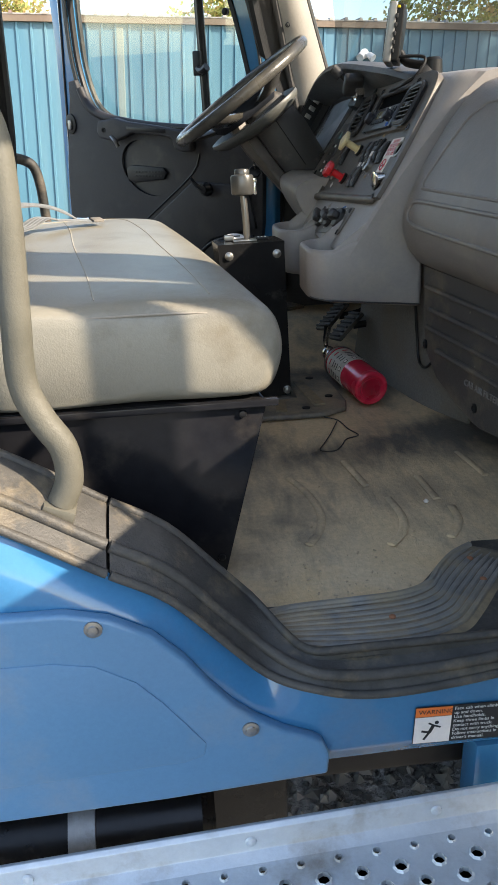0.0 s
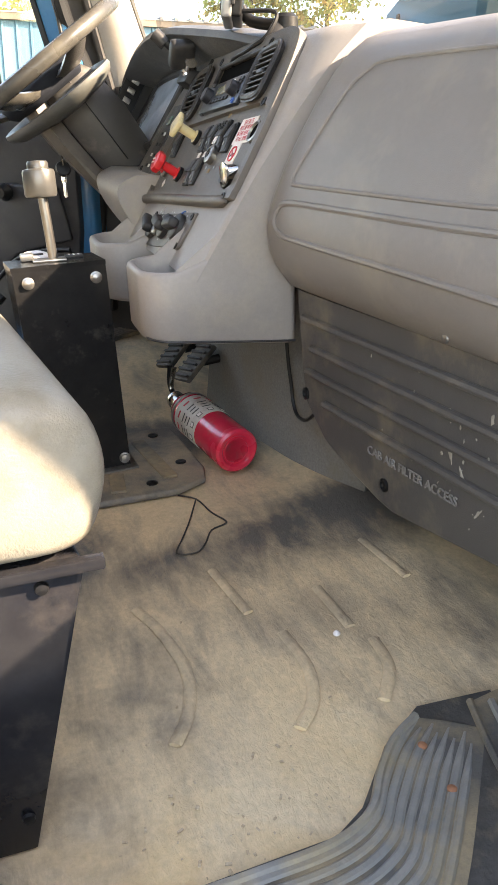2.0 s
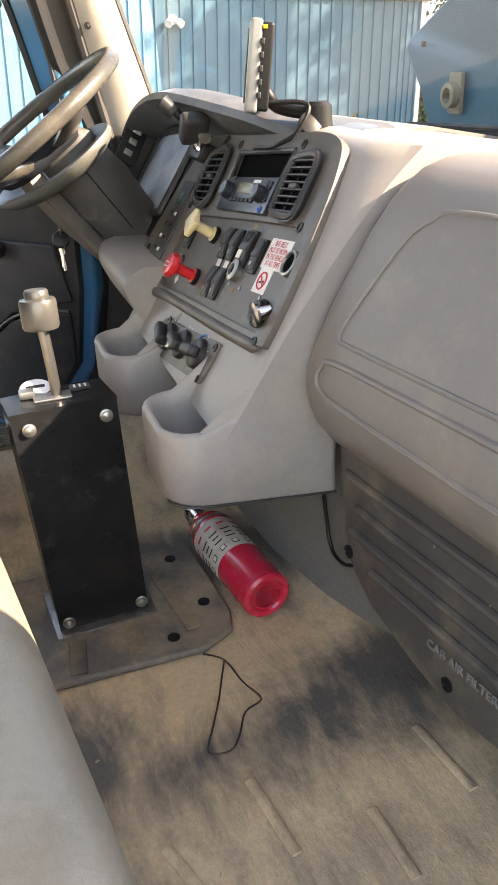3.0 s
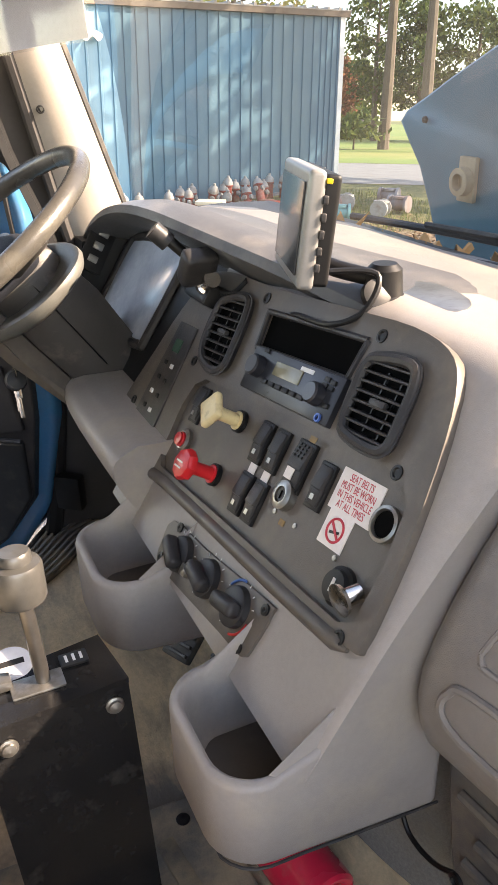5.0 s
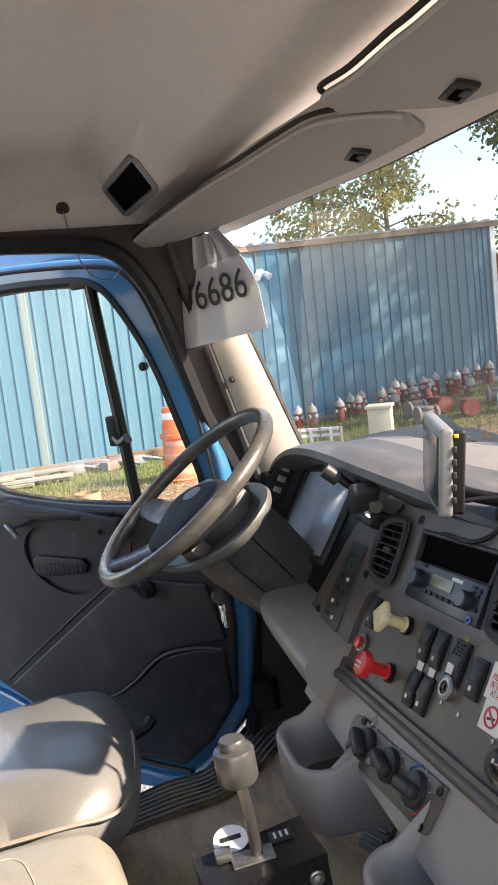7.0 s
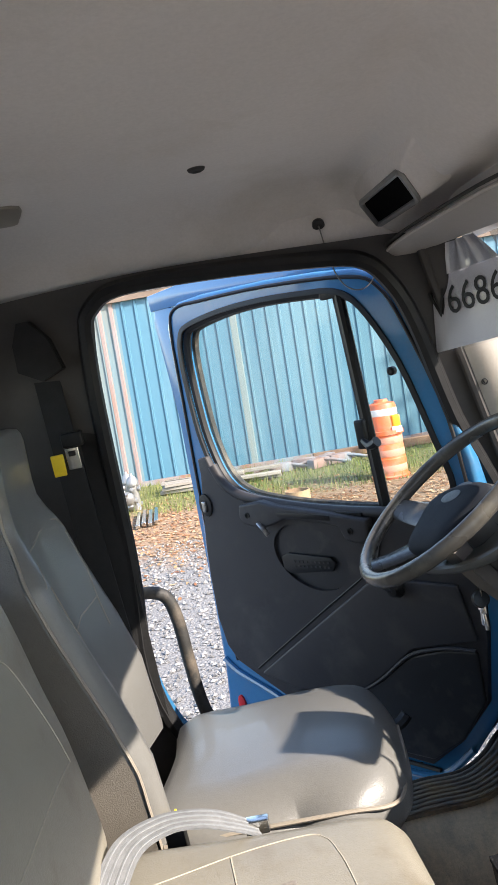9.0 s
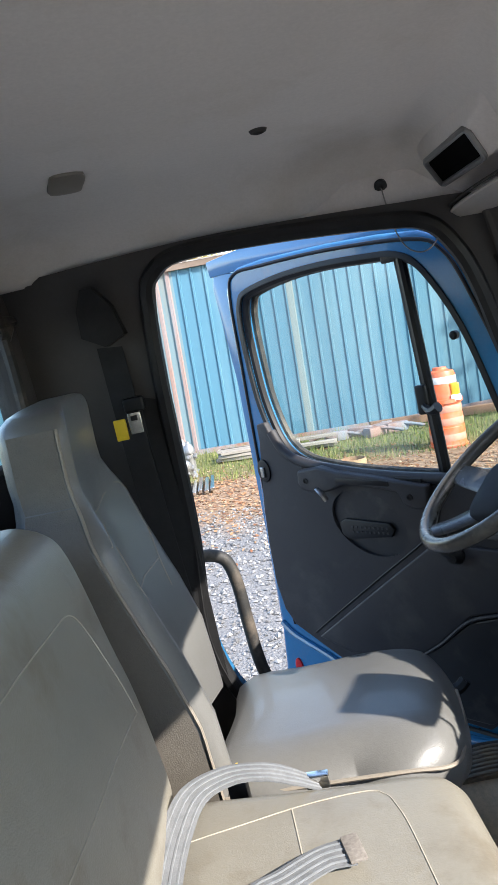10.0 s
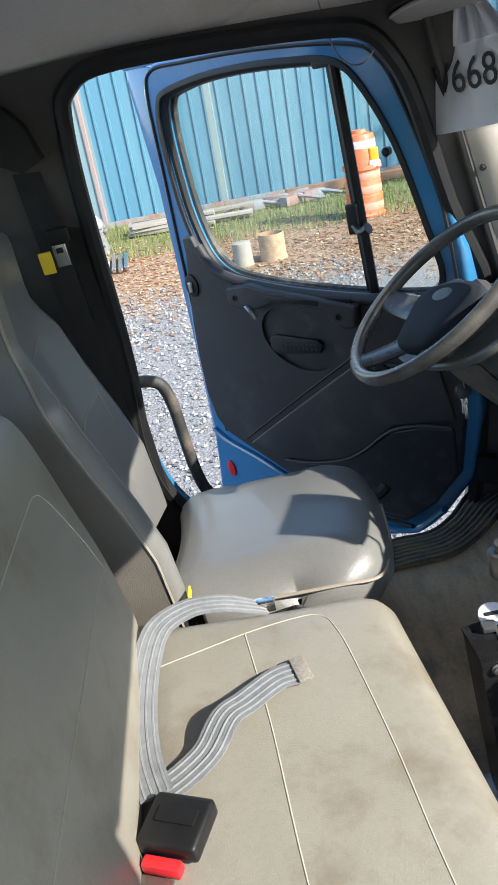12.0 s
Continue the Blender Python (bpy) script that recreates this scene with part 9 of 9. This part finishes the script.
for z in (0.06, 0.30, 0.40):
    part("rail", rbox((3.57, 11.4, ground_z(3.6, 11.5) + z), (1.05, 0.03, 0.05), 0.004, 1, Matrix.Rotation(radians(-35.5), 3, "Z")), PAPER, pal)
for k in range(10):
    x, y = 6.0 + 0.75 * (k % 5) + 0.2 * math.sin(k * 3), 11.9 + 0.75 * (k // 5) + 0.2 * math.cos(k * 5)
    z = ground_z(x, y)
    vb = thing("valve_body", (x, y, z), "rusty or painted valve casting lying on the yard", "valve casting", "stored castings", cab=False)
    mt = (RUSTW, HYR, surface("teal_casting", (0.10, 0.28, 0.28), (0.14, 0.34, 0.34), 0.6, 6, 0.1) if k == 2 else RUSTW, HYW, RUSTW)[k % 5]
    part("casting", lathe([(0.05, -0.2), (0.16, -0.2), (0.16, -0.15), (0.10, -0.13), (0.14, 0.0), (0.10, 0.13), (0.16, 0.15), (0.16, 0.2), (0.05, 0.2)], Matrix.Translation((x, y, z + 0.15)) @ Matrix.Rotation(k * 1.3, 4, "Z") @ Matrix.Rotation(math.pi / 2, 4, "Y"), 14), mt, vb)
    part("flange", lathe([(0.11, 0.1), (0.14, 0.1), (0.14, 0.14), (0.02, 0.14)], Matrix.Translation((x, y, z + 0.15)), 14), mt, vb)

# ---- trees ----
BARK = surface("pine_bark", (0.10, 0.075, 0.055), (0.17, 0.13, 0.10), 0.95, 4, 0.6, 25, stretch=(2, 2, 0.4))


def tree(loc, height, crown_lo, crown_r, tones, seed, label, leaves=2600, lean_=0.0, leaf_size=0.22, trunk_r=0.22):
    rs = random.Random(seed)
    t = thing("tree", loc, label, "tree", cab=False)
    base_ = Vector(loc)
    spine = [base_ + Vector((lean_ * h * height + 0.10 * math.sin(h * 4 + seed), 0.10 * math.cos(h * 3 + seed), h * height)) for h in (0, 0.2, 0.4, 0.6, 0.8, 0.97)]
    trunk = tube(spine, lambda u: trunk_r * (1.12 - u) + 0.02, 9, n=3)
    clumps = []
    for k in range(26):
        u = crown_lo + (0.98 - crown_lo) * (k + rs.random()) / 26
        i = min(int(u * 5), 4)
        p = spine[i].lerp(spine[i + 1], u * 5 - i)
        prof = math.sin(math.pi * min(1.0, 0.18 + 0.80 * (u - crown_lo) / (1 - crown_lo))) ** 0.8
        a = k * 2.4 + rs.uniform(-0.4, 0.4)
        ln = crown_r * prof * rs.uniform(0.55, 1.1)
        q = p + Vector((math.cos(a) * ln, math.sin(a) * ln, ln * rs.uniform(0.0, 0.35)))
        join(trunk, tube([p, p.lerp(q, 0.5) + Vector((0, 0, 0.1 * ln)), q], lambda w: trunk_r * 0.26 * (1 - u * 0.6) * (1.05 - w) + 0.012, 5, n=2))
        for f in (0.45, 0.75, 1.0):
            clumps.append((p.lerp(q, f), crown_r * rs.uniform(0.14, 0.30)))
    part("trunk", trunk, BARK, t)
    vs, fs = [], []
    for k in range(leaves):
        c, r = clumps[rs.randrange(len(clumps))]
        d = Vector((rs.gauss(0, 1), rs.gauss(0, 1), rs.gauss(0, 0.7))) * r * 0.62
        c2 = c + d
        n_ = Vector((rs.gauss(0, 1), rs.gauss(0, 1), rs.gauss(0, 1))).normalized()
        a = n_.orthogonal().normalized() * leaf_size * rs.uniform(0.5, 1.2)
        b = n_.cross(a.normalized()) * leaf_size * rs.uniform(0.3, 0.8)
        o = len(vs)
        vs += [tuple(c2 - a), tuple(c2 + b * 0.8 - a * 0.1), tuple(c2 + a), tuple(c2 - b + a * 0.2)]
        fs.append((o, o + 1, o + 2, o + 3))
    me = bpy.data.meshes.new("crown")
    me.from_pydata(vs, [], fs)
    me.materials.append(tones)
    cr_ = new("crown", me)
    cr_.parent = t
    cr_.matrix_basis = Matrix.Translation(-base_)
    return t


PINE = island_tones("pine_needles", ((0.0, (0.045, 0.075, 0.025)), (1.0, (0.17, 0.20, 0.06)), (0.5, (0.09, 0.125, 0.035))), 0.9, 0.4)
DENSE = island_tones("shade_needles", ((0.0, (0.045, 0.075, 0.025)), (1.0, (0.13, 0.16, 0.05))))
GREEN = island_tones("green_foliage", ((0.0, (0.035, 0.065, 0.02)), (1.0, (0.16, 0.19, 0.05)), (0.5, (0.07, 0.11, 0.03))), 0.9, 0.4)
GOLD = island_tones("autumn_foliage", ((0.0, (0.30, 0.32, 0.10)), (1.0, (0.62, 0.50, 0.20)), (0.5, (0.48, 0.45, 0.15)), (0.8, (0.50, 0.32, 0.14))), 0.9, 0.6)
RUSSET = island_tones("russet_foliage", ((0.0, (0.16, 0.06, 0.03)), (1.0, (0.36, 0.16, 0.08)), (0.5, (0.26, 0.10, 0.05))))
for d, a, h, seed in ((44, 55.6, 19, 1), (41, 53.0, 18, 2)):
    tree((d * math.cos(radians(a)), d * math.sin(radians(a)), -0.6), h, 0.50, 4.6, PINE, seed, "tall pine with a bare trunk and ragged crown", 6500, 0.004 if seed == 2 else 0.0, 0.20, 0.27)
for d, a, h, seed, tn, lab_, r_ in ((62, 56.4, 11.5, 3, GREEN, "dark green tree behind the pines", 2.9), (60, 53.4, 9.0, 4, GREEN, "dark green tree behind the pines", 3.0), (64, 50, 9, 5, GREEN, "dark green tree behind the pines", 4.2), (66, 59, 6.0, 12, RUSSET, "small russet autumn tree on the lawn", 2.2), (40, 66.0, 10.5, 6, GOLD, "yellow-green autumn tree behind the shed", 3.4), (42, 71.0, 10.5, 7, GOLD, "orange-green autumn tree behind the shed", 3.2), (45, 99.5, 9.0, 8, GOLD, "yellow-green autumn tree behind the shed", 3.4), (42, 85, 8.6, 9, GOLD, "yellow-green autumn tree behind the shed", 3.0), (60, 46, 11, 10, GREEN, "dark green tree behind the pines", 4.5), (72, 58, 6, 13, GREEN, "low green tree at the lawn's far side", 4.0)):
    tree((d * math.cos(radians(a)), d * math.sin(radians(a)), -0.6), h, 0.22, r_, tn, seed, lab_, 3600 if tn is GREEN else 4000, 0, 0.22 if tn is GREEN else 0.17, 0.2)
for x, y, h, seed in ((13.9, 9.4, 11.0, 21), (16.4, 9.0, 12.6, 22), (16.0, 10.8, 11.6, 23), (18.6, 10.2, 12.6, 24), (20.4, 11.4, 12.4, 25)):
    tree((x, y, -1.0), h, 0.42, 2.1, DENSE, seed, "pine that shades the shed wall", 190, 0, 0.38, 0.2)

house = thing("distant_house", (38, 66, -0.6), "small white house beyond the lawn", "house", cab=False)
hm = Vector((35.5, 66, -0.6))
part("wall", rbox(hm + Vector((0, 0, 1.4)), (8, 6, 2.8), 0.02), surface("white_siding", (0.66, 0.64, 0.60), (0.72, 0.70, 0.66), 0.7, 1, 0.05), house)
part("roof", prism([(-3.6, 2.8), (3.6, 2.8), (0, 4.6)], -4.4, 4.4, "x"), OLDWOOD, house).matrix_basis = Matrix.Translation(hm - Vector((38, 66, -0.6)))
carv = thing("parked_car", (36.6, 55, -0.5), "silver car parked beyond the lawn", "car", cab=False)
cp = Vector((35.2, 56.0, -0.5))
part("body", rbox(cp + Vector((0, 0, 0.62)), (4.2, 1.75, 0.62), 0.15, 3), SILVER, carv)
part("cabin", rbox(cp + Vector((0.1, 0, 1.15)), (2.4, 1.5, 0.6), 0.2, 3), SCREEN, carv)
for dx in (-1.3, 1.3):
    for dy in (-0.85, 0.85):
        part("wheel", lathe([(0.1, -0.1), (0.32, -0.1), (0.32, 0.1), (0.1, 0.1)], Matrix.Translation(cp + Vector((dx, dy, 0.32))) @ Matrix.Rotation(math.pi / 2, 4, "X"), 16), BLACK, carv)
mast = thing("radio_mast", (70, 120, -0.6), "thin grey radio mast on the skyline", "mast", cab=False)
part("pole", tube([(64, 100, -0.6), (64, 100, 20)], 0.25, 6, n=1), GREYMETAL, mast)
shrub = thing("shrub", (23, 38, -0.6), "low round shrub on the lawn", "shrub", cab=False)
part("twigs", tube([(23.2, 36.5, -0.6), (23.2, 36.5, 0.4)], 0.05, 6, n=1), BARK, shrub)
rs_ = random.Random(3)
vs, fs = [], []
for k in range(700):
    c = Vector((23.2 + rs_.gauss(0, 0.55), 36.5 + rs_.gauss(0, 0.55), 0.05 + abs(rs_.gauss(0, 0.5))))
    a, b = Vector((rs_.gauss(0, 1), rs_.gauss(0, 1), rs_.gauss(0, 1))) * 0.10, Vector((rs_.gauss(0, 1), rs_.gauss(0, 1), rs_.gauss(0, 1))) * 0.08
    o = len(vs)
    vs += [tuple(c - a), tuple(c + b), tuple(c + a), tuple(c - b)]
    fs.append((o, o + 1, o + 2, o + 3))
me = bpy.data.meshes.new("leaves")
me.from_pydata(vs, [], fs)
me.materials.append(GREEN)
lv_ = new("leaves", me)
lv_.parent = shrub
lv_.matrix_basis = Matrix.Translation(-Vector((23, 38, -0.6)))

# ---- truck front, seen through the windscreen ----
cowl = thing("cowl", (0.92, 0, 0.55), "black cowl grille under the windscreen with fallen leaves", "cowl", kind="structure")
part("cowl_panel", loft([[Vector((x - 0.36 * (y / 0.95) ** 2, y, z)) for x, z in ((0.83, 0.635), (0.90, 0.628), (0.985, 0.615), (1.0, 0.58), (0.84, 0.56))] for y in [-0.95 + 0.095 * i for i in range(21)]]), CHAR, cowl)
wip = thing("wiper", (0.9, 0.3, 0.64), "black windscreen wiper resting on the cowl", "wiper")
part("arm", tube([(0.86, 0.85, 0.65), (0.90, 0.6, 0.655), (0.925, 0.30, 0.66), (0.93, 0.0, 0.66)], 0.008, 8, n=4), BLACK, wip)
part("blade", tube([(0.885, 0.62, 0.665), (0.915, 0.30, 0.672), (0.92, -0.05, 0.67)], 0.006, 6, n=4), RUBBER, wip)
for k in range(16):
    rr = random.Random(40 + k)
    y = 0.78 - 0.055 * k + rr.uniform(-0.02, 0.02)
    big = 0.05 if k == 2 else rr.uniform(0.012, 0.028)
    x = 0.93 - 0.36 * (y / 0.95) ** 2 + rr.uniform(-0.03, 0.03)
    lf = thing("fallen_leaf", (x, y, 0.635), "dry orange-brown leaf caught on the cowl", "leaf", "cowl leaves")
    part("blade", sheet(lambda u, v: (x + big * (2 * u - 1) * (1 - 0.5 * v), y + big * 1.3 * (v - 0.5), 0.640 + big * (0.7 * abs(2 * u - 1) + 0.5 * math.sin(5 * v + k))), 4, 4, 0.0006), surface("dry_leaf", (0.50, 0.22, 0.06), (0.62, 0.36, 0.16), 0.8, 60, 0.2) if k == 0 else bpy.data.materials["dry_leaf"], lf)

hoodt = thing("raised_hood", (1.3, 0, 0.3), "raised blue truck hood seen from behind", "hood")
HP = [(0.845, 0.45), (0.855, 0.54), (0.895, 0.63), (0.949, 0.726), (0.995, 0.775), (1.036, 0.822), (1.015, 0.845), (0.954, 0.872), (0.870, 0.912), (0.791, 0.946), (0.70, 0.985), (0.62, 1.0), (0.52, 1.0), (0.40, 1.0), (0.20, 1.0), (0.0, 1.0)]
HI = [(0.58, 0.45), (0.58, 0.52), (0.58, 0.60), (0.58, 0.66), (0.58, 0.70), (0.575, 0.74), (0.575, 0.78), (0.575, 0.81), (0.57, 0.84), (0.565, 0.87), (0.56, 0.90), (0.54, 0.92), (0.50, 0.935), (0.40, 0.95), (0.22, 0.96), (0.0, 0.96)]


def mir(pts):
    return pts + [(-y, z) for y, z in pts[-2::-1]]


def rg(pts, x, up, s=1.0):
    return [Vector((x, y * s, z + up * max(0.0, z - 0.45))) for y, z in mir(pts)]


HOODM = surface("dusty_hood_blue", (0.012, 0.125, 0.190), (0.018, 0.150, 0.220), 0.4, 4, 0.0, 120, dirt=(0.04, 0.13, 0.18), dirt_amount=0.1, dirt_scale=3, spec=0.25)
part("rear_flange", loft([rg(HI, 1.15, 0.0), rg(HI, 1.12, 0.0), rg(HP, 1.10, 0.0, 0.985), rg(HP, 1.105, 0.0), rg(HP, 1.12, 0.012, 1.008), rg(HP, 1.16, 0.02), rg(HP, 1.45, 0.05), rg(HP, 1.9, 0.08, 0.95), rg(HP, 2.25, 0.0, 0.85)], False, False), HOODM, hoodt)
part("inner_panel", loft([rg(HI, 1.15, 0.0), rg(HI, 1.24, 0.04, 1.05), rg(HI, 1.5, 0.08, 1.1), rg(HI, 1.88, 0.10, 1.1)], False, False), HOODM, hoodt)
# unseen plate, added to hold the ground below the cab in shade
shield = thing("splash_shield", (0.72, -0.7, -0.6), "unseen black plate added to keep the sun from under the cab", "splash shield")
part("plate", sheet(lambda u, v: (0.70 + 0.10 * math.sin(math.pi * v), -0.05 - 0.95 * u, -1.0 + 1.40 * v), 6, 10, 0.006), BLACK, shield)
lk = part("latch_cup", lathe([(0.030, 0), (0.030, 0.02), (0.018, 0.022), (0.016, 0.004), (0.0005, 0.004)], Matrix.Translation((1.098, 0.775, 0.712)) @ Matrix.Rotation(-math.pi / 2, 4, "Y"), 18), surface("primer_patch", (0.40, 0.33, 0.22), (0.30, 0.24, 0.16), 0.7, 20, 0.1), hoodt)
part("latch_plate", rbox((1.103, 0.772, 0.716), (0.012, 0.055, 0.095), 0.004, 2), bpy.data.materials["primer_patch"], hoodt)
part("bolt", lathe([(0.008, 0), (0.007, 0.006), (0.0005, 0.007)], Matrix.Translation((1.098, 0.93, 0.83)) @ Matrix.Rotation(-math.pi / 2, 4, "Y"), 10), BLACK, hoodt)
eng = thing("engine_block", (1.3, 0, -0.5), "dark grimy engine under the raised hood", "engine")
part("block", rbox((1.25, 0, -0.05), (1.1, 0.62, 0.75), 0.05, 2), BLACK, eng)
part("gearbox", rbox((0.2, 0, -0.36), (1.6, 0.5, 0.34), 0.08, 2), BLACK, eng)
for sgn in (-1, 1):
    tyre = thing("front_wheel", (1.25, sgn * 0.95, -0.9), "black truck front wheel", "wheel")
    part("tyre", lathe([(0.30, -0.13), (0.46, -0.13), (0.49, -0.10), (0.49, 0.10), (0.46, 0.13), (0.30, 0.13)], Matrix.Translation((1.35, sgn * 0.92, -0.48)) @ Matrix.Rotation(math.pi / 2, 4, "X"), 32), RUBBER, tyre)
    part("rim", lathe([(0.06, -0.09), (0.30, -0.09), (0.30, 0.09), (0.06, 0.02)], Matrix.Translation((1.35, sgn * 0.92, -0.48)) @ Matrix.Rotation(math.pi / 2, 4, "X"), 28), GREYMETAL, tyre)
